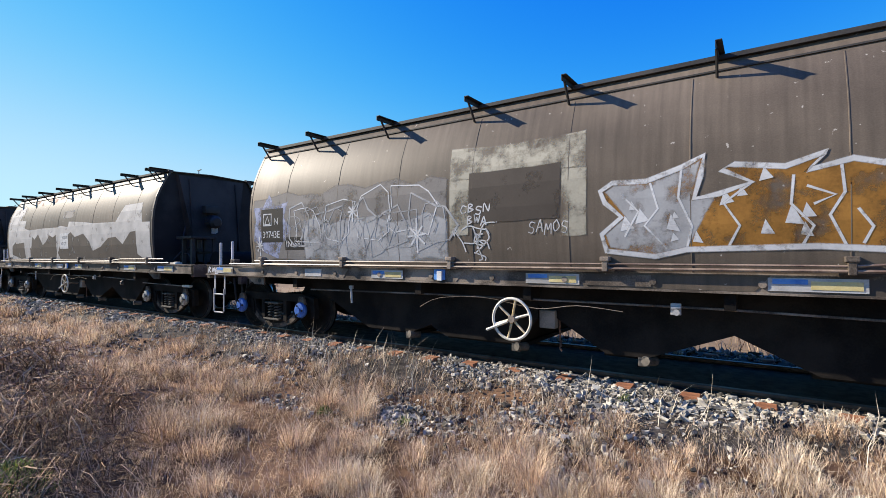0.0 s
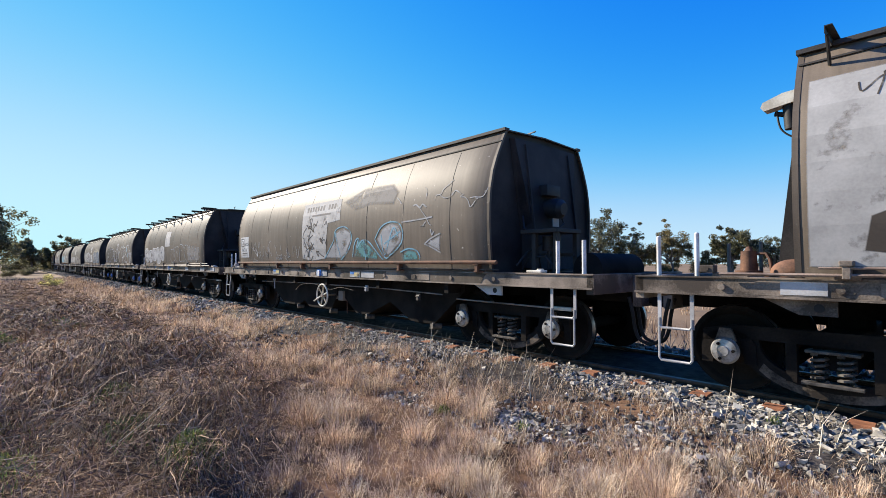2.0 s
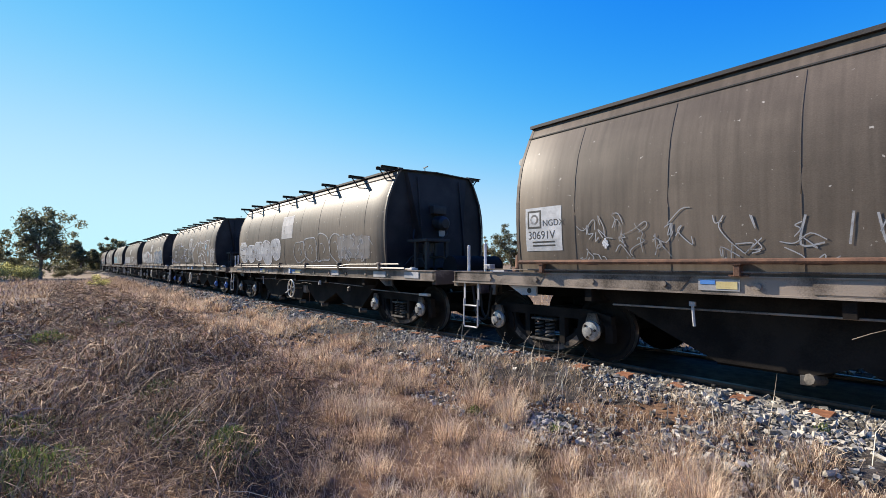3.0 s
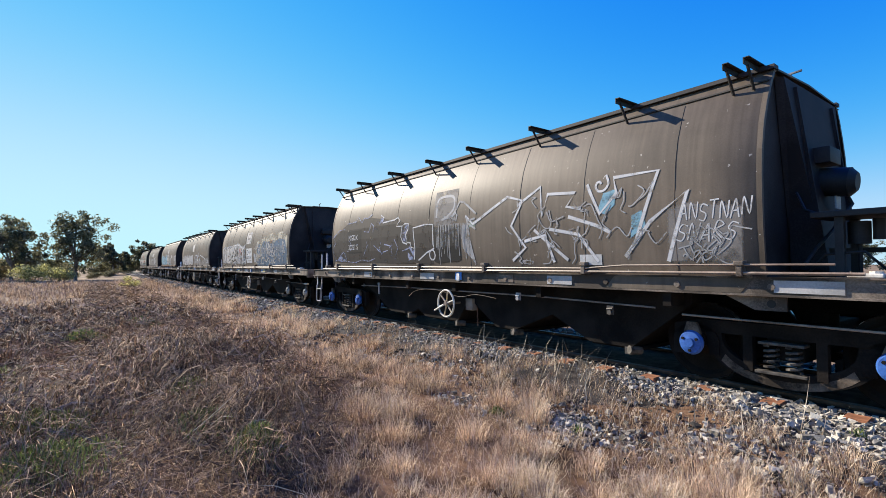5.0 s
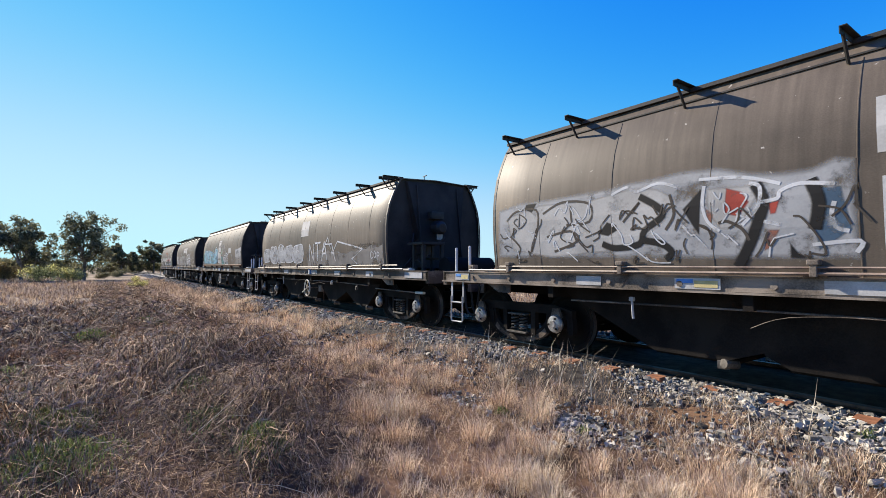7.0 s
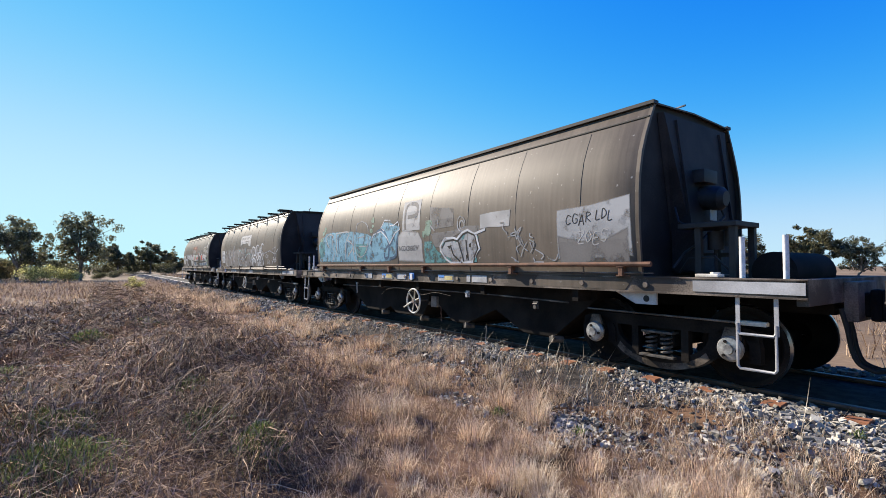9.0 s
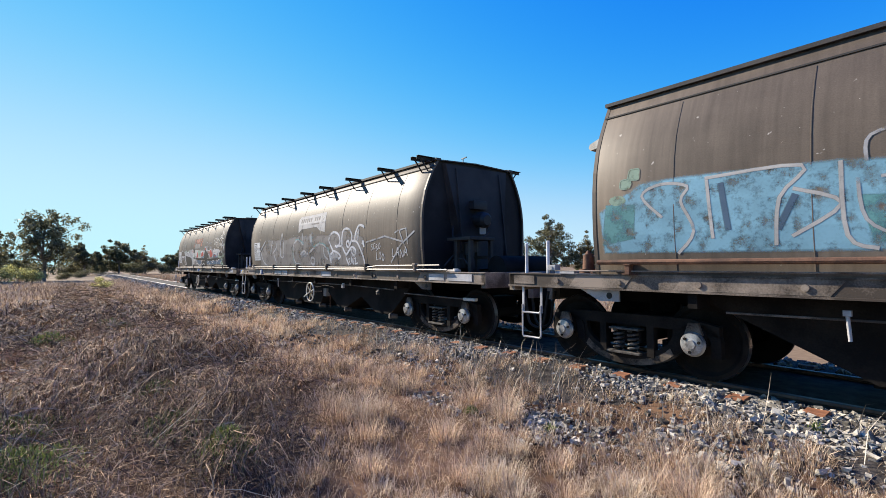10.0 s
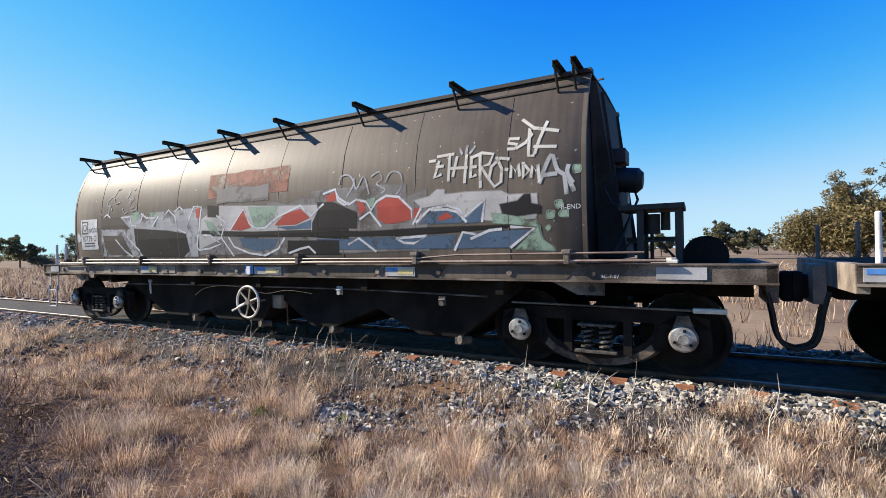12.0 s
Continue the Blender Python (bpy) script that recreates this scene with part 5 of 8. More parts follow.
def wagon_5(w):
    patch(skin(w), "graffiti_fill", [(1.64, 2.59), (2.15, 2.67), (2.78, 2.66), (3.46, 2.68), (3.87, 2.70), (4.04, 2.72), (4.44, 2.73), (4.71, 2.76), (5.13, 2.73), (5.43, 2.63), (5.69, 2.59), (5.94, 2.59), (6.11, 2.66), (6.27, 2.62), (6.29, 1.70), (4.50, 1.73), (1.60, 1.78)], P_FADE, 0.0035, soft=0.10)
    patch(skin(w), "graffiti_fill", [(1.85, 2.45), (2.56, 2.59), (3.46, 2.56), (3.82, 2.61), (4.14, 2.64), (4.44, 2.59), (4.67, 2.45), (4.53, 2.18), (4.23, 1.95), (3.90, 1.84), (2.75, 1.77), (1.96, 1.89)], P_LIGHT, 0.0045, soft=0.06)
    patch(skin(w), "graffiti_fill", [(4.97, 2.52), (5.43, 2.50), (5.51, 2.37), (5.34, 2.04), (5.12, 2.03), (4.99, 2.23)], P_LIGHT, 0.0045, soft=0.06)
    patch(skin(w), "graffiti_fill", [(3.58, 2.08), (3.73, 2.24), (3.88, 2.19), (3.89, 2.11), (3.75, 2.04)], P_BLACK, 0.0060, soft=0.03)
    patch(skin(w), "graffiti_fill", [(4.72, 2.30), (4.95, 2.53), (4.91, 1.98), (4.82, 2.12)], P_BLACK, 0.0060, soft=0.03)
    patch(skin(w), "graffiti_fill", [(5.74, 1.91), (5.82, 1.79), (5.94, 1.72), (5.74, 1.73)], P_BLACK, 0.0060, soft=0.03)
    patch(skin(w), "graffiti_fill", [(2.52, 2.62), (2.41, 2.46), (2.24, 2.54), (2.28, 2.62)], P_BLACK, 0.0060, soft=0.03)
    strokes(skin(w), "graffiti_outline", [[(3.68, 1.94), (3.85, 1.89), (4.18, 1.93), (4.26, 2.09), (4.49, 2.25), (4.42, 2.37), (4.20, 2.51)], [(4.26, 1.97), (4.47, 1.92), (4.58, 1.82), (4.50, 1.74)]], P_BLACK, 0.075, True, 0.0090)
    strokes(skin(w), "graffiti_outline", [[(5.49, 2.45), (5.54, 2.29), (5.46, 2.03), (5.38, 1.84), (5.28, 1.65)], [(5.94, 2.43), (5.99, 2.24), (5.95, 2.00)]], P_BLACK, 0.100, True, 0.0085)
    strokes(skin(w), "graffiti_outline", [[(5.12, 2.12), (5.20, 2.13), (5.34, 2.04), (5.40, 1.92)], [(1.86, 2.39), (2.07, 2.52), (2.49, 2.51), (2.52, 2.22), (2.38, 1.88)], [(2.64, 2.44), (3.00, 2.57), (3.46, 2.50), (3.46, 2.26), (3.07, 2.24)], [(2.71, 2.09), (3.13, 2.15), (3.26, 2.01), (2.83, 1.87)], [(3.98, 2.22), (4.20, 2.44), (4.09, 2.31)], [(1.94, 2.13), (2.14, 1.94), (2.03, 1.79)], [(3.14, 2.50), (3.17, 2.23)], [(4.53, 2.09), (4.63, 2.26), (4.58, 2.49)]], P_DARK, 0.030, True, 0.0090)
    patch(skin(w), "graffiti_fill", [(5.19, 2.49), (5.35, 2.43), (5.42, 2.31), (5.31, 2.16), (5.16, 2.21)], P_RED, 0.0050, soft=0.03)
    patch(skin(w), "graffiti_fill", [(5.57, 2.29), (5.69, 2.31), (5.65, 2.17), (5.59, 2.16)], P_RED, 0.0050, soft=0.03)
    patch(skin(w), "graffiti_fill", [(5.55, 2.03), (5.68, 2.02), (5.60, 1.84), (5.52, 1.80)], P_SALMON, 0.0052, soft=0.03)
    patch(skin(w), "graffiti_fill", [(4.97, 2.31), (5.07, 2.22), (5.04, 2.10), (4.98, 2.15)], P_SALMON, 0.0052, soft=0.03)
    patch(skin(w), "graffiti_fill", [(5.94, 2.39), (6.16, 2.38), (6.23, 1.98), (5.97, 1.79), (5.93, 2.07)], P_BLUE, 0.0050, soft=0.03)
    strokes(skin(w), "graffiti_outline", [[(4.97, 2.52), (4.95, 2.32), (5.00, 2.14), (5.12, 2.03)], [(4.93, 2.61), (5.36, 2.57), (5.69, 2.46)], [(5.43, 2.50), (5.51, 2.45), (5.49, 2.26), (5.34, 2.08)], [(5.55, 2.10), (5.68, 2.06)], [(6.10, 2.23), (6.08, 2.13), (6.11, 2.01), (6.20, 1.97)], [(5.94, 1.86), (6.27, 1.88), (6.24, 1.78)], [(5.52, 2.30), (5.66, 2.32), (5.69, 2.39), (5.85, 2.44), (6.11, 2.40)], [(3.82, 2.58), (4.04, 2.65), (4.15, 2.57), (4.44, 2.64), (4.68, 2.56)]], P_WHITE, 0.035, True, 0.0095)
    rect(w, 6.40, 7.18, 2.62, 3.12, P_LIGHT, 0.0045, "company_panel", 0.012, 3, "pale company panel")
    strokes(skin(w), "panel_bar", [[(6.6, 2.7), (6.62, 3.02), (6.95, 3.03), (7.0, 2.86), (6.65, 2.84)]], P_GREY, 0.06, True, 0.008)
    rect(w, 6.43, 7.33, 1.80, 2.42, DECAL, 0.008, "number_board", label="white number board with black stencils")
    rect(w, 6.50, 6.72, 2.14, 2.36, INK, 0.010, "board_emblem")
    rect(w, 6.53, 6.69, 2.17, 2.33, DECAL, 0.011, "board_emblem")
    lettering(skin(w), "wagon_number", "NGDX", 6.76, 2.2, 0.15, INK, 0.011)
    lettering(skin(w), "wagon_number", "30724 H", 6.48, 1.97, 0.19, INK, 0.011)
    rect(w, 6.6, 7.2, 1.87, 1.90, INK, 0.011, "board_text")
    patch(skin(w), "graffiti_fill", [(7.71, 2.10), (7.82, 2.40), (8.10, 2.66), (8.36, 2.77), (8.71, 2.76), (9.04, 2.80), (9.23, 2.90), (9.38, 2.79), (9.68, 2.89), (9.84, 2.93), (10.07, 2.81), (10.41, 2.76), (10.60, 2.75), (10.57, 1.67), (7.78, 1.67)], P_CREAM, 0.0040, soft=0.08)
    patch(skin(w), "graffiti_fill", [(9.6, 2.88), (10.1, 2.98), (10.6, 2.86), (11.2, 2.95), (12.0, 2.82), (12.0, 1.66), (9.6, 1.66)], P_CREAM, 0.0038, "cream spray haze with a flame edge", 0.08)
    patch(skin(w), "graffiti_fill", [(9.9, 2.55), (10.2, 2.66), (10.6, 2.60), (11.1, 2.68), (11.7, 2.6), (11.95, 2.2), (11.8, 1.70), (9.9, 1.70)], P_BLUE, 0.0057, soft=0.03)
    patch(skin(w), "graffiti_fill", [(8.07, 2.36), (8.55, 2.61), (8.65, 2.16), (8.35, 2.09), (8.19, 2.13)], P_BLUE, 0.0055, soft=0.03)
    patch(skin(w), "graffiti_fill", [(8.08, 1.90), (8.71, 2.07), (8.76, 1.67), (8.09, 1.67)], P_BLUE, 0.0055, soft=0.03)
    patch(skin(w), "graffiti_fill", [(8.72, 2.42), (9.04, 2.65), (9.56, 2.62), (9.98, 2.61), (9.98, 1.67), (8.79, 1.67)], P_BLUE, 0.0055, soft=0.03)
    patch(skin(w), "graffiti_fill", [(10.03, 2.57), (10.11, 2.64), (10.38, 2.56), (10.59, 2.35), (10.57, 1.67), (10.01, 1.67)], P_BLUE, 0.0055, soft=0.03)
    strokes(skin(w), "graffiti_outline", [[(9.56, 2.62), (9.40, 2.25)], [(9.77, 2.53), (9.55, 2.09), (9.54, 1.90), (9.35, 1.83), (9.22, 1.96)], [(10.03, 2.23), (10.27, 2.23), (10.34, 2.36), (10.28, 2.50)], [(8.81, 1.93), (9.03, 2.00), (9.21, 1.84)], [(9.58, 1.90), (9.79, 1.98), (9.82, 1.84), (9.73, 1.67)], [(10.06, 2.05), (10.30, 2.04), (10.40, 2.15), (10.52, 2.06)], [(10.30, 1.99), (10.35, 1.78), (10.54, 1.82)], [(9.64, 2.55), (9.85, 2.45), (9.98, 2.32)], [(8.24, 2.48), (8.48, 2.11)]], P_LIGHT, 0.045, True, 0.0090, "broad pale strokes over the slate blue")
    strokes(skin(w), "graffiti_outline", [[(7.68, 2.41), (8.07, 2.36), (8.57, 2.62), (8.66, 2.54), (9.12, 2.70), (9.56, 2.62), (10.02, 2.63), (10.15, 2.65), (10.38, 2.56), (10.60, 2.56)], [(8.07, 2.36), (8.19, 2.13), (8.71, 2.07)], [(8.06, 1.66), (8.11, 1.96)], [(8.66, 2.54), (8.76, 1.67)]], P_CREAM, 0.035, False, 0.0090)
    patch(skin(w), "graffiti_fill", [(9.69, 2.55), (9.92, 2.47), (9.96, 2.35), (9.77, 2.35)], P_FADE, 0.0060, soft=0.03)
    patch(skin(w), "graffiti_fill", [(10.05, 1.92), (10.20, 1.94), (10.20, 1.68), (10.06, 1.68)], P_FADE, 0.0060, soft=0.03)
    patch(skin(w), "graffiti_fill", [(10.36, 2.48), (10.44, 2.51), (10.41, 2.37)], P_FADE, 0.0060, soft=0.03)
    patch(skin(w), "graffiti_fill", [(7.60, 2.23), (7.96, 2.15), (8.01, 1.84), (7.64, 1.79)], P_FADE, 0.0060, soft=0.03)
    scribble(w, 7.9, 11.6, 1.8, 2.55, 75, 64, P_LIGHT, 0.020)
    drips(w, 8.3, 11.5, 2.4, 40, 66, P_LIGHT, 0.014, 0.4)
    scribble(w, 1.8, 6.2, 1.75, 2.45, 34, 67, P_DARK, 0.018)
    scribble(w, 1.8, 6.2, 1.75, 2.5, 26, 68, P_WHITE, 0.016)
    tag(w, "BNC", 9.9, 2.52, 0.4, 0.12, P_GOLD, 0.022)
    sills(w, ((0.4, 0.8, "b"), (3.2, 3.6, "p"), (4.6, 5.1, "b"), (6.0, 6.6, "p"), (8.6, 9.2, "b"), (10.3, 10.7, "p"), (11.0, 12.0, "d")), (7.1,))


def wagon_6(w):
    rect(w, 6.22, 6.95, 2.62, 3.12, P_LIGHT, 0.0045, "company_panel", 0.012, 3, "pale company panel")
    bubble(w, 1.75, 6.4, 1.74, 2.45, 5, 71, (P_FADE,), P_WHITE, 0.028)
    rect(w, 6.8, 12.0, 1.66, 2.12, P_GREY, 0.004, ragged=0.1, seed=72, label="smeared grey overpaint")
    tag(w, "NTA", 7.0, 1.85, 1.6, 0.5, thick=0.05)
    strokes(skin(w), "graffiti_outline", [[(8.2, 2.1), (8.6, 2.5), (8.9, 2.0), (9.3, 2.35), (10.9, 2.1), (10.2, 1.85), (10.5, 1.72)], [(8.4, 2.3), (8.9, 2.3), (9.1, 1.8)]], P_WHITE, 0.04, False, 0.009, "spiky white arrow tag")
    tag(w, "COP", 11.3, 1.85, 0.5, 0.16, thick=0.022)
    tag(w, "ELZOSENTZN", 10.3, 2.12, 1.4, 0.10, P_DARK, 0.016)
    sills(w, ((4.3, 4.8, "p"), (7.0, 7.6, "p"), (9.0, 9.4, "p"), (11.0, 11.4, "p"), (12.9, 13.6, "p")), (7.0,))


def wagon_7(w):
    patch(skin(w), "graffiti_fill", [(1.60, 2.34), (2.17, 2.65), (2.62, 2.66), (4.01, 2.61), (4.83, 2.50), (5.10, 2.41), (5.52, 2.62), (5.63, 2.73), (5.94, 2.70), (6.39, 2.57), (6.36, 2.31), (6.24, 1.92), (5.87, 1.79), (5.06, 1.77), (1.65, 1.81)], P_SKY, 0.0040, soft=0.05)
    patch(skin(w), "graffiti_fill", [(1.70, 2.43), (2.11, 2.40), (2.08, 1.98), (1.63, 1.90)], P_TEAL, 0.0050, soft=0.03)
    patch(skin(w), "graffiti_fill", [(4.12, 2.28), (4.83, 2.24), (4.75, 1.84), (4.20, 1.85)], P_TEAL, 0.0050, soft=0.03)
    patch(skin(w), "graffiti_fill", [(7.36, 2.20), (7.64, 2.20), (7.81, 2.01), (8.24, 1.75), (7.33, 1.74)], P_TEAL, 0.0050, soft=0.03)
    patch(skin(w), "graffiti_fill", [(6.29, 2.37), (6.52, 2.50), (7.16, 2.42), (7.31, 2.23), (7.33, 1.75), (6.29, 1.78)], P_LIGHT, 0.0056, soft=0.08)
    strokes(skin(w), "graffiti_outline", [[(2.41, 2.22), (2.18, 2.48), (2.41, 2.59), (2.70, 2.53), (2.63, 2.37), (2.76, 2.04), (2.58, 1.80)], [(2.90, 2.59), (2.95, 1.95)], [(2.90, 2.59), (3.73, 2.59), (3.55, 2.31), (3.51, 1.86)], [(3.67, 2.38), (4.01, 2.21), (3.64, 1.94)], [(4.01, 2.57), (4.04, 1.93), (4.24, 1.81)]], P_LIGHT, 0.032, True, 0.0090, "rounded pale-blue letters")
    strokes(skin(w), "graffiti_outline", [[(5.01, 2.19), (5.10, 2.41), (5.52, 2.55), (5.76, 2.42), (5.94, 2.17), (6.19, 2.43)], [(5.71, 2.06), (5.90, 2.17), (5.85, 1.91), (5.69, 1.88), (5.67, 2.00)], [(5.92, 1.86), (6.20, 1.93), (6.25, 2.20), (6.36, 2.47)], [(3.04, 2.50), (3.10, 2.03)], [(3.67, 2.31), (3.53, 2.01)]], P_BLUE, 0.055, True, 0.0080)
    strokes(skin(w), "graffiti_outline", [[(4.96, 2.23), (5.15, 2.45), (5.52, 2.51), (5.80, 2.35), (5.94, 2.20), (6.19, 2.43), (6.39, 2.50), (6.29, 2.68), (6.12, 2.61), (5.94, 2.61), (5.94, 2.73), (5.67, 2.76), (5.52, 2.59), (5.68, 2.51)]], P_WHITE, 0.032, False, 0.0095)
    strokes(skin(w), "graffiti_outline", [[(4.18, 2.56), (4.21, 2.77), (4.52, 2.81), (4.82, 2.67), (4.88, 2.36), (4.72, 2.04), (4.41, 1.92), (4.17, 2.06), (4.12, 2.42)], [(4.28, 2.41), (4.73, 2.44)], [(4.38, 2.19), (4.78, 2.17), (4.67, 2.01)]], P_FADE, 0.026, True, 0.0095)
    patch(skin(w), "graffiti_fill", [(7.61, 2.40), (7.59, 2.34), (7.53, 2.30), (7.46, 2.31), (7.40, 2.36), (7.38, 2.43), (7.41, 2.49), (7.46, 2.53), (7.54, 2.52), (7.59, 2.47)], P_MINT, 0.0060, soft=0.00)
    patch(skin(w), "graffiti_fill", [(5.15, 2.65), (5.14, 2.63), (5.12, 2.62), (5.08, 2.62), (5.05, 2.64), (5.04, 2.66), (5.05, 2.69), (5.08, 2.70), (5.11, 2.69), (5.14, 2.68)], P_MINT, 0.0060, soft=0.00)
    patch(skin(w), "graffiti_fill", [(5.10, 2.54), (5.09, 2.51), (5.05, 2.49), (5.00, 2.50), (4.96, 2.52), (4.94, 2.56), (4.96, 2.59), (5.00, 2.61), (5.05, 2.60), (5.09, 2.58)], P_MINT, 0.0060, soft=0.00)
    patch(skin(w), "graffiti_fill", [(1.98, 2.45), (1.96, 2.42), (1.90, 2.40), (1.83, 2.40), (1.77, 2.43), (1.75, 2.47), (1.77, 2.50), (1.83, 2.52), (1.90, 2.52), (1.96, 2.49)], P_MINT, 0.0060, soft=0.00)
    strokes(skin(w), "graffiti_outline", [[(7.63, 2.54), (7.62, 2.52), (7.60, 2.50), (7.57, 2.51), (7.55, 2.53), (7.54, 2.55), (7.55, 2.58), (7.57, 2.60), (7.60, 2.59), (7.62, 2.57), (7.63, 2.54)]], P_MINT, 0.030, False, 0.0090)
    patch(skin(w), "graffiti_fill", [(7.52, 2.89), (8.35, 2.78), (8.37, 2.43), (7.60, 2.41)], P_GREY, 0.0042, soft=0.02)
    patch(skin(w), "graffiti_fill", [(7.60, 2.34), (8.38, 2.37), (8.82, 2.43), (9.26, 2.38), (9.26, 2.29), (8.96, 2.26), (8.62, 2.30), (8.34, 2.23), (7.94, 2.04), (7.73, 2.06)], P_GREY, 0.0042, soft=0.02)
    patch(skin(w), "graffiti_fill", [(7.93, 1.98), (7.92, 2.07), (8.07, 2.22), (8.34, 2.22), (8.46, 2.19), (8.62, 2.30), (8.78, 2.34), (8.96, 2.26), (9.10, 1.99), (8.88, 1.76), (8.24, 1.75)], P_FADE, 0.0048, soft=0.03)
    strokes(skin(w), "graffiti_outline", [[(7.93, 1.98), (7.92, 2.07), (8.07, 2.22), (8.34, 2.22), (8.46, 2.19), (8.62, 2.30), (8.78, 2.34), (8.96, 2.26), (9.02, 2.27), (9.26, 2.32)], [(7.93, 1.98), (8.09, 1.82), (8.24, 1.75), (8.53, 1.75), (8.57, 1.81), (8.61, 1.75), (8.79, 1.76), (8.88, 1.76), (9.02, 1.94), (9.10, 1.99), (9.01, 2.24)]], P_WHITE, 0.040, False, 0.0090, "white edge of the boxy letters")
    strokes(skin(w), "graffiti_outline", [[(7.98, 2.04), (8.09, 2.16), (8.34, 2.18), (8.48, 2.15), (8.64, 2.26), (8.78, 2.30), (8.98, 2.23), (9.05, 1.99), (8.95, 1.87), (8.91, 1.76)], [(8.26, 2.07), (8.33, 1.90), (8.53, 1.77)], [(8.51, 2.13), (8.60, 1.89), (8.63, 1.77)], [(8.73, 2.15), (8.76, 1.80)]], P_BLACK, 0.030, False, 0.0095)
    patch(skin(w), "graffiti_fill", [(7.99, 2.13), (8.09, 2.16), (8.07, 2.10), (7.99, 2.08)], P_TEAL, 0.0064, soft=0.00)
    patch(skin(w), "graffiti_fill", [(8.02, 1.89), (8.25, 1.84), (8.26, 1.77), (8.09, 1.82)], P_TEAL, 0.0064, soft=0.00)
    patch(skin(w), "graffiti_fill", [(8.38, 2.18), (8.46, 2.19), (8.41, 2.12)], P_TEAL, 0.0064, soft=0.00)
    patch(skin(w), "graffiti_fill", [(8.62, 2.24), (8.70, 2.26), (8.68, 2.19), (8.60, 2.16)], P_TEAL, 0.0064, soft=0.00)
    patch(skin(w), "graffiti_fill", [(9.02, 2.22), (9.08, 2.21), (9.05, 2.14)], P_TEAL, 0.0064, soft=0.00)
    patch(skin(w), "graffiti_fill", [(8.92, 1.85), (8.99, 1.89), (9.00, 1.76), (8.93, 1.76)], P_TEAL, 0.0064, soft=0.00)
    patch(skin(w), "graffiti_fill", [(8.81, 2.09), (8.88, 2.10), (8.87, 2.02), (8.81, 2.03)], P_BLACK, 0.0062, soft=0.00)
    patch(skin(w), "graffiti_fill", [(8.70, 1.90), (8.77, 1.88), (8.71, 1.80)], P_BLACK, 0.0062, soft=0.00)
    patch(skin(w), "graffiti_fill", [(8.15, 2.07), (8.30, 2.08), (8.22, 2.01)], P_BLACK, 0.0062, soft=0.00)
    strokes(skin(w), "graffiti_outline", [[(8.70, 2.44), (8.68, 2.37), (8.62, 2.33), (8.55, 2.34), (8.50, 2.39), (8.48, 2.48), (8.50, 2.56), (8.56, 2.60), (8.63, 2.58), (8.68, 2.53), (8.70, 2.44)], [(8.67, 2.44), (8.66, 2.40), (8.63, 2.38), (8.59, 2.38), (8.56, 2.41), (8.55, 2.45), (8.56, 2.50), (8.59, 2.52), (8.63, 2.51), (8.66, 2.48), (8.67, 2.44)], [(7.83, 2.59), (7.87, 2.45)], [(7.60, 2.49), (7.74, 2.38)]], P_FADE, 0.026, True, 0.0090)
    rect(w, 6.49, 7.20, 2.44, 3.09, P_LIGHT, 0.0045, "company_panel", 0.01, 3, "pale company panel with a worn emblem")
    strokes(skin(w), "panel_bar", [[(6.62, 2.5), (6.62, 2.98), (7.0, 2.99), (7.06, 2.78), (6.7, 2.74)]], P_GREY, 0.07, True, 0.008)
    lettering(skin(w), "wagon_number", "NGDX30682W", 6.36, 2.02, 0.155, INK, 0.011, stretch=0.78)
    for x, z in ((7.42, 2.5), (7.3, 2.35), (2.0, 2.7), (1.9, 2.62), (5.0, 2.8)):
        bubble(w, x, x + 0.14, z - 0.06, z + 0.08, 1, int(x * 10), (P_MINT,), P_MINT, 0.012, hole=False)
    rect(w, 9.12, 9.86, 2.34, 2.60, P_LIGHT, 0.005, ragged=0.02, seed=88)
    patch(skin(w), "paint_patch", [(10.83, 1.78), (10.83, 2.50), (11.4, 2.52), (12.02, 2.60), (12.04, 1.80)], P_FADE, 0.0055, "grey-white rolled rectangle", 0.03)
    rect(w, 10.86, 12.0, 1.70, 2.12, P_GREY, 0.0065, ragged=0.1, seed=89)
    tag(w, "CGAR", 11.0, 2.27, 0.45, 0.13, P_BLACK, 0.012)
    tag(w, "LDL", 11.5, 2.30, 0.28, 0.13, P_BLACK, 0.012)
    tag(w, "ZOES", 11.2, 2.0, 0.5, 0.16, P_LIGHT, 0.016)
    scribble(w, 9.8, 10.8, 1.8, 2.3, 14, 97, P_FADE, 0.018)
    sills(w, ((0.1, 0.5, "d"), (4.6, 5.0, "p"), (5.5, 6.0, "b"), (6.2, 6.6, "p"), (7.8, 8.3, "b"), (8.7, 8.8, "p"), (8.85, 9.25, "p"), (12.75, 13.8, "p")), (6.85,))


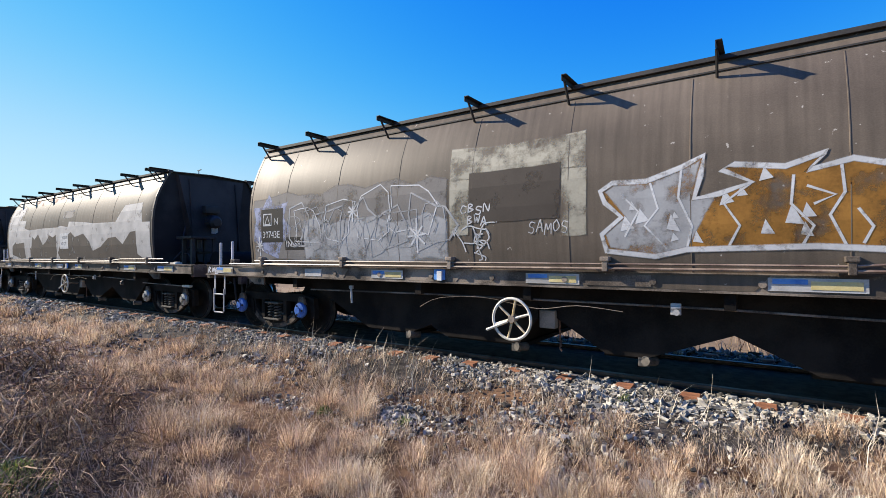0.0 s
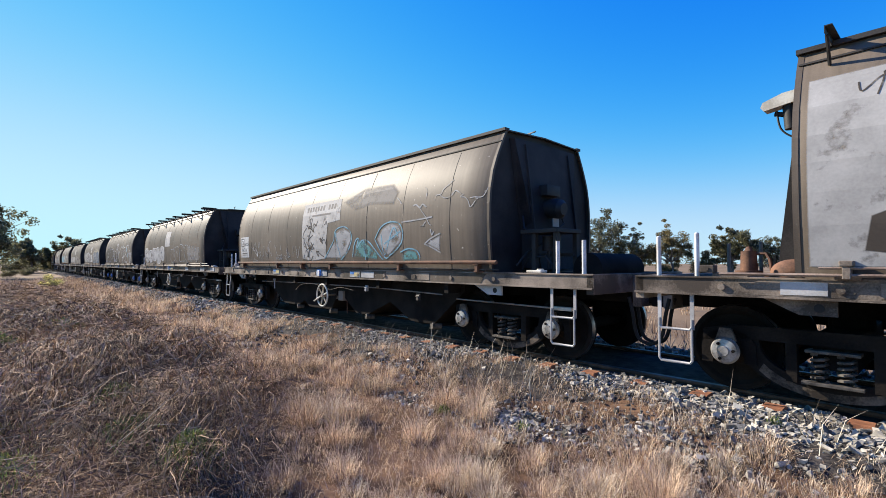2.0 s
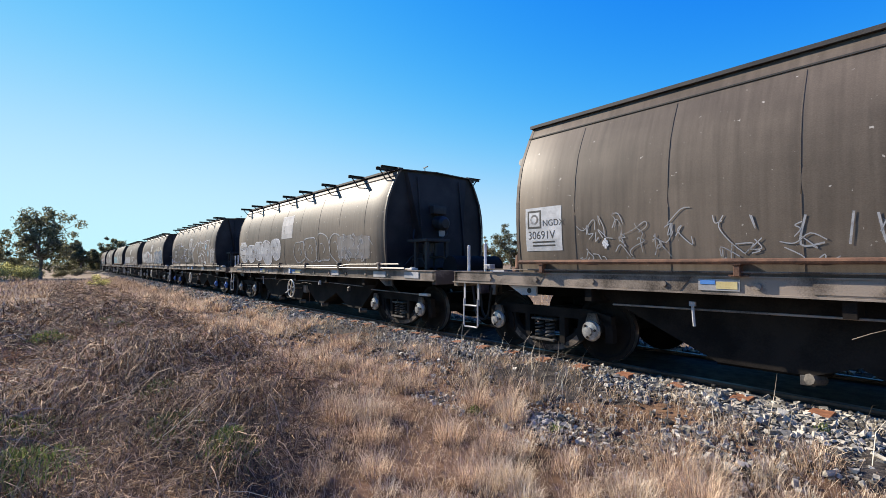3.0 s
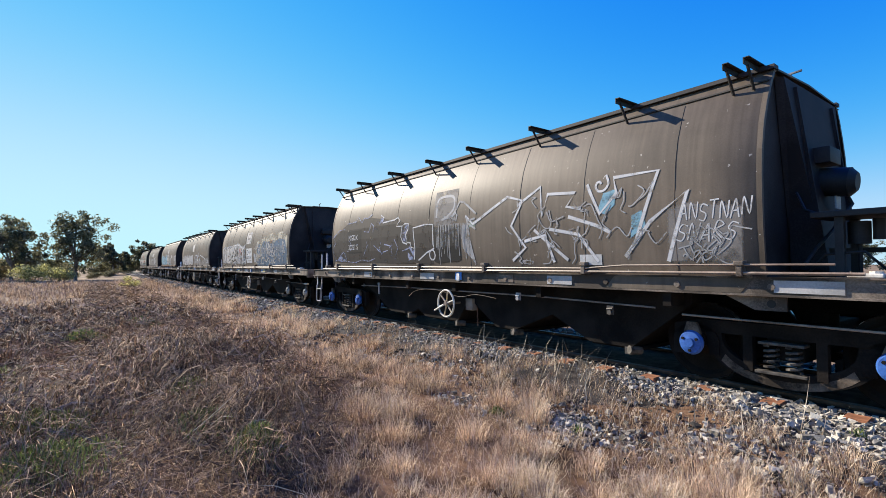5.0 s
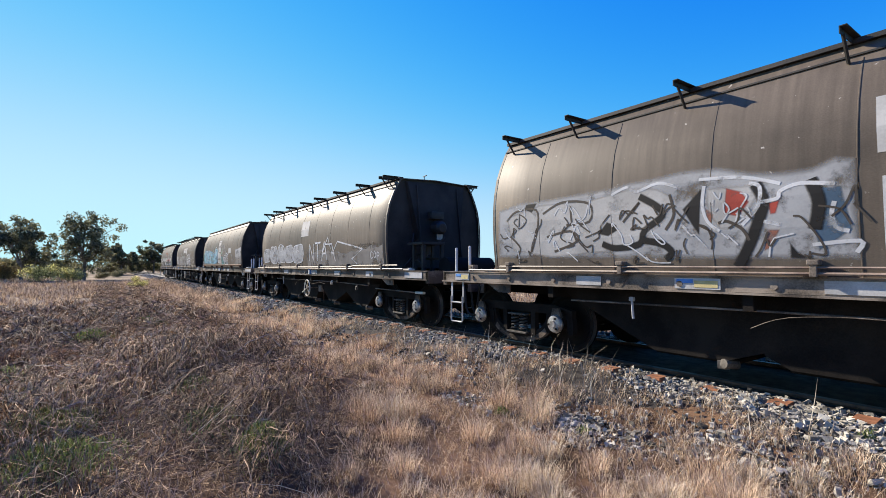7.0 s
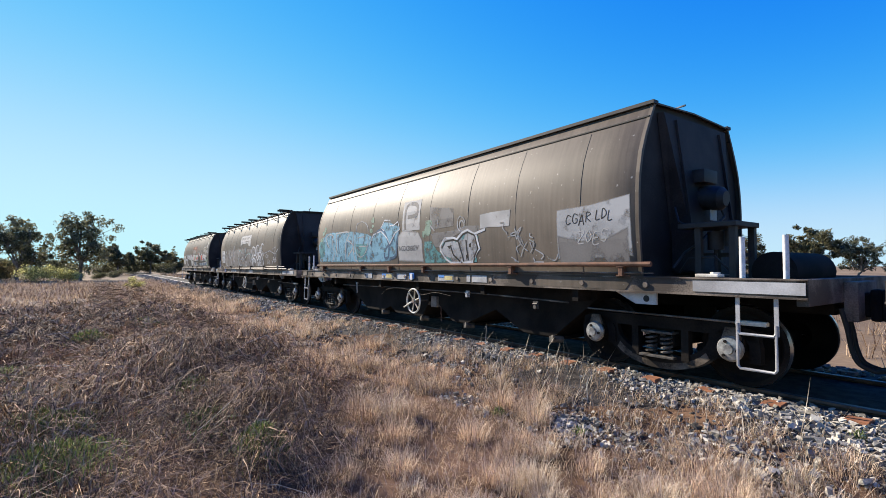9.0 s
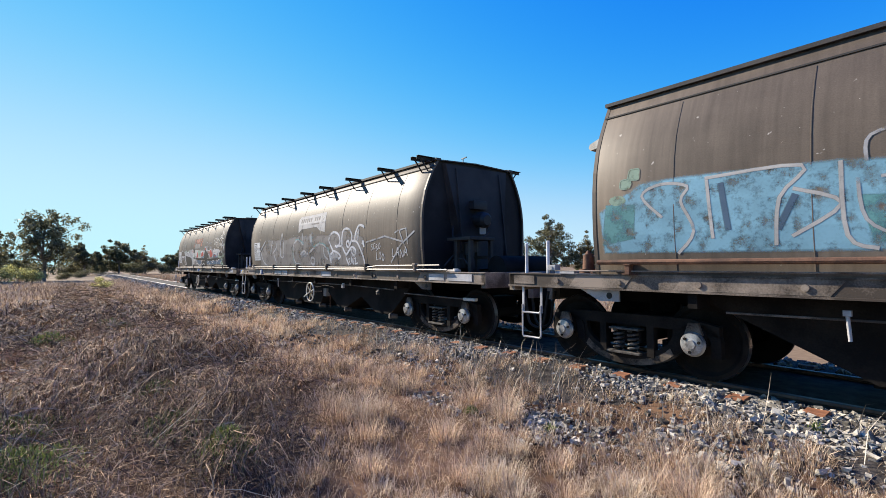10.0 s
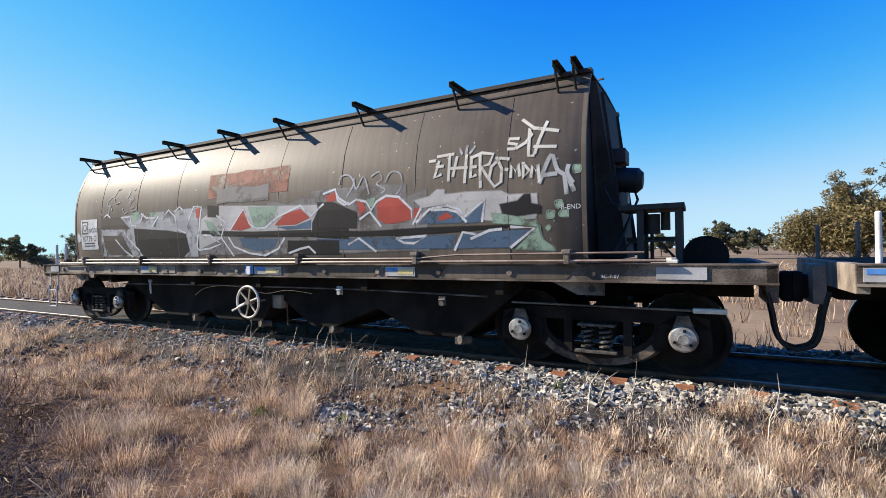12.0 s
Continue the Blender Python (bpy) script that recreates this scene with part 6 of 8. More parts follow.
def wagon_8(w):
    number_board(w, 1.89, "30718 E", extra=True)
    patch(skin(w), "graffiti_fill", [(2.55, 2.14), (3.36, 2.57), (4.99, 2.51), (6.00, 2.58), (7.25, 2.53), (7.98, 2.50), (8.92, 2.58), (9.32, 2.46), (9.89, 2.35), (9.88, 1.65), (2.48, 1.64)], P_GREY, 0.0034, soft=0.08)
    patch(skin(w), "graffiti_fill", [(5.92, 3.02), (6.06, 3.10), (6.98, 3.09), (7.78, 3.10), (7.82, 2.54), (7.47, 2.61), (7.25, 2.72), (6.22, 2.71), (6.00, 2.61)], P_LIGHT, 0.0046, soft=0.02)
    strokes(skin(w), "graffiti_outline", [[(2.55, 2.18), (3.10, 2.51)], [(2.62, 2.13), (2.86, 1.80), (3.30, 1.68)], [(3.78, 2.46), (3.59, 2.02)], [(3.83, 2.09), (4.18, 2.29), (4.12, 2.58)], [(3.94, 2.01), (4.13, 1.71)], [(4.54, 2.20), (4.64, 2.68), (4.80, 2.39), (4.78, 1.98), (4.53, 1.99), (4.55, 2.41)], [(6.29, 2.58), (6.36, 2.28), (6.07, 2.42), (5.77, 2.38), (5.60, 2.18), (5.62, 1.89), (5.80, 1.74), (6.11, 1.73)]], P_FADE, 0.060, True, 0.0090, "broad chalky looping letters")
    strokes(skin(w), "graffiti_outline", [[(6.17, 2.00), (6.43, 2.10), (6.56, 1.98), (6.20, 1.94), (6.76, 2.03), (7.07, 2.15), (7.36, 2.24), (7.68, 2.24), (7.92, 2.12), (8.05, 1.97), (8.09, 1.74)], [(6.86, 2.52), (6.92, 2.24), (6.99, 2.61)], [(7.72, 2.14), (7.77, 1.94), (7.95, 1.84)], [(7.12, 1.80), (7.08, 1.74), (6.98, 1.71), (6.89, 1.74), (6.85, 1.81), (6.90, 1.88), (6.99, 1.90), (7.09, 1.87), (7.12, 1.80)]], P_FADE, 0.060, True, 0.0090)
    strokes(skin(w), "graffiti_outline", [[(5.77, 2.43), (6.07, 2.44), (6.40, 2.30)], [(6.96, 2.46), (7.07, 2.19), (7.36, 2.28), (7.68, 2.26), (7.97, 2.14), (8.10, 1.96)], [(5.56, 2.21), (5.58, 1.90), (5.63, 1.64)]], P_TEAL, 0.024, True, 0.0095)
    strokes(skin(w), "graffiti_outline", [[(8.15, 1.97), (8.28, 2.05), (8.11, 2.25), (8.09, 2.39), (8.25, 2.51), (8.50, 2.50), (8.66, 2.40), (8.69, 2.24), (8.53, 2.15), (8.41, 2.18)], [(8.32, 2.05), (8.57, 1.99), (8.68, 1.90), (8.52, 1.84)], [(8.10, 1.93), (8.13, 1.74)], [(8.53, 2.17), (8.73, 2.16), (8.84, 2.11), (9.01, 1.95), (9.28, 2.11), (9.47, 2.06), (9.48, 1.95), (9.34, 1.92), (9.25, 2.08)]], P_WHITE, 0.055, True, 0.0090, "broad chalky white looping letters")
    strokes(skin(w), "graffiti_outline", [[(8.80, 2.19), (8.81, 2.40), (8.88, 2.54), (9.06, 2.57), (9.23, 2.51), (9.32, 2.38), (9.29, 2.27), (9.15, 2.12), (9.05, 2.17), (9.06, 2.25), (9.16, 2.26), (9.17, 2.18)], [(9.01, 1.95), (8.97, 1.89), (9.10, 1.69)], [(9.35, 2.26), (9.53, 2.24), (9.67, 2.12), (9.82, 1.90), (9.87, 1.72)], [(9.47, 2.27), (9.50, 2.43), (9.65, 2.60), (9.84, 2.58), (9.90, 2.54)], [(9.82, 2.18), (9.86, 2.23), (9.89, 2.10)]], P_WHITE, 0.055, True, 0.0090)
    patch(skin(w), "graffiti_fill", [(8.10, 1.93), (8.32, 2.05), (8.57, 1.99), (8.56, 1.84), (8.31, 1.83), (8.13, 1.72)], P_FADE, 0.0050, soft=0.05)
    patch(skin(w), "graffiti_fill", [(9.28, 2.11), (9.45, 2.08), (9.48, 1.95), (9.37, 1.93)], P_FADE, 0.0050, soft=0.05)
    patch(skin(w), "graffiti_fill", [(9.53, 2.24), (9.52, 2.43), (9.65, 2.58), (9.70, 2.48), (9.64, 2.23)], P_FADE, 0.0050, soft=0.05)
    patch(skin(w), "graffiti_fill", [(6.17, 1.97), (6.49, 2.07), (6.56, 1.98), (6.27, 1.92)], P_FADE, 0.0050, soft=0.05)
    strokes(skin(w), "graffiti_outline", [[(9.11, 1.83), (9.18, 1.84), (9.12, 1.71), (9.22, 1.73)], [(9.26, 1.86), (9.24, 1.74), (9.30, 1.76), (9.29, 1.88), (9.26, 1.86)], [(9.35, 1.86), (9.34, 1.70)], [(9.40, 1.84), (9.47, 1.85), (9.41, 1.72), (9.54, 1.74)]], P_WHITE, 0.030, True, 0.0095, "sprayed date 2012")
    for i in range(10):
        if i != 6:
            rect(w, 6.12 + i * 0.135, 6.21 + i * 0.135, 2.90, 3.01, P_GREY, 0.007, "panel_bar")
    rect(w, 6.9, 7.4, 2.80, 2.84, P_GREY, 0.007, "panel_bar")
    tag(w, "SCBO", 10.2, 2.02, 0.42, 0.13, thick=0.013)
    tag(w, "LOO", 10.4, 1.80, 0.35, 0.16, thick=0.018)
    strokes(skin(w), "graffiti_outline", [[(10.0, 2.2), (10.8, 2.3), (11.5, 2.15)], [(11.2, 2.35), (11.35, 2.4), (11.55, 2.05)], [(11.4, 2.4), (11.6, 2.42), (11.65, 2.1)], [(11.0, 1.75), (11.4, 2.1), (11.9, 2.35)]], P_FADE, 0.035, False, 0.009)
    tag(w, "LANA", 11.05, 1.86, 0.6, 0.16, thick=0.018)
    sills(w, ((0.05, 0.45, "b"), (3.9, 4.5, "p"), (4.55, 5.0, "p"), (7.5, 8.1, "p"), (9.5, 10.2, "d"), (12.3, 12.75, "p"), (12.85, 13.5, "p")), (2.6,))


def wagon_9(w):
    number_board(w, 1.76, "30739 G")
    bubble(w, 1.63, 1.73, 2.05, 2.25, 1, 3, (DECAL,), DECAL, 0.01, hole=False)
    rect(w, 5.88, 7.74, 2.66, 3.08, P_SALMON, 0.0045, "company_panel", 0.02, 3, "salmon-red worn company panel")
    rect(w, 6.1, 7.35, 2.56, 2.82, P_GREY, 0.006, ragged=0.03, seed=101)
    rect(w, 5.6, 10.2, 1.70, 2.52, P_GREY, 0.0035, ragged=0.06, seed=102, label="grey rolled undercoat")
    rect(w, 8.2, 9.9, 2.1, 2.62, P_GREY, 0.0036, ragged=0.05, seed=122)
    patch(skin(w), "graffiti_fill", [(5.66, 2.32), (6.18, 2.55), (7.55, 2.47), (8.46, 2.43), (8.44, 2.07), (7.53, 1.97), (6.32, 2.00), (5.60, 1.80)], P_LIGHT, 0.0040, soft=0.03)
    patch(skin(w), "graffiti_fill", [(2.52, 2.28), (3.32, 2.51), (4.80, 2.54), (5.66, 2.55), (5.58, 1.68), (2.51, 1.71)], P_FADE, 0.0038, soft=0.03)
    patch(skin(w), "graffiti_fill", [(3.69, 2.26), (4.79, 2.18), (5.29, 2.11), (5.36, 1.80), (5.16, 1.68), (3.96, 1.69), (3.72, 1.91)], P_BLACK, 0.0062, soft=0.03)
    patch(skin(w), "graffiti_fill", [(5.71, 2.15), (7.01, 2.09), (8.21, 2.08), (8.24, 1.95), (7.00, 1.98), (5.67, 2.04)], P_BLACK, 0.0062, soft=0.03)
    patch(skin(w), "graffiti_fill", [(5.87, 2.57), (6.18, 2.54), (6.18, 2.33), (5.87, 2.35)], P_BLACK, 0.0062, soft=0.03)
    patch(skin(w), "graffiti_fill", [(8.22, 2.17), (8.35, 2.36), (8.46, 2.43), (8.70, 2.42), (8.93, 2.27), (8.90, 1.90), (8.20, 1.95)], P_BLACK, 0.0062, soft=0.03)
    patch(skin(w), "graffiti_fill", [(7.71, 1.93), (8.73, 1.91), (8.71, 1.69), (7.68, 1.70)], P_BLACK, 0.0062, soft=0.03)
    patch(skin(w), "graffiti_fill", [(2.52, 2.53), (3.24, 2.49), (3.61, 2.24), (3.46, 2.23), (2.52, 2.26)], P_DARK, 0.0060, soft=0.03)
    patch(skin(w), "graffiti_fill", [(2.59, 2.15), (3.30, 2.13), (3.61, 1.74), (2.68, 1.73)], P_DARK, 0.0060, soft=0.03)
    patch(skin(w), "graffiti_fill", [(6.41, 2.13), (6.77, 2.43), (6.94, 2.14), (6.70, 2.10)], P_RED, 0.0066, soft=0.01)
    patch(skin(w), "graffiti_fill", [(7.45, 2.16), (7.69, 2.33), (8.01, 2.39), (8.20, 2.24), (7.91, 2.15), (7.54, 2.15)], P_RED, 0.0066, soft=0.01)
    patch(skin(w), "graffiti_fill", [(5.55, 2.52), (5.69, 2.53), (5.66, 2.36), (5.58, 2.36)], P_RED, 0.0066, soft=0.01)
    patch(skin(w), "graffiti_fill", [(8.50, 2.54), (8.68, 2.59), (8.71, 2.46), (8.52, 2.44)], P_RED, 0.0066, soft=0.01)
    patch(skin(w), "graffiti_fill", [(6.87, 2.48), (7.55, 2.45), (7.46, 2.27), (7.21, 2.13), (7.01, 2.16)], P_MINT, 0.0064, soft=0.01)
    patch(skin(w), "graffiti_fill", [(3.62, 2.54), (3.91, 2.57), (3.84, 2.42), (3.66, 2.33)], P_MINT, 0.0064, soft=0.01)
    patch(skin(w), "graffiti_fill", [(4.19, 2.53), (4.53, 2.51), (4.40, 2.42), (4.26, 2.42)], P_MINT, 0.0064, soft=0.01)
    patch(skin(w), "graffiti_fill", [(5.78, 2.33), (6.01, 2.27), (6.22, 2.04), (5.94, 2.09)], P_MINT, 0.0064, soft=0.01)
    patch(skin(w), "graffiti_fill", [(6.64, 1.99), (7.53, 1.95), (7.41, 1.80), (7.02, 1.76), (6.72, 1.85)], P_BLUE, 0.0064, soft=0.01)
    patch(skin(w), "graffiti_fill", [(7.45, 2.14), (7.91, 2.14), (8.22, 2.22), (8.21, 2.08), (7.72, 2.08)], P_BLUE, 0.0064, soft=0.01)
    strokes(skin(w), "graffiti_outline", [[(2.65, 2.50), (2.77, 2.56), (2.89, 2.49)], [(3.28, 2.47), (3.58, 2.48), (3.62, 2.31), (3.87, 2.28), (4.02, 2.52)], [(3.94, 2.52), (4.12, 2.43), (4.36, 2.42), (4.50, 2.45), (4.29, 2.26)], [(4.60, 2.39), (4.80, 2.54), (4.99, 2.41), (5.04, 2.19), (5.29, 2.11)], [(4.99, 2.51), (5.12, 2.58), (5.30, 2.45), (5.33, 2.26), (5.51, 2.56), (5.72, 2.54), (5.65, 2.17), (5.56, 1.87), (5.61, 1.81), (5.90, 1.83), (6.19, 1.90), (5.94, 2.05), (5.68, 2.06)], [(6.23, 2.22), (6.44, 2.12), (6.77, 2.45), (6.91, 2.20), (7.06, 2.12), (7.26, 2.13), (7.55, 2.29), (8.01, 2.43), (8.22, 2.27), (8.46, 2.43)]], P_WHITE, 0.032, False, 0.0090, "white outline of the large lettering")
    strokes(skin(w), "graffiti_outline", [[(6.40, 2.00), (6.51, 1.85), (6.86, 1.74), (7.21, 1.70), (7.51, 1.80), (7.67, 1.97)], [(6.12, 2.37), (6.34, 2.25), (6.21, 2.01), (6.49, 1.69)], [(7.73, 1.73), (7.96, 1.79), (8.14, 1.82), (8.26, 1.72)], [(8.46, 2.57), (8.68, 2.62), (8.72, 2.46), (8.84, 2.39), (8.92, 2.42)], [(3.06, 2.05), (3.33, 1.83), (3.60, 1.70)], [(3.38, 2.17), (3.65, 1.95), (3.84, 1.82)]], P_WHITE, 0.032, False, 0.0090, "white outline of the large lettering")
    patch(skin(w), "graffiti_fill", [(9.94, 2.39), (10.20, 2.43), (10.31, 2.51), (10.44, 2.50), (10.44, 2.44), (10.73, 2.45), (11.18, 2.43), (11.27, 2.38), (11.61, 2.37), (11.62, 2.20), (11.59, 2.06), (11.04, 2.06), (10.72, 2.10), (10.45, 2.29), (10.09, 2.26)], P_LIGHT, 0.0042, soft=0.03)
    patch(skin(w), "graffiti_fill", [(10.09, 2.13), (10.24, 2.25), (10.59, 2.22), (10.69, 2.10), (10.65, 2.05), (10.01, 2.06)], P_BLUE, 0.0056, soft=0.03)
    patch(skin(w), "graffiti_fill", [(10.69, 2.12), (10.96, 2.31), (10.90, 2.05), (10.67, 2.04)], P_BLUE, 0.0056, soft=0.03)
    patch(skin(w), "graffiti_fill", [(10.64, 1.95), (11.56, 1.97), (11.28, 1.74), (10.56, 1.74)], P_BLUE, 0.0056, soft=0.03)
    patch(skin(w), "graffiti_fill", [(8.29, 1.94), (9.92, 1.93), (10.58, 1.94), (10.56, 1.74), (8.27, 1.76)], P_BLUE, 0.0056, soft=0.03)
    patch(skin(w), "graffiti_fill", [(11.02, 2.18), (11.59, 2.11), (11.67, 1.84), (11.80, 1.75), (11.80, 1.69), (11.28, 1.72), (11.56, 1.97), (11.04, 2.03)], P_MINT, 0.0050, soft=0.03)
    patch(skin(w), "graffiti_fill", [(9.22, 2.46), (9.39, 2.48), (9.35, 2.33), (9.24, 2.31)], P_MINT, 0.0050, soft=0.03)
    patch(skin(w), "graffiti_fill", [(11.76, 1.96), (11.75, 1.94), (11.73, 1.92), (11.70, 1.92), (11.68, 1.94), (11.67, 1.97), (11.68, 1.99), (11.71, 2.01), (11.73, 2.01), (11.76, 1.99)], P_MINT, 0.0050, soft=0.03)
    patch(skin(w), "graffiti_fill", [(11.81, 2.04), (11.80, 2.03), (11.79, 2.02), (11.78, 2.02), (11.76, 2.03), (11.76, 2.04), (11.77, 2.05), (11.78, 2.06), (11.79, 2.06), (11.80, 2.05)], P_MINT, 0.0050, soft=0.03)
    patch(skin(w), "graffiti_fill", [(9.39, 2.37), (9.51, 2.44), (9.75, 2.44), (9.92, 2.30), (9.95, 2.14), (9.74, 2.10), (9.54, 2.09), (9.40, 2.16)], P_RED, 0.0066, soft=0.01)
    patch(skin(w), "graffiti_fill", [(9.97, 2.28), (10.07, 2.29), (10.07, 2.16), (9.97, 2.14)], P_RED, 0.0066, soft=0.01)
    patch(skin(w), "graffiti_fill", [(9.05, 2.44), (9.16, 2.41), (9.22, 2.31), (9.11, 2.21)], P_RED, 0.0066, soft=0.01)
    patch(skin(w), "graffiti_fill", [(10.32, 2.15), (10.45, 2.21), (10.55, 2.14), (10.34, 2.09)], P_RED, 0.0066, soft=0.01)
    patch(skin(w), "graffiti_fill", [(11.13, 2.27), (11.36, 2.30), (11.44, 2.37), (11.53, 2.37), (11.54, 2.26), (11.65, 2.23), (11.65, 2.12), (11.36, 2.10), (11.17, 2.14)], P_BLACK, 0.0070, soft=0.03)
    patch(skin(w), "graffiti_fill", [(8.32, 2.07), (9.21, 2.02), (10.19, 2.04), (11.26, 2.03), (11.54, 1.99), (10.71, 1.95), (9.92, 1.92), (8.30, 1.94)], P_BLACK, 0.0070, soft=0.03)
    patch(skin(w), "graffiti_fill", [(8.33, 2.47), (8.65, 2.45), (9.07, 2.28), (9.06, 2.04), (8.32, 2.07)], P_BLACK, 0.0070, soft=0.03)
    strokes(skin(w), "graffiti_outline", [[(8.46, 2.57), (8.67, 2.62), (8.74, 2.49), (8.92, 2.39), (9.05, 2.45), (9.22, 2.41), (9.30, 2.29), (9.39, 2.40), (9.55, 2.47), (9.75, 2.44), (9.94, 2.27), (9.95, 2.07), (10.09, 2.29), (10.07, 2.16)], [(9.11, 2.18), (9.28, 2.27), (9.46, 2.06)], [(10.01, 2.10), (10.20, 2.25), (10.45, 2.29), (10.62, 2.23), (10.69, 2.13), (10.97, 2.33), (10.92, 2.06)], [(10.24, 2.24), (10.45, 2.24), (10.59, 2.20), (10.72, 2.07)], [(11.28, 1.99), (11.56, 1.97), (11.26, 1.75)], [(10.54, 1.74), (10.66, 1.95), (10.84, 1.92)], [(10.77, 1.87), (11.01, 1.96), (11.17, 1.97)], [(8.89, 1.84), (9.07, 1.92), (9.35, 1.73)]], P_WHITE, 0.032, False, 0.0090)
    strokes(skin(w), "graffiti_outline", [[(9.69, 1.90), (10.15, 1.92), (9.95, 1.83), (9.80, 1.84), (9.69, 1.90)]], P_WHITE, 0.032, False, 0.0090)
    strokes(skin(w), "graffiti_outline", [[(8.74, 2.69), (8.77, 2.79), (8.91, 2.80), (9.00, 2.67), (8.88, 2.50)], [(9.00, 2.74), (9.05, 2.59), (9.17, 2.76), (9.27, 2.51)], [(9.30, 2.75), (9.42, 2.80), (9.47, 2.70), (9.39, 2.64), (9.53, 2.56), (9.47, 2.51)], [(9.53, 2.66), (9.62, 2.78), (9.77, 2.74), (9.79, 2.57), (9.71, 2.48)]], P_FADE, 0.024, True, 0.0090)
    strokes(skin(w), "graffiti_outline", [[(10.34, 2.84), (10.28, 2.64), (10.38, 2.68)], [(10.21, 2.86), (10.30, 2.86)], [(10.31, 2.78), (10.41, 2.78)], [(10.32, 2.91), (10.55, 2.92)], [(10.49, 2.91), (10.48, 2.58)], [(10.59, 2.87), (10.54, 2.63)], [(10.72, 2.88), (10.70, 2.54)], [(10.52, 2.74), (10.74, 2.73)], [(10.87, 2.86), (10.79, 2.86), (10.78, 2.60), (10.86, 2.63)], [(10.78, 2.73), (10.86, 2.73)], [(10.90, 2.88), (10.91, 2.47)], [(10.81, 2.85), (10.92, 2.89), (11.07, 2.86), (11.02, 2.74), (10.92, 2.72), (11.02, 2.56)], [(11.26, 2.78), (11.16, 2.80), (11.05, 2.71), (11.02, 2.56), (11.09, 2.47), (11.17, 2.52), (11.18, 2.67), (11.11, 2.82)]], P_CREAM2, 0.036, False, 0.0105, "hand-sprayed cream tag")
    strokes(skin(w), "graffiti_outline", [[(11.37, 3.01), (11.26, 3.02), (11.25, 2.97), (11.36, 2.94), (11.33, 2.89), (11.24, 2.90)], [(11.36, 2.90), (11.46, 2.95), (11.53, 3.04), (11.50, 3.11), (11.50, 2.96), (11.50, 2.79), (11.57, 2.79)], [(11.41, 3.23), (11.55, 3.11), (11.84, 3.04)], [(11.70, 3.16), (11.62, 2.97), (11.57, 2.80)], [(11.57, 2.89), (11.82, 2.86)], [(11.23, 2.66), (11.26, 2.65)], [(11.29, 2.57), (11.30, 2.70), (11.35, 2.62), (11.38, 2.71), (11.40, 2.56)], [(11.44, 2.71), (11.44, 2.54), (11.51, 2.62), (11.44, 2.71)], [(11.53, 2.55), (11.55, 2.67), (11.59, 2.60), (11.61, 2.68), (11.63, 2.48)]], P_CREAM2, 0.036, False, 0.0105, "hand-sprayed cream tag")
    strokes(skin(w), "graffiti_outline", [[(11.63, 2.48), (11.76, 2.77), (11.83, 2.60), (11.94, 2.51), (12.01, 2.35)], [(11.67, 2.55), (11.83, 2.56)], [(11.95, 2.63), (11.94, 2.55), (12.00, 2.44)], [(11.91, 2.51), (11.93, 2.32)]], P_FADE, 0.045, True, 0.0105)
    strokes(skin(w), "graffiti_tag", [[(10.62, 2.98), (10.66, 2.9)], [(10.72, 3.0), (10.71, 2.9)], [(10.82, 2.98), (10.76, 2.9)]], P_FADE, 0.03, False, 0.010)
    scribble(w, 2.8, 4.0, 2.6, 2.95, 10, 109, P_FADE, 0.016)
    for x, z in ((11.7, 2.12), (11.8, 2.2), (11.85, 2.1), (12.0, 2.55)):
        bubble(w, x, x + 0.09, z - 0.04, z + 0.05, 1, int(x * 20), (P_MINT,), P_MINT, 0.008, hole=False)
    lettering(skin(w), "stencil", "B-END", 11.86, 2.16, 0.075, P_WHITE, 0.010)
    lettering(w, "stencil", "BC-7-07", 12.26, 1.41, 0.055, P_WHITE, flat=-HALF - 0.004)
    sills(w, ((0.35, 0.7, "p"), (3.85, 4.35, "b"), (4.5, 4.9, "d"), (6.95, 7.55, "b"), (9.49, 9.95, "b"), (12.8, 13.25, "p")), (6.85,))


PAINTERS = (wagon_0, wagon_1, wagon_2, wagon_3, wagon_4, wagon_5, wagon_6, wagon_7, wagon_8, wagon_9)
LOOKS = (
    "grey-brown grain hopper wagon with gold and silver graffiti",
    "grey-brown grain hopper wagon daubed with white paint blocks",
    "plain-roofed brown grain hopper wagon with turquoise graffiti",
    "grey-brown grain hopper wagon with faded white lettering",
    "brown grain hopper wagon with angular white outline graffiti",
    "brown grain hopper wagon with cream and slate-blue graffiti",
    "brown grain hopper wagon with a spiky white tag",
    "plain-roofed brown grain hopper wagon with sky-blue bubble letters",
    "sooty grain hopper wagon with white number board and bubble letters",
    "last grain hopper wagon with red, mint and black graffiti",
)
for w, painter, look_words in zip(TRAIN, PAINTERS, LOOKS):
    painter(w)
    tagged(w, look_words, "hopper wagon", "wagons of the grain train")

# ---- ground, track ----
def smooth(a, b, v):
    t = np.clip((v - a) / (b - a), 0, 1)
    return t * t * (3 - 2 * t)


def wobble(x, y):
    return 0.5 * np.sin(x * 0.9 + 1.3 * np.sin(y * 0.7)) + 0.3 * np.sin(x * 2.3 + y * 1.7) + 0.2 * np.sin(y * 3.1 - x * 1.1)


def brush_edge(x):
    """The line (y) up to which the dead brush reaches."""
    return np.interp(x, (-60, -30, -14, -8, -5, -3.6, -2.6), (2.0, 2.2, 2.7, 2.65, 2.2, 1.6, -0.3)) + 0.30 * np.sin(x * 1.7) + 0.15 * np.sin(x * 4.1)


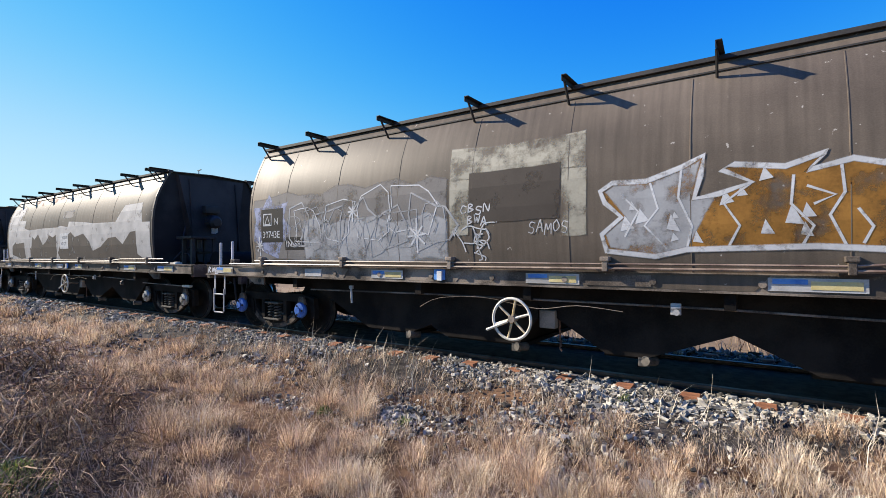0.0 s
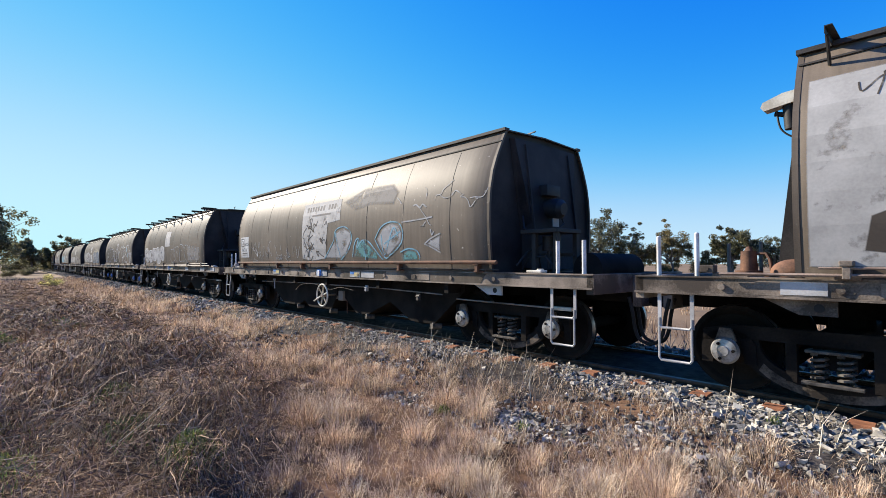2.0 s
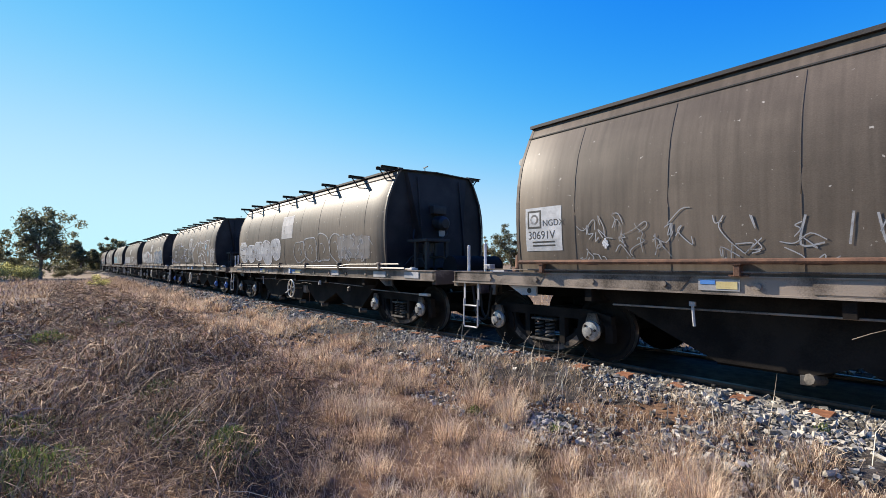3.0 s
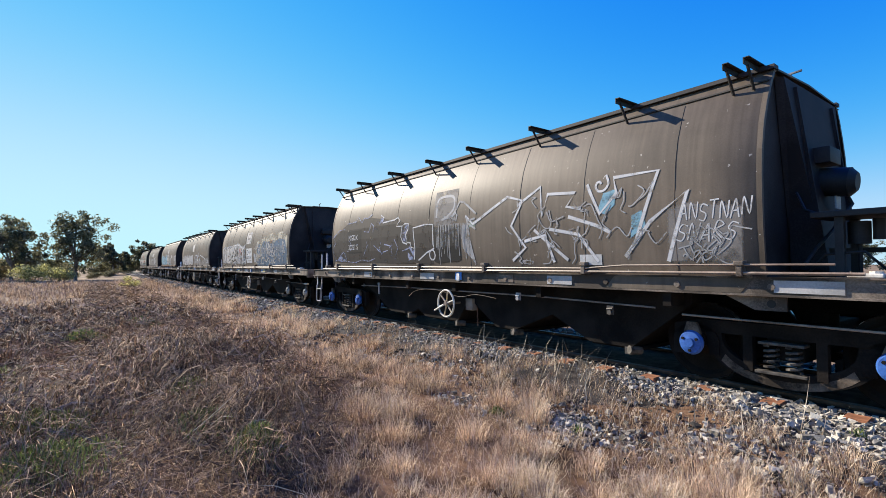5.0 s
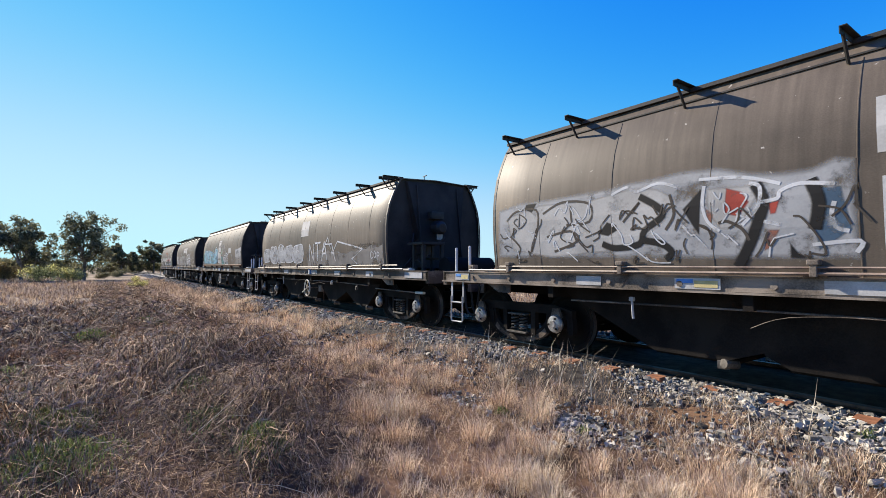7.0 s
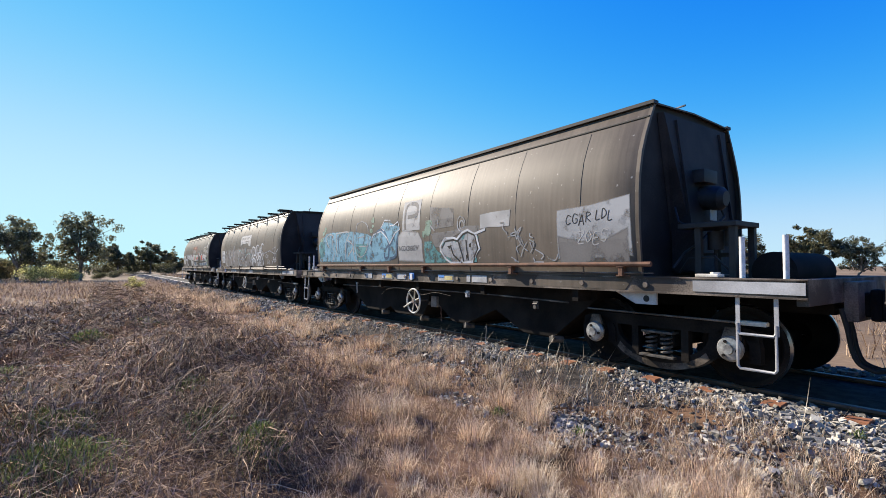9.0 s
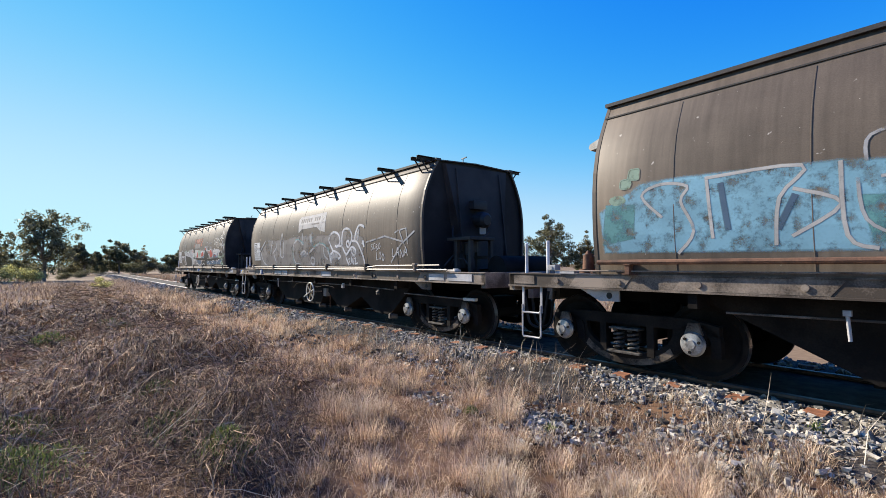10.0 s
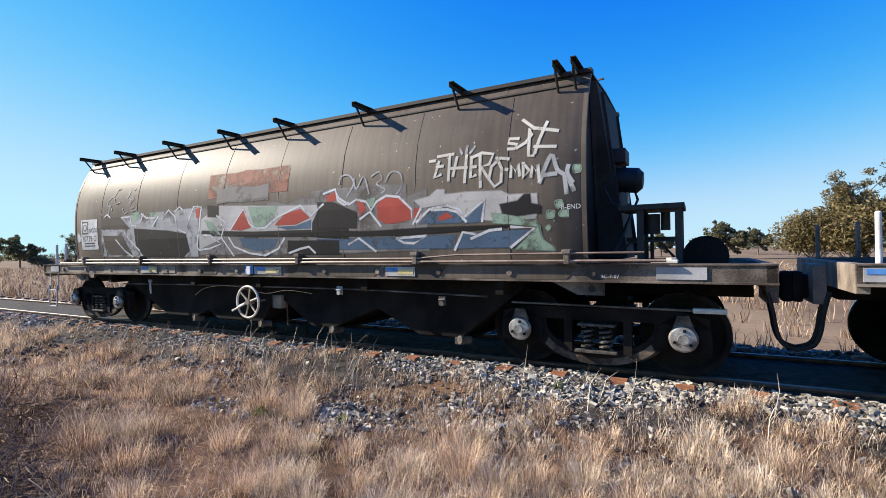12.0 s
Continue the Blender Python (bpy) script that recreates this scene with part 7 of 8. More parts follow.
def ground_height(x, y):
    d = np.abs(y - YC)
    bed = 0.245 * (1 - smooth(1.35, 2.9, d + 0.12 * np.sin(x * 1.3)))
    mound = 0.30 * np.exp(-(((x + 6.2) / 2.6) ** 2 + ((y - 1.0) / 1.1) ** 2)) + 0.16 * np.exp(-(((x + 11) / 3.5) ** 2 + ((y - 0.6) / 1.6) ** 2))
    rough = 0.035 * wobble(x, y) * smooth(1.6, 3.0, d)
    far = 0.25 * np.sin(x * 0.021 + 1.0) * np.sin(y * 0.017) * smooth(60, 200, np.hypot(x, y))
    return bed + mound + rough + far


def axis(lo, hi, fine, step, grow=1.22):
    v = list(np.arange(lo, hi + 1e-6, fine))
    d, a = step, lo
    while a > -1600:
        a -= d
        d *= grow
        v.insert(0, a)
    d, b = step, hi
    while b < 1600:
        b += d
        d *= grow
        v.append(b)
    return np.array(v)


# reddish soil, its colour lowered for the shadows between grass tussocks
SOIL_SHADE = material("straw_soil_shade", (0.042, 0.025, 0.015), (0.19, 0.112, 0.066), 1.3, (0.9, 1.0), 0.9, fine=18, spec=0.1)
gx, gy = axis(-16, 5, 0.16, 0.25, 1.16), axis(-2.0, 9.6, 0.16, 0.25, 1.2)
GX, GY = np.meshgrid(gx, gy, indexing="ij")
gv = np.stack([GX, GY, ground_height(GX, GY)], -1).reshape(-1, 3)
ny = len(gy)
ii, jj = np.meshgrid(np.arange(len(gx) - 1), np.arange(ny - 1), indexing="ij")
a = (ii * ny + jj).ravel()
gf = np.stack([a, a + ny, a + ny + 1, a + 1], -1)
ground = tagged(new("ground", arrays_mesh("ground", gv, gf, SOIL_SHADE)), "bare reddish soil under dry straw, darkened for shade between tussocks", kind="structure")
PADDOCK = material("dry_paddock_stubble", (0.135, 0.092, 0.058), (0.27, 0.195, 0.122), 0.12, (0.9, 1.0), 1.0, fine=9, spec=0.1)
ground.data.materials.append(PADDOCK)
mid = gv[gf].mean(1)
ground.data.polygons.foreach_set("material_index", ((mid[:, 1] > 9.4) | (mid[:, 0] < -24) | (mid[:, 1] < -9) | (mid[:, 0] > 7)).astype(np.int32))
ground.data.polygons.foreach_set("use_smooth", [True] * len(ground.data.polygons))

# oily grit, coloured darker still to deepen the train's shadow on the bed
GRIT_SHADE = material("ballast_bed_grit_shade", (0.016, 0.013, 0.011), (0.075, 0.064, 0.054), 9.0, (0.85, 1.0), 1.0, fine=45, spec=0.2)
bx = np.concatenate([np.arange(-160, -16, 2.0), np.arange(-16, 6, 0.2), np.arange(6, 110, 2.0)])
by = np.arange(YC - 2.35, YC + 2.36, 0.16)
BX, BY = np.meshgrid(bx, by, indexing="ij")
bv = np.stack([BX, BY + 0.12 * np.sin(BX * 1.9), ground_height(BX, BY) + 0.022 - 0.09 * smooth(2.0, 2.35, np.abs(BY - YC))], -1).reshape(-1, 3)
ny = len(by)
ii, jj = np.meshgrid(np.arange(len(bx) - 1), np.arange(ny - 1), indexing="ij")
a = (ii * ny + jj).ravel()
ballast = tagged(new("ballast_bed", arrays_mesh("ballast_bed", bv, np.stack([a, a + ny, a + ny + 1, a + 1], -1), GRIT_SHADE)), "crushed-rock ballast bed of the track, darkened for the train's shade", kind="structure")

for s in (-1, 1):
    bm = bmesh.new()
    y = YC + s * 0.7525
    sec = [(-0.065, 0.17), (0.065, 0.17), (0.065, 0.180), (0.012, 0.195), (0.010, 0.275), (0.034, 0.288), (0.034, 0.316), (0.026, RAIL), (-0.026, RAIL), (-0.034, 0.316), (-0.034, 0.288), (-0.010, 0.275), (-0.012, 0.195), (-0.065, 0.180)]
    # the line bends gently away far behind the train
    rows = []
    for x in (-420, -300, -220, -160, -120, -60, 0, 60, 200):
        bend = 0.0006 * max(0.0, -150 - x) ** 2
        rows.append([bm.verts.new((x, y + p + bend, q)) for p, q in sec])
    for r0, r1 in zip(rows, rows[1:]):
        for i in range(len(sec)):
            f = bm.faces.new((r0[i], r0[(i + 1) % len(sec)], r1[(i + 1) % len(sec)], r1[i]))
            f.material_index = 1 if i in (6, 7, 8) else 0
    rail = tagged(part("rail", bm, RUST), "rusty steel rail with a polished head", kind="structure")
    rail.data.materials.append(RAILTOP)

bm = bmesh.new()
prof = [(-0.125, 0.215), (-0.085, 0.284), (0.085, 0.284), (0.125, 0.215)]
rows = [[bm.verts.new((x, y, z + dz)) for x, z in prof] for y, dz in ((-1.30, -0.10), (-1.27, 0.022), (-1.12, 0.028), (-1.0, -0.05), (1.0, -0.05), (1.12, 0.028), (1.27, 0.022), (1.30, -0.10))]
for r0, r1 in zip(rows, rows[1:]):
    for i in range(3):
        bm.faces.new((r0[i], r0[i + 1], r1[i + 1], r1[i]))
for r in (rows[0], rows[-1]):
    bm.faces.new(r)
me = bpy.data.meshes.new("sleeper")
bmesh.ops.recalc_face_normals(bm, faces=bm.faces)
bm.to_mesh(me)
bm.free()
me.materials.append(SLEEPER)
for i in range(-90, 30):
    ob = new("sleeper", me)
    ob.parent = ballast
    ob.location = (-0.03 + i * 0.65, YC, 0.004 * math.sin(i * 2.1))
    ob.rotation_euler = (0, 0, 0.012 * math.sin(i * 5.3))

# ---- stones ----
STONE = material("ballast_stone", (0.044, 0.040, 0.034), (0.54, 0.49, 0.405), 11.0, (0.75, 0.95), 0.35, fine=70, per="island", vary=0.44, spec=0.2, low=0.15, high=0.95)
rng = np.random.default_rng(5)
ROCK_V = np.array([(x, y, z) for x in (-1, 1) for y in (-1, 1) for z in (-1, 1)], float) * 0.72
ROCK_F = np.array([(0, 1, 3), (0, 3, 2), (4, 6, 7), (4, 7, 5), (0, 4, 5), (0, 5, 1), (2, 3, 7), (2, 7, 6), (0, 2, 6), (0, 6, 4), (1, 5, 7), (1, 7, 3)])


def stones(n, px, py, size):
    """n crushed stones at these places, as one set of arrays."""
    k = len(ROCK_V)
    v = ROCK_V[None] * (1 + rng.uniform(-0.62, 0.40, (n, k, 3)))
    v = v * (size[:, None, None] * rng.uniform(0.45, 1.3, (n, 1, 3)) * np.array([1.15, 1.0, 0.72]))
    a, b = rng.uniform(0, 6.28, n), rng.uniform(-1.5, 1.5, n)
    ca, sa, cb, sb = np.cos(a), np.sin(a), np.cos(b), np.sin(b)
    x, y, z = v[..., 0], v[..., 1], v[..., 2]
    y, z = y * cb[:, None] - z * sb[:, None], y * sb[:, None] + z * cb[:, None]
    x, y = x * ca[:, None] - y * sa[:, None], x * sa[:, None] + y * ca[:, None]
    h = ground_height(px, py) + 0.018 + size * rng.uniform(0.0, 0.9, n)
    v = np.stack([x + px[:, None], y + py[:, None], z + h[:, None]], -1).reshape(-1, 3)
    f = (ROCK_F[None] + (np.arange(n) * k)[:, None, None]).reshape(-1, 3)
    return v, f


def bare(x, y):
    """How open the grass is: 1 on clean ballast, 0 in thick grass."""
    edge = YC - 1.46 - 0.22 * smooth(-4.0, -0.5, x) + 0.32 * np.sin(x * 1.1) + 0.22 * np.sin(x * 2.7 + 1)
    shoulder = smooth(edge - 0.35, edge + 0.35, y)
    gaps = 0.9 * np.exp(-(((x + 3.3) / 0.75) ** 2 + ((y - 4.0) / 0.28) ** 2)) + 0.8 * np.exp(-(((x + 1.9) / 0.5) ** 2 + ((y - 4.25) / 0.3) ** 2)) + 0.5 * np.exp(-(((x + 6.6) / 0.9) ** 2 + ((y - 4.5) / 0.3) ** 2)) + 0.6 * np.exp(-(((x + 4.6) / 0.4) ** 2 + ((y - 3.5) / 0.2) ** 2))
    return np.clip(np.maximum(shoulder, gaps * (0.62 + 0.45 * wobble(x * 3.3, y * 4.1))), 0, 1)


n = 78000
px, py = rng.uniform(-17, 4.5, n), rng.uniform(3.4, 5.75, n)
keep = (rng.random(n) < np.clip(bare(px, py) * 1.1, 0.05, 1)) & ~((py > 5.30) & (np.abs(((px + 0.03) / 0.65 + 0.5) % 1 - 0.5) < 0.17) & (np.sin(np.floor((px + 0.03) / 0.65 + 0.5) * 4.7) > 0.25))
px, py = px[keep], py[keep]
v1, f1 = stones(len(px), px, py, rng.uniform(0.012, 0.030, len(px)) * (1 + 0.5 * (rng.random(len(px)) > 0.9)))
n = 5000
qx, qy = -17 - 75 * rng.random(n) ** 1.6, rng.uniform(4.5, 5.8, n)
v2, f2 = stones(n, qx, qy, rng.uniform(0.03, 0.06, n))
n = 3000
qx, qy = rng.uniform(-16, 8, n), rng.uniform(7.6, 9.2, n)
v3, f3 = stones(n, qx, qy, rng.uniform(0.025, 0.05, n))
sv = np.concatenate([v1, v2, v3])
sf = np.concatenate([f1, f2 + len(v1), f3 + len(v1) + len(v2)])
gravel = arrays_mesh("ballast_gravel", sv, sf, STONE)
gravel.polygons.foreach_set("use_smooth", [False] * len(gravel.polygons))
tagged(new("ballast_gravel", gravel), "loose grey crushed-rock gravel beside the rails", "gravel", kind="stuff")

BIG = material("big_ballast_stone", (0.06, 0.055, 0.048), (0.46, 0.42, 0.35), 9.0, (0.75, 0.95), 0.3, fine=60, per="object", vary=0.3, spec=0.2, low=0.15, high=0.95)
shapes = []
for i in range(8):
    v, f = stones(1, np.zeros(1), np.full(1, -40.0), np.array([0.036]))
    v = v - v.mean(0)
    shapes.append(arrays_mesh("stone", v, f, BIG))
    shapes[-1].polygons.foreach_set("use_smooth", [False] * len(shapes[-1].polygons))
made = 0
while made < 260:
    x, y = rng.uniform(-5.5, 2.2), rng.uniform(3.9, 5.6)
    if rng.random() > bare(np.array([x]), np.array([y]))[0]:
        continue
    ob = new("stone", shapes[made % 8])
    ob.parent = ballast
    ob.location = (x, y, float(ground_height(np.array([x]), np.array([y]))[0]) + 0.035)
    ob.rotation_euler = (rng.uniform(-0.5, 0.5), rng.uniform(-0.5, 0.5), rng.uniform(0, 6.28))
    k = rng.uniform(0.75, 1.5)
    ob.scale = (k, k * 0.9, k * 0.8)
    made += 1

# ---- grass ----
STRAW = material("dry_grass_blades", (0.16, 0.098, 0.060), (0.76, 0.57, 0.39), 0.8, (0.7, 0.9), 0.0, fine=4, per="island", vary=0.36, spec=0.15, low=0.2, high=0.9)
PALEST = material("bleached_grass_blades", (0.38, 0.285, 0.19), (0.92, 0.77, 0.58), 1.4, (0.6, 0.8), 0.0, fine=5, per="island", vary=0.28, spec=0.25)
RUSSET = material("russet_grass_stalks", (0.24, 0.150, 0.093), (0.93, 0.71, 0.50), 1.2, (0.6, 0.8), 0.0, fine=5, per="island", vary=0.44, spec=0.2)
SOOTY = material("grey_brown_grass_stalks", (0.14, 0.093, 0.060), (0.70, 0.54, 0.38), 1.2, (0.65, 0.85), 0.0, fine=5, per="island", vary=0.44, spec=0.2)
TWIG = material("dead_brush_twigs", (0.066, 0.037, 0.019), (0.76, 0.50, 0.285), 1.3, (0.7, 0.9), 0.0, fine=6, per="island", vary=0.46, spec=0.2, low=0.38, high=1.02)
GREEN = material("low_green_weeds", (0.050, 0.075, 0.018), (0.23, 0.27, 0.070), 2.0, (0.55, 0.75), 0.0, fine=6, per="island", vary=0.3, spec=0.3)
STEM = material("seed_head_stems", (0.22, 0.17, 0.12), (0.60, 0.52, 0.40), 3.0, (0.6, 0.8), 0.0, fine=6, per="island", vary=0.3)


for m in (STRAW, PALEST, RUSSET, SOOTY, GREEN):
    sunlit_through(m, 0.24)


def blades(px, py, base_z, length, lean, az, width):
    """Tapered bent blades: 5 vertices, a quad and a tip each; returned as triangles."""
    n = len(px)
    dx, dy = np.cos(az), np.sin(az)
    sx, sy = -dy * width / 2, dx * width / 2
    b = np.stack([px, py, base_z], -1)
    wind = rng.normal(0, 0.12, n) * length
    mid = b + np.stack([dx * length * lean * 0.35 - dy * wind, dy * length * lean * 0.35 + dx * wind, length * 0.58 * np.sqrt(np.clip(1 - (lean * 0.6) ** 2, 0.05, 1))], -1)
    tip = b + np.stack([dx * length * lean, dy * length * lean, length * np.sqrt(np.clip(1 - lean ** 2, 0.03, 1))], -1)
    s = np.stack([sx, sy, np.zeros(n)], -1)
    v = np.stack([b - s, b + s, mid - s * 0.75, mid + s * 0.75, tip], 1).reshape(-1, 3)
    f = np.array([(0, 1, 3), (0, 3, 2), (2, 3, 4)])
    return v, (f[None] + (np.arange(n) * 5)[:, None, None]).reshape(-1, 3)


def tussocks(cx, cy, count, spread, length, lean_max, width):
    """Blades springing from each tussock's foot."""
    k = np.repeat(np.arange(len(cx)), count)
    n = len(k)
    r, a = spread[k] * np.sqrt(rng.random(n)), rng.uniform(0, 6.283, n)
    px, py = cx[k] + r * np.cos(a), cy[k] + r * np.sin(a)
    az = a + rng.normal(0, 1.5, n)
    lean = np.clip(rng.beta(2.1, 1.1, n) * lean_max, 0.02, 0.98)
    ln = length[k] * rng.uniform(0.45, 1.1, n)
    return blades(px, py, ground_height(px, py) - 0.01, ln, lean, az, width[k] * rng.uniform(0.7, 1.3, n))


def scatter(n, rmin, rmax, power, a0, a1):
    """Places round the camera, thinning with distance; bearings from +y towards -x."""
    r = rmin * (rmax / rmin) ** (rng.random(n) ** power)
    a = np.radians(rng.uniform(a0, a1, n))
    return -r * np.sin(a), r * np.cos(a), r


def join(chunks):
    vs, fs, o = [], [], 0
    for v, f in chunks:
        vs.append(v)
        fs.append(f + o)
        o += len(v)
    return np.concatenate(vs), np.concatenate(fs)


# low undergrowth between the camera and the track
cx, cy, r = scatter(15000, 1.7, 70, 0.70, -42, 100)
ok = (cy < YC - 1.15) & (cy > -12) & (rng.random(len(cx)) < np.clip(1.06 - 1.2 * bare(cx, cy), 0.02, 1)) & ((cy > brush_edge(cx) - 0.25) | (rng.random(len(cx)) < np.clip(0.10 + 0.9 * wobble(cx * 0.8 + 4, cy * 0.9 - 1), 0.03, 0.8)))
thin = wobble(cx * 2.1 + 5, cy * 2.4) + 0.6 * wobble(cx * 5.3, cy * 4.7 + 2)
ok &= rng.random(len(cx)) < np.clip(0.40 + 1.5 * thin, 0.03, 1)
cx, cy, r = cx[ok], cy[ok], r[ok]
big = rng.random(len(cx))
cnt = np.clip((22 + 24 * big) * np.clip(4.5 / r, 0.4, 1.2), 8, 60).astype(int)
g1 = tussocks(cx, cy, cnt, 0.04 + 0.10 * big, 0.05 + 0.10 * big, 0.98, 0.0036 * np.clip(r / 4.0, 0.8, 9))
# short fallen litter under it
lx, ly, r2 = scatter(90000, 1.6, 36, 0.60, -45, 100)
ok = (ly < YC - 1.2) & (ly > -8) & (rng.random(len(lx)) < np.clip(1.05 - 1.1 * bare(lx, ly), 0.03, 1)) & (wobble(lx * 3.7, ly * 3.1 + 1) > -0.5 + 0.5 * rng.random(len(lx)) - 0.35)
lx, ly, r2 = lx[ok], ly[ok], r2[ok]
g2 = blades(lx, ly, ground_height(lx, ly) + rng.uniform(0.0, 0.04, len(lx)), rng.uniform(0.05, 0.20, len(lx)), rng.uniform(0.6, 0.99, len(lx)), rng.uniform(0, 6.28, len(lx)), 0.0040 * np.clip(r2 / 4, 0.8, 6))
v, f = join([g1, g2])
tagged(new("dry_grass", arrays_mesh("dry_grass", v, f, STRAW)), "low straw-brown dry grass and litter", "grass", kind="stuff")


def clumps(cx, cy, r, height, spread, count, width):
    """Feathery clumps: many upright stalks from one foot, the outer ones flopping over."""
    k = np.repeat(np.arange(len(cx)), count)
    n = len(k)
    a = rng.uniform(0, 6.283, n)
    q = np.sqrt(rng.random(n))
    px, py = cx[k] + spread[k] * q * np.cos(a), cy[k] + spread[k] * q * np.sin(a)
    lean = np.clip(rng.beta(1.3, 2.6, n) * 0.75 + 0.28 * q, 0.02, 0.97)
    flop = rng.random(n) < 0.14
    lean[flop] = rng.uniform(0.7, 0.98, flop.sum())
    ln = height[k] * rng.uniform(0.45, 1.12, n) * (1.1 - 0.35 * q)
    return blades(px, py, ground_height(px, py) - 0.01, ln, lean, a + rng.normal(0, 0.7, n), width[k] * rng.uniform(0.6, 1.3, n))


step = 0.27
hx, hy = [q.ravel() for q in np.meshgrid(np.arange(-34, 6, step), np.arange(0.4, 5.35, step))]
hx, hy = hx + rng.uniform(-0.16, 0.16, len(hx)), hy + rng.uniform(-0.16, 0.16, len(hx))
hr = np.hypot(hx, hy)
patchy = 0.60 + 0.95 * wobble(hx * 1.05 + 3, hy * 1.5) + 0.55 * wobble(hx * 2.9, hy * 2.6 + 5)
ok = (hr > 2.2) & (rng.random(len(hx)) < np.clip(patchy, 0.03, 0.95) * np.clip(1.05 - 1.5 * bare(hx, hy), 0, 1)) & (hy > brush_edge(hx) - 0.1)
hx, hy, hr = hx[ok], hy[ok], hr[ok]
hi = np.clip(0.15 + 0.20 * rng.random(len(hx)) ** 1.4 + 0.07 * wobble(hx * 0.9, hy * 1.3 + 2), 0.09, 0.40) * np.where(hy > 4.5, 0.72, 1.0)
sp = 0.05 + 0.30 * hi * rng.uniform(0.6, 1.3, len(hx))
cnt = np.clip(290 * (hi / 0.25) * np.clip(4.2 / hr, 0.10, 1.15), 16, 460).astype(int)
wd = 0.0031 * np.clip(hr / 4.2, 0.85, 9)
kind_of = rng.random(len(hx)) + 0.25 * wobble(hx * 0.6 + 1, hy * 0.8) + 0.30 * np.exp(-((hx + 0.3) / 2.2) ** 2) * (hy > 2.6)
for lo, hi_k, m, words in ((-9, 0.28, SOOTY, "grey-brown weathered grass clumps"), (0.28, 0.84, RUSSET, "feathery pinkish-brown dry grass clumps"), (0.84, 9, PALEST, "tall bleached straw grass clumps")):
    g = (kind_of >= lo) & (kind_of < hi_k)
    tagged(new("grass_clumps", arrays_mesh("grass_clumps", *clumps(hx[g], hy[g], hr[g], hi[g], sp[g], cnt[g], wd[g]), m)), words, "grass", kind="stuff")

# bleached fine grass nearer the ballast
cx, cy, r = scatter(3300, 2.4, 26, 0.8, -44, 75)
ok = (cy > 2.9 + 0.4 * np.sin(cx * 1.4)) & (cy < YC - 1.2) & (rng.random(len(cx)) < 0.25 + 0.75 * np.exp(-((cx + 0.6) / 2.4) ** 2)) & (rng.random(len(cx)) < 1.1 - bare(cx, cy))
cx, cy, r = cx[ok], cy[ok], r[ok]
big = rng.random(len(cx))
g3 = tussocks(cx, cy, (24 + 30 * big).astype(int), 0.05 + 0.09 * big, 0.07 + 0.13 * big, 0.98, 0.0030 * np.clip(r / 4, 0.8, 5))
tagged(new("bleached_grass", arrays_mesh("bleached_grass", *g3, PALEST)), "pale bleached fine grass beside the ballast", "grass", kind="stuff")

# thin seed stems standing against the dark of the train
n = 420
hx, hy = rng.uniform(-12, 2.5, n), rng.normal(4.75, 0.28, n)
cl = rng.random(n) < 0.75
hx[cl] = rng.choice(np.array([-4.6, -5.6, -3.9, -6.8, -8.0]), cl.sum()) + rng.normal(0, 0.35, cl.sum())
ok = hy < 5.35
hx, hy = hx[ok], hy[ok]
n = len(hx)
g4 = blades(hx, hy, ground_height(hx, hy), rng.uniform(0.25, 0.55, n), rng.uniform(0.15, 0.8, n), rng.normal(0.2, 1.0, n), np.full(n, 0.007))
tagged(new("seed_stems", arrays_mesh("seed_stems", *g4, STEM)), "thin bent seed stems at the ballast edge", "grass", kind="stuff")

# grass on the far side of the track
cx, cy = rng.uniform(-90, 45, 3400), YC + 2.2 + 42 * rng.random(3400) ** 2.0
r = np.hypot(cx, cy)
big = rng.random(len(cx))
g5 = tussocks(cx, cy, np.full(len(cx), 13), 0.12 + 0.2 * big, 0.30 + 0.35 * big, 0.7, 0.006 * np.clip(r / 4.5, 1, 8))
cx, cy = -12 - 70 * rng.random(1800), -3 - 40 * rng.random(1800)
r = np.hypot(cx, cy)
big = rng.random(len(cx))
g6 = tussocks(cx, cy, np.full(len(cx), 14), 0.15 + 0.2 * big, 0.22 + 0.25 * big, 0.8, 0.006 * np.clip(r / 4.5, 1, 8))
cx, cy = -18 - 46 * rng.random(3000), 4.6 - 24 * rng.random(3000) ** 1.3
r = np.hypot(cx, cy)
big = rng.random(len(cx))
g7 = tussocks(cx, cy, np.full(len(cx), 12), 0.18 + 0.3 * big, 0.18 + 0.22 * big, 0.85, 0.006 * np.clip(r / 4.5, 1, 8))
v, f = join([g5, g6, g7])
tagged(new("paddock_grass", arrays_mesh("paddock_grass", v, f, STRAW)), "tall dry paddock grass beyond the track", "grass", kind="stuff")


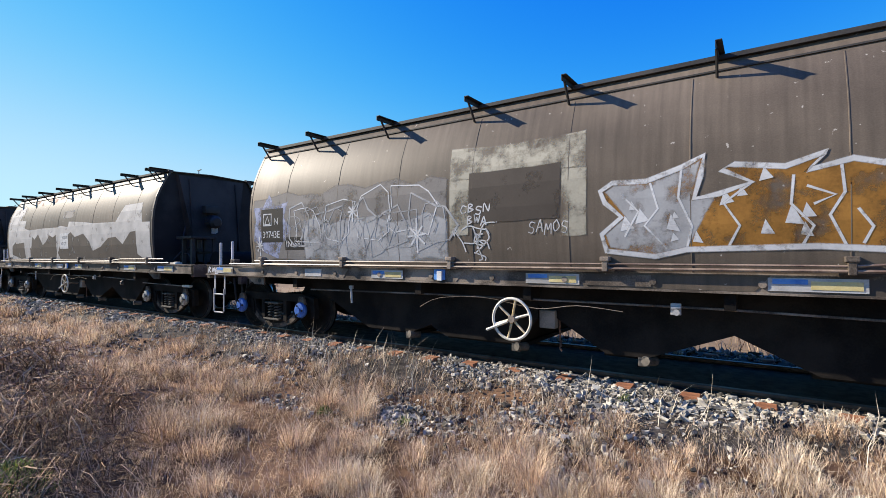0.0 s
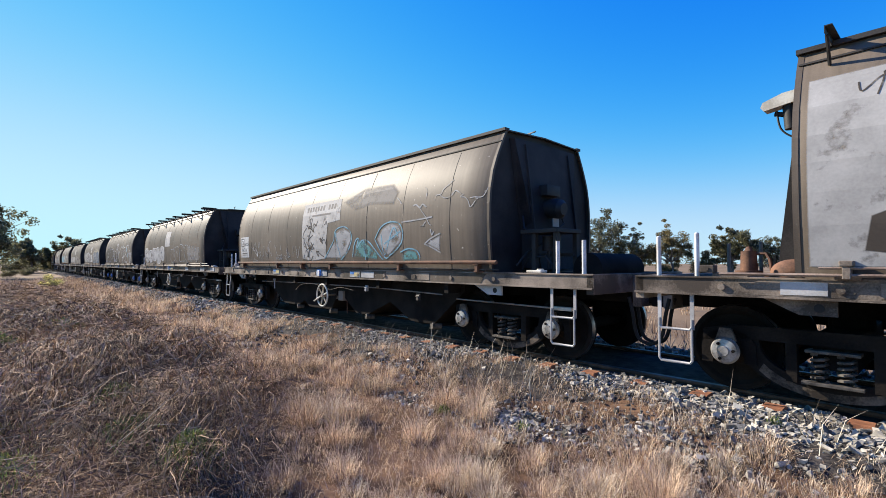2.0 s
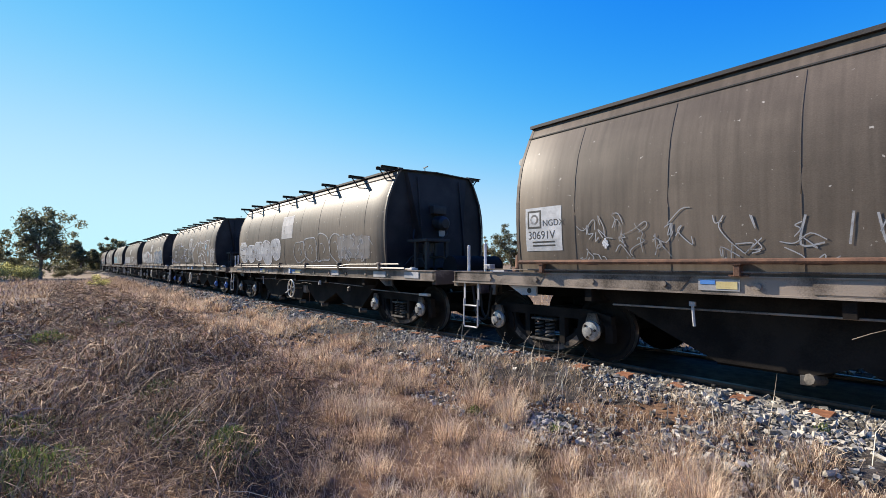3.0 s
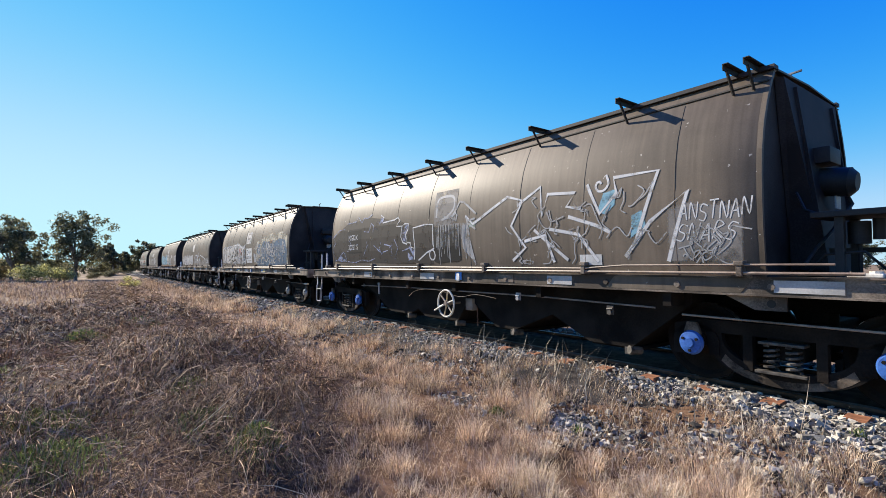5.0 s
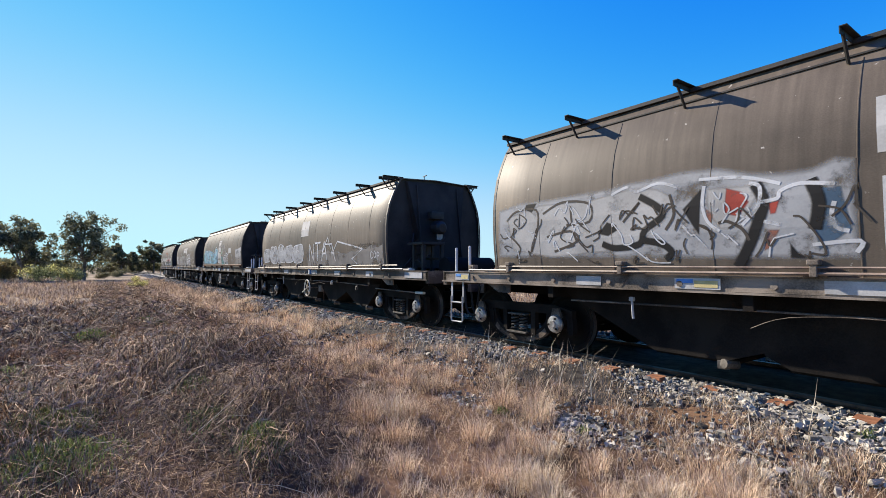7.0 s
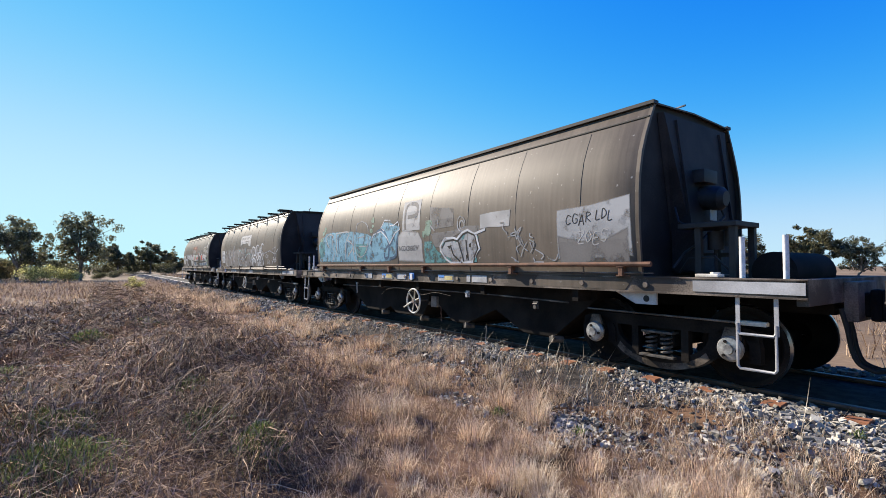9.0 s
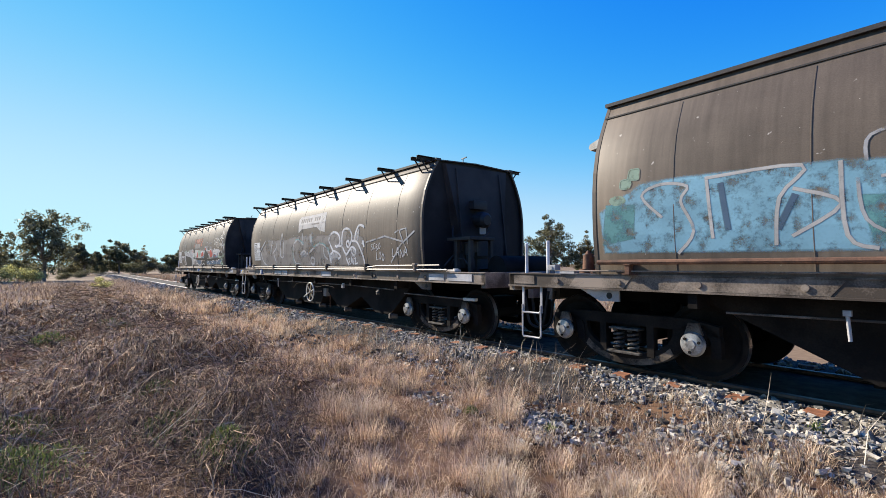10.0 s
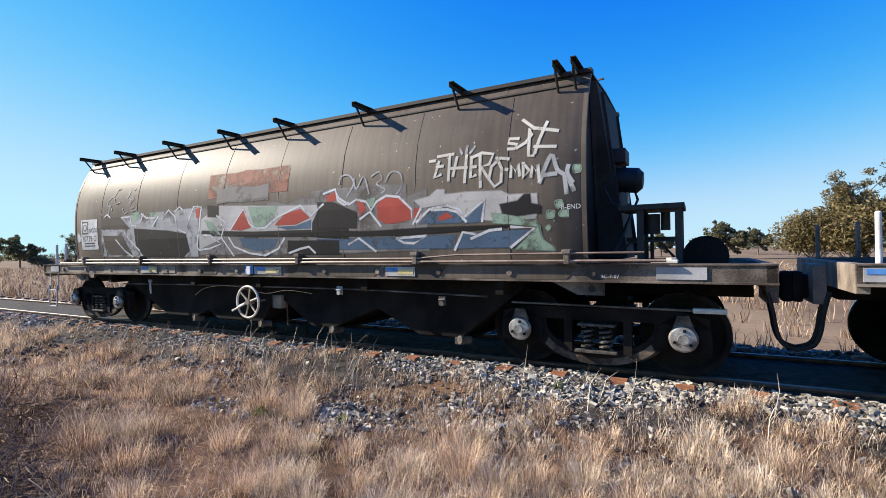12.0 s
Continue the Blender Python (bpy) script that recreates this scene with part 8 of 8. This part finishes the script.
# ---- dead brush ----
def twigs(n, cx, cy, h0, h1, ln, width):
    """Sprawling dead stems: bent four-point ribbons lying over one another."""
    az = rng.normal(0.9, 0.7, n) + np.pi * (rng.random(n) > 0.5)
    base = np.stack([cx, cy, ground_height(cx, cy) + rng.uniform(h0, h1)], -1)
    d = np.stack([np.cos(az), np.sin(az), rng.normal(0.22, 0.36, n)], -1) * ln[:, None]
    bend = rng.normal(0, 0.16, (n, 3)) * ln[:, None]
    bend[:, 2] = np.abs(bend[:, 2])
    pts = [base - d * 0.5, base - d * 0.17 + bend, base + d * 0.2 + bend * 0.8, base + d * 0.5]
    side = np.cross(d, rng.normal(0, 1, (n, 3)))
    side /= np.linalg.norm(side, axis=1)[:, None] + 1e-9
    v = []
    for p, w in zip(pts, (1.0, 0.9, 0.7, 0.35)):
        p[:, 2] = np.maximum(p[:, 2], ground_height(p[:, 0], p[:, 1]) + 0.004)
        v += [p - side * (width * w / 2)[:, None], p + side * (width * w / 2)[:, None]]
    v = np.stack(v, 1).reshape(-1, 3)
    f = np.array([(0, 1, 3), (0, 3, 2), (2, 3, 5), (2, 5, 4), (4, 5, 7), (4, 7, 6)])
    return v, (f[None] + (np.arange(n) * 8)[:, None, None]).reshape(-1, 3)


def arching(cx, cy, high, reach, count, width):
    """Dead bushes: stems that rise from a foot, arch over and hang, lying mostly one way."""
    k = np.repeat(np.arange(len(cx)), count)
    n = len(k)
    az = rng.normal(-1.45, 0.95, n) + np.pi * (rng.random(n) < 0.38) + 0.5 * wobble(cx[k], cy[k])
    d = np.stack([np.cos(az), np.sin(az)], -1)
    foot = np.stack([cx[k], cy[k]], -1) + rng.normal(0, 0.17, (n, 2)) * reach[k][:, None] / 0.5
    go = reach[k] * rng.uniform(0.25, 1.15, n)
    top = high[k] * rng.uniform(0.25, 1.15, n)
    start, over = rng.uniform(0.0, 0.6, n), rng.random(n)
    side = np.stack([-d[:, 1], d[:, 0]], -1) * rng.normal(0, 0.16, n)[:, None]
    w3 = np.stack([-d[:, 1], d[:, 0], rng.normal(0, 0.5, n)], -1) * (width[k] * rng.uniform(0.5, 1.5, n))[:, None] / 2
    v = []
    for i, w in enumerate((1.0, 0.9, 0.7, 0.3)):
        u = start + (0.62 + 0.5 * over - start * 0.5) * i / 3 * rng.uniform(0.85, 1.0, n)
        p = foot + d * (go * u)[:, None] + side * (go * u * u)[:, None]
        z = ground_height(p[:, 0], p[:, 1]) + np.maximum(0.01, top * 4 * (u * 0.72 + 0.08) * (1 - (u * 0.72 + 0.08)) * 0.98 + rng.normal(0, 0.018, n))
        p = np.concatenate([p, z[:, None]], 1)
        v += [p - w3 * w, p + w3 * w]
    v = np.stack(v, 1).reshape(-1, 3)
    f = np.array([(0, 1, 3), (0, 3, 2), (2, 3, 5), (2, 5, 4), (4, 5, 7), (4, 7, 6)])
    return v, (f[None] + (np.arange(n) * 8)[:, None, None]).reshape(-1, 3)


step = 0.46
hx, hy = [q.ravel() for q in np.meshgrid(np.arange(-27, -1.6, step), np.arange(-11, 2.8, step))]
hx, hy = hx + rng.uniform(-0.25, 0.25, len(hx)), hy + rng.uniform(-0.25, 0.25, len(hx))
hr = np.hypot(hx, hy)
ok = (hy < brush_edge(hx) - 0.12) & (hr > 2.6) & (hr < 22 + 3 * wobble(hx * 0.7, hy)) & (np.degrees(np.arctan2(-hx, hy)) < 116)
rise = np.clip(0.36 + 0.62 * wobble(hx * 0.85 + 0.6, hy * 1.15), 0.06, 1) + 0.35 * np.exp(-(((hx + 4.9) / 1.3) ** 2 + ((hy - 1.2) / 0.6) ** 2))
ok &= rng.random(len(hx)) < 0.35 + rise
hx, hy, hr, rise = hx[ok], hy[ok], hr[ok], rise[ok]
cnt = np.clip((150 + 280 * rise) * np.clip(5.0 / hr, 0.22, 1.2), 24, 420).astype(int)
b1 = arching(hx, hy, 0.12 + 0.46 * rise, 0.26 + 0.36 * rise, cnt, 0.0036 * np.clip(hr / 4.2, 0.9, 5))
cx, cy, r = scatter(70000, 2.0, 46, 0.64, 22, 118)
ok = (cy < brush_edge(cx) + 0.30 * rng.normal(size=len(cx))) & (cy > -14) & (cx < -1.6)
ok &= (r < 20 + 3.5 * wobble(cx * 0.7, cy)) | ((cy > -0.4) & (rng.random(len(cx)) < 0.6))
cx, cy, r = cx[ok], cy[ok], r[ok]
n = len(cx)
hz = 0.16 * rng.random(n) ** 1.5 + np.where(r > 18, 0.25 * rng.random(n), 0)
b0 = twigs(n, cx, cy, hz * 0.9, hz + 0.01, rng.uniform(0.08, 0.34, n) * np.clip(r / 5, 0.9, 2.5), rng.uniform(0.0018, 0.0044, n) * np.clip(r / 4, 0.8, 8))
tagged(new("dead_brush", arrays_mesh("dead_brush", *join([b1, b0]), TWIG)), "tangled grey-brown dead brush, knee high", "brush", kind="stuff")
# rusty dry weed clumps rising out of the brush
RUSTY = material("rusty_dry_weed", (0.13, 0.070, 0.036), (0.62, 0.40, 0.22), 1.1, (0.7, 0.9), 0.0, fine=6, per="island", vary=0.36, spec=0.15)
cx, cy, r = scatter(5200, 2.6, 26, 0.7, 26, 116)
ok = (cy < brush_edge(cx)) & (cx < -2.2) & (rng.random(len(cx)) < np.clip(0.9 * wobble(cx * 0.75 + 2.0, cy * 1.0 + 3.0), 0, 0.9))
cx, cy, r = cx[ok], cy[ok], r[ok]
big = rng.random(len(cx))
b2 = tussocks(cx, cy, (26 + 20 * big).astype(int), 0.06 + 0.12 * big, 0.22 + 0.30 * big, 0.95, 0.0042 * np.clip(r / 4, 0.8, 6))
tagged(new("rusty_weeds", arrays_mesh("rusty_weeds", *b2, RUSTY)), "rusty brown dry weed clumps among dead brush", "weeds", kind="stuff")
# long pale fallen stems on top
n = 420
cx, cy, r = scatter(n, 3.0, 18, 0.8, 30, 112)
ok = (cy < brush_edge(cx) + 0.2) & (cx < -2.4)
cx, cy, r = cx[ok], cy[ok], r[ok]
n = len(cx)
hz = 0.12 + 0.32 * np.clip(0.30 + 0.95 * wobble(cx * 1.25, cy * 1.7), 0, 1)
b3 = twigs(n, cx, cy, hz, hz + 0.03, rng.uniform(0.22, 0.60, n), rng.uniform(0.0028, 0.0055, n) * np.clip(r / 5, 1, 3))
tagged(new("fallen_stems", arrays_mesh("fallen_stems", *b3, STEM)), "long pale fallen stems on dead brush", "brush", kind="stuff")

# green weeds coming through the brush
spots = ((-3.95, 1.0, 0.20, 900, 0.26), (-4.7, 0.75, 0.25, 420, 0.12), (-5.6, -0.55, 0.45, 2600, 0.30), (-4.6, -0.35, 0.42, 1700, 0.24), (-3.9, -0.7, 0.35, 700, 0.12), (-7.2, -0.7, 0.5, 420, 0.2), (-11.6, -0.25, 0.35, 420, 0.3), (-13.6, 0.8, 0.5, 420, 0.3), (-9.0, -1.3, 0.5, 320, 0.2), (-4.0, 3.6, 0.08, 110, 0.10), (-3.1, 3.85, 0.06, 80, 0.09), (-16, -0.6, 0.6, 260, 0.25), (-1.2, 5.0, 0.07, 80, 0.1), (-5.6, 0.75, 0.25, 300, 0.14), (-12.5, -3.2, 0.7, 420, 0.3), (-8.2, 0.4, 0.35, 300, 0.24))
ch = []
for x, y, s, n, up in spots:
    wx, wy = x + rng.normal(0, s, n) * 0.6, y + rng.normal(0, s, n) * 0.55
    r = np.hypot(wx, wy)
    dome = np.exp(-((wx - x) ** 2 + (wy - y) ** 2) / (s * s))
    ch.append(blades(wx, wy, ground_height(wx, wy) + up * dome * (0.15 + 0.85 * rng.random(n) ** 0.6) + 0.05 * (s > 0.1), rng.uniform(0.025, 0.075, n), rng.uniform(0.2, 0.95, n), rng.uniform(0, 6.28, n), rng.uniform(0.004, 0.010, n) * np.clip(r / 5, 1, 2.4)))
v, f = join(ch)
tagged(new("green_weeds", arrays_mesh("green_weeds", v, f, GREEN)), "small patches of low green weeds", "weeds", kind="stuff")

# ---- trees and bushes ----
BARK = material("gum_bark", (0.075, 0.062, 0.052), (0.26, 0.225, 0.19), 3.0, (0.8, 0.95), 0.4, stretch=(1, 1, 0.3))
LEAF = material("gum_leaves", (0.060, 0.062, 0.030), (0.215, 0.200, 0.105), 0.5, (0.45, 0.7), 0.0, fine=4, per="island", vary=0.28, spec=0.35)
OLIVE = material("olive_leaves", (0.095, 0.078, 0.032), (0.30, 0.235, 0.105), 0.5, (0.5, 0.7), 0.0, fine=4, per="island", vary=0.28, spec=0.3)
BLOOM = material("yellow_bush_leaves", (0.16, 0.155, 0.035), (0.78, 0.70, 0.26), 1.2, (0.5, 0.7), 0.0, fine=4, per="island", vary=0.35, spec=0.3)


for m in (LEAF, OLIVE, BLOOM):
    sunlit_through(m, 0.38)


def leaf_cloud(centres, radii, per, size):
    """Leaves hanging in flattened clumps."""
    vs = []
    for (x, y, z), rad in zip(centres, radii):
        k = int(per * rng.uniform(0.7, 1.2))
        p = rng.normal(0, 1, (k, 3))
        p /= np.linalg.norm(p, axis=1)[:, None]
        p *= (rad * rng.random((k, 1)) ** 0.45)
        p[:, 2] *= 0.75
        p += np.array([x, y, z])
        u = rng.normal(0, 1, (k, 3))
        u /= np.linalg.norm(u, axis=1)[:, None]
        w = np.cross(u, rng.normal(0, 1, (k, 3)))
        w /= np.linalg.norm(w, axis=1)[:, None]
        s = size * rng.uniform(0.6, 1.3, (k, 1))
        vs.append(np.stack([p - u * s, p - w * s * 0.38, p + u * s, p + w * s * 0.38], 1))
    v = np.concatenate(vs).reshape(-1, 3)
    return v, np.arange(len(v)).reshape(-1, 4)


def gum_tree(seed, height, spread, fork, leaf_mat, per=120, clumps=34, leaf=0.17, label=""):
    global rng
    rng = np.random.default_rng(seed)
    tree = new("gum_tree")
    bm = bmesh.new()
    tips = []

    # a few leafy heads round the top of the trunk, each fed by a limb
    heads = []
    for i in range(13):
        a = i * 2.4 + rng.uniform(-0.5, 0.5)
        q = height * spread * 0.38 * (0.2 + 0.8 * math.sqrt(rng.random()))
        heads.append((q * math.cos(a), q * math.sin(a), height * rng.uniform(0.30, 0.82)))
    heads.append((0, 0, height * 0.86))
    base = Vector((0, 0, height * fork))
    pipe(bm, round3([(0, 0, -0.2), (0.05 * height * rng.normal(), 0, height * fork * 0.5), tuple(base)]), 0.024 * height, 9)
    for h in heads:
        mid = base.lerp(Vector(h), 0.5) + Vector((rng.normal(0, 0.03) * height, rng.normal(0, 0.03) * height, -0.02 * height))
        rod(bm, base, mid, 0.013 * height, 7, 0.009 * height)
        rod(bm, mid, h, 0.009 * height, 6, 0.003 * height)
        for k in range(3):
            e = Vector(h) + Vector(rng.normal(0, 0.09, 3)) * height
            rod(bm, mid.lerp(Vector(h), 0.5), e, 0.005 * height, 5, 0.0015 * height)
            tips.append(tuple(e))
        tips.append(h)
    part("trunk", bm, BARK, tree, "forking grey-brown gum trunk and limbs", smooth=True)
    t = np.array(tips)
    pick = np.repeat(t, max(1, clumps // len(t)) + 1, axis=0)
    pick = pick + rng.normal(0, 0.065, pick.shape) * height * np.array([1, 1, 0.9])
    top = pick[:, 2].max()
    rad = rng.uniform(0.05, 0.11, len(pick)) * height
    v, f = leaf_cloud(pick, rad, per * 0.8, leaf * 1.25)
    crown = new("crown", arrays_mesh("crown", v, f, leaf_mat))
    crown.parent = tree
    tagged(crown, "open crown of drooping grey-green leaves")
    scale = height / (top + 0.06 * height)
    tree.scale = (scale, scale, scale)
    return tagged(tree, label, "tree")


def bush(seed, rad, high, leaf_mat, label, n=14, per=110, leaf=0.06):
    global rng
    rng = np.random.default_rng(seed)
    b = new("bush")
    bm = bmesh.new()
    cs = []
    for i in range(n):
        a, q = rng.uniform(0, 6.28), rad * math.sqrt(rng.random()) * 0.8
        c = (q * math.cos(a), q * math.sin(a), high * rng.uniform(0.3, 0.85))
        rod(bm, (c[0] * 0.2, c[1] * 0.2, -0.05), c, 0.02, 5, 0.008)
        cs.append(c)
    part("branchwork", bm, BARK, b)
    v, f = leaf_cloud(cs, np.full(n, rad * 0.42), per, leaf)
    crown = new("foliage", arrays_mesh("foliage", v, f, leaf_mat))
    crown.parent = b
    return tagged(b, label, "bush")


def place(ob, x, y, turn=0.0, k=1.0):
    ob.matrix_basis = pose(x, y, float(ground_height(np.array([float(x)]), np.array([float(y)]))[0]) - 0.05, 0, 0, turn) @ Matrix.Diagonal((*(ob.scale * k), 1))
    return ob


def again(ob, x, y, turn, k=1.0):
    c = copy_thing(ob, Matrix())
    return place(c, x, y, turn, k)


gum_a = place(gum_tree(11, 8.6, 0.85, 0.30, LEAF, 92, 62, 0.15, "spreading dark green gum tree beside the track"), -71, -2.0, 0)
gum_b = place(gum_tree(23, 7.6, 0.9, 0.2, LEAF, 84, 54, 0.15, "two-stemmed gum tree with an open crown"), -72, -7.6, 40)
gum_c = place(gum_tree(37, 5.4, 1.2, 0.34, LEAF, 120, 52, 0.14, "low round-topped gum tree in the paddock"), 3.4, 74, 10)
gum_d = place(gum_tree(41, 10.4, 0.8, 0.36, LEAF, 110, 60, 0.16, "tall thin gum tree behind the train"), -37.5, 66, 0)
gum_e = place(gum_tree(53, 8.4, 0.95, 0.3, OLIVE, 120, 62, 0.15, "olive-brown gum tree behind the train"), -28.5, 70, 0)
gum_f = place(gum_tree(67, 11.6, 1.0, 0.26, OLIVE, 130, 90, 0.16, "broad olive gum tree with bare lower limbs"), 17.5, 72, 0)
for src, x, y, turn, k in (
        (gum_b, -76, -13, 200, 1.0), (gum_a, -82, -17, 120, 0.9), (gum_c, -108, 2.5, 50, 1.15), (gum_c, -112, 8.0, 140, 1.25), (gum_e, -118, 13, 20, 0.75),
        (gum_c, -116, 19, 250, 1.1), (gum_b, -112, 25, 100, 0.75), (gum_e, -110, 31, 310, 0.7), (gum_c, -104, 38, 20, 1.1), (gum_a, -96, 43, 60, 0.7),
        (gum_c, -92, 50, 200, 1.0), (gum_b, -84, 52, 20, 0.85), (gum_d, -48, 60, 90, 0.95), (gum_e, -45, 64, 170, 0.85), (gum_e, -33, 68, 250, 0.95),
        (gum_c, -21.6, 73, 80, 1.3), (gum_b, -17.4, 76, 10, 0.72), (gum_c, -12.0, 80, 130, 0.9), (gum_f, 25, 70, 120, 0.95), (gum_c, -6.0, 96, 33, 0.9),
        (gum_d, -55, 58, 210, 0.8), (gum_e, -62, 60, 12, 0.8), (gum_c, 10, 108, 10, 1.0), (gum_b, 44, 70, 80, 1.0)):
    again(src, x, y, turn, k)
low = place(bush(71, 1.6, 1.9, BLOOM, "rounded bush flecked with yellow flowers", 22, 160, 0.09), -62, -5.3)
again(low, -64.5, -3.0, 130, 0.85)
place(bush(73, 0.75, 0.95, BLOOM, "small yellow-green shrub beside the track", 12, 110, 0.06), -43.5, 2.1)
dense = place(bush(79, 2.6, 3.4, OLIVE, "dense olive scrub at the paddock edge", 34, 260, 0.12), 12.6, 72, 0, 1.7)
for x, y, t, k in ((16.0, 71, 60, 1.15), (20.5, 70, 170, 1.2), (-41, 64, 0, 0.55), (-52, 62, 200, 0.55), (-25, 72, 90, 0.35), (-88, 47, 0, 0.6), (-78, -10, 10, 0.4)):
    again(dense, x, y, t, k)

scrub = place(bush(83, 2.4, 2.6, LEAF, "dark scrub under the gum trees", 26, 170, 0.13), -78, -4.8, 0, 0.75)
for i, (x, y, k) in enumerate(((-80, -10, 0.8), (-79, -14, 0.8), (-74, -2.6, 0.62), (-77, -0.2, 0.5), (-86, 1.5, 0.6), (-118, 3, 1.5), (-119, 8, 1.5), (-120, 13, 1.6), (-119, 19, 1.6), (-118, 25, 1.5), (-122, -6, 1.6), (-124, -14, 1.7), (-112, 0.5, 1.0), (-113, 5.5, 1.2), (-114, 10.5, 1.3), (-114, 16, 1.3), (-113, 22, 1.3), (-110, 28, 1.2), (-106, 34, 1.2), (-101, 40, 1.2), (-95, 46, 1.1), (-88, 51, 1.1), (-80, 54, 1.1), (-30, 72, 0.9), (-36, 70, 1.0), (-46, 66, 1.0))):
    again(scrub, x, y, i * 77, k)

# far woods along the horizon
rng = np.random.default_rng(9)
cs, rs = [], []
for i in range(520):
    a = rng.uniform(0, 6.283)
    d = rng.uniform(260, 420)
    h = rng.uniform(1.0, 6.0) * (0.6 + 0.4 * math.sin(a * 9) ** 2)
    cs.append((d * math.cos(a), d * math.sin(a), h))
    rs.append(rng.uniform(2.5, 4.5))
v, f = leaf_cloud(cs, rs, 70, 0.75)
tagged(new("far_woods", arrays_mesh("far_woods", v, f, LEAF)), "low dark line of far woods", "woods", kind="stuff")


# ---- movement ----
def train_x(t, k):
    slack = 0.085 * math.exp(-((t - 5.75) / 0.75) ** 2) - 0.07 * math.exp(-((t - 1.0) / 0.6) ** 2)
    return 53.788 + 10.462 * (t - 6) - 0.0115 * (t - 6) ** 2 - PITCH * k + slack


def motions():
    turn = [(i / FPS, math.degrees((train_x(i / FPS, 0) - train_x(0, 0)) / 0.46)) for i in range(12 * FPS + 1)]
    for k, w in enumerate(TRAIN):
        walk(w, [(t * 0.5, pose(train_x(t * 0.5, k), YC, 0)) for t in range(25)])
        for b in w.children:
            if b.name.startswith("bogie"):
                for wheel in b.children:
                    if wheel.name.startswith("wheelset"):
                        p = wheel.location.copy()
                        walk(wheel, [(t, pose(p.x, p.y, p.z, 0, a, 0)) for t, a in turn])


motions()
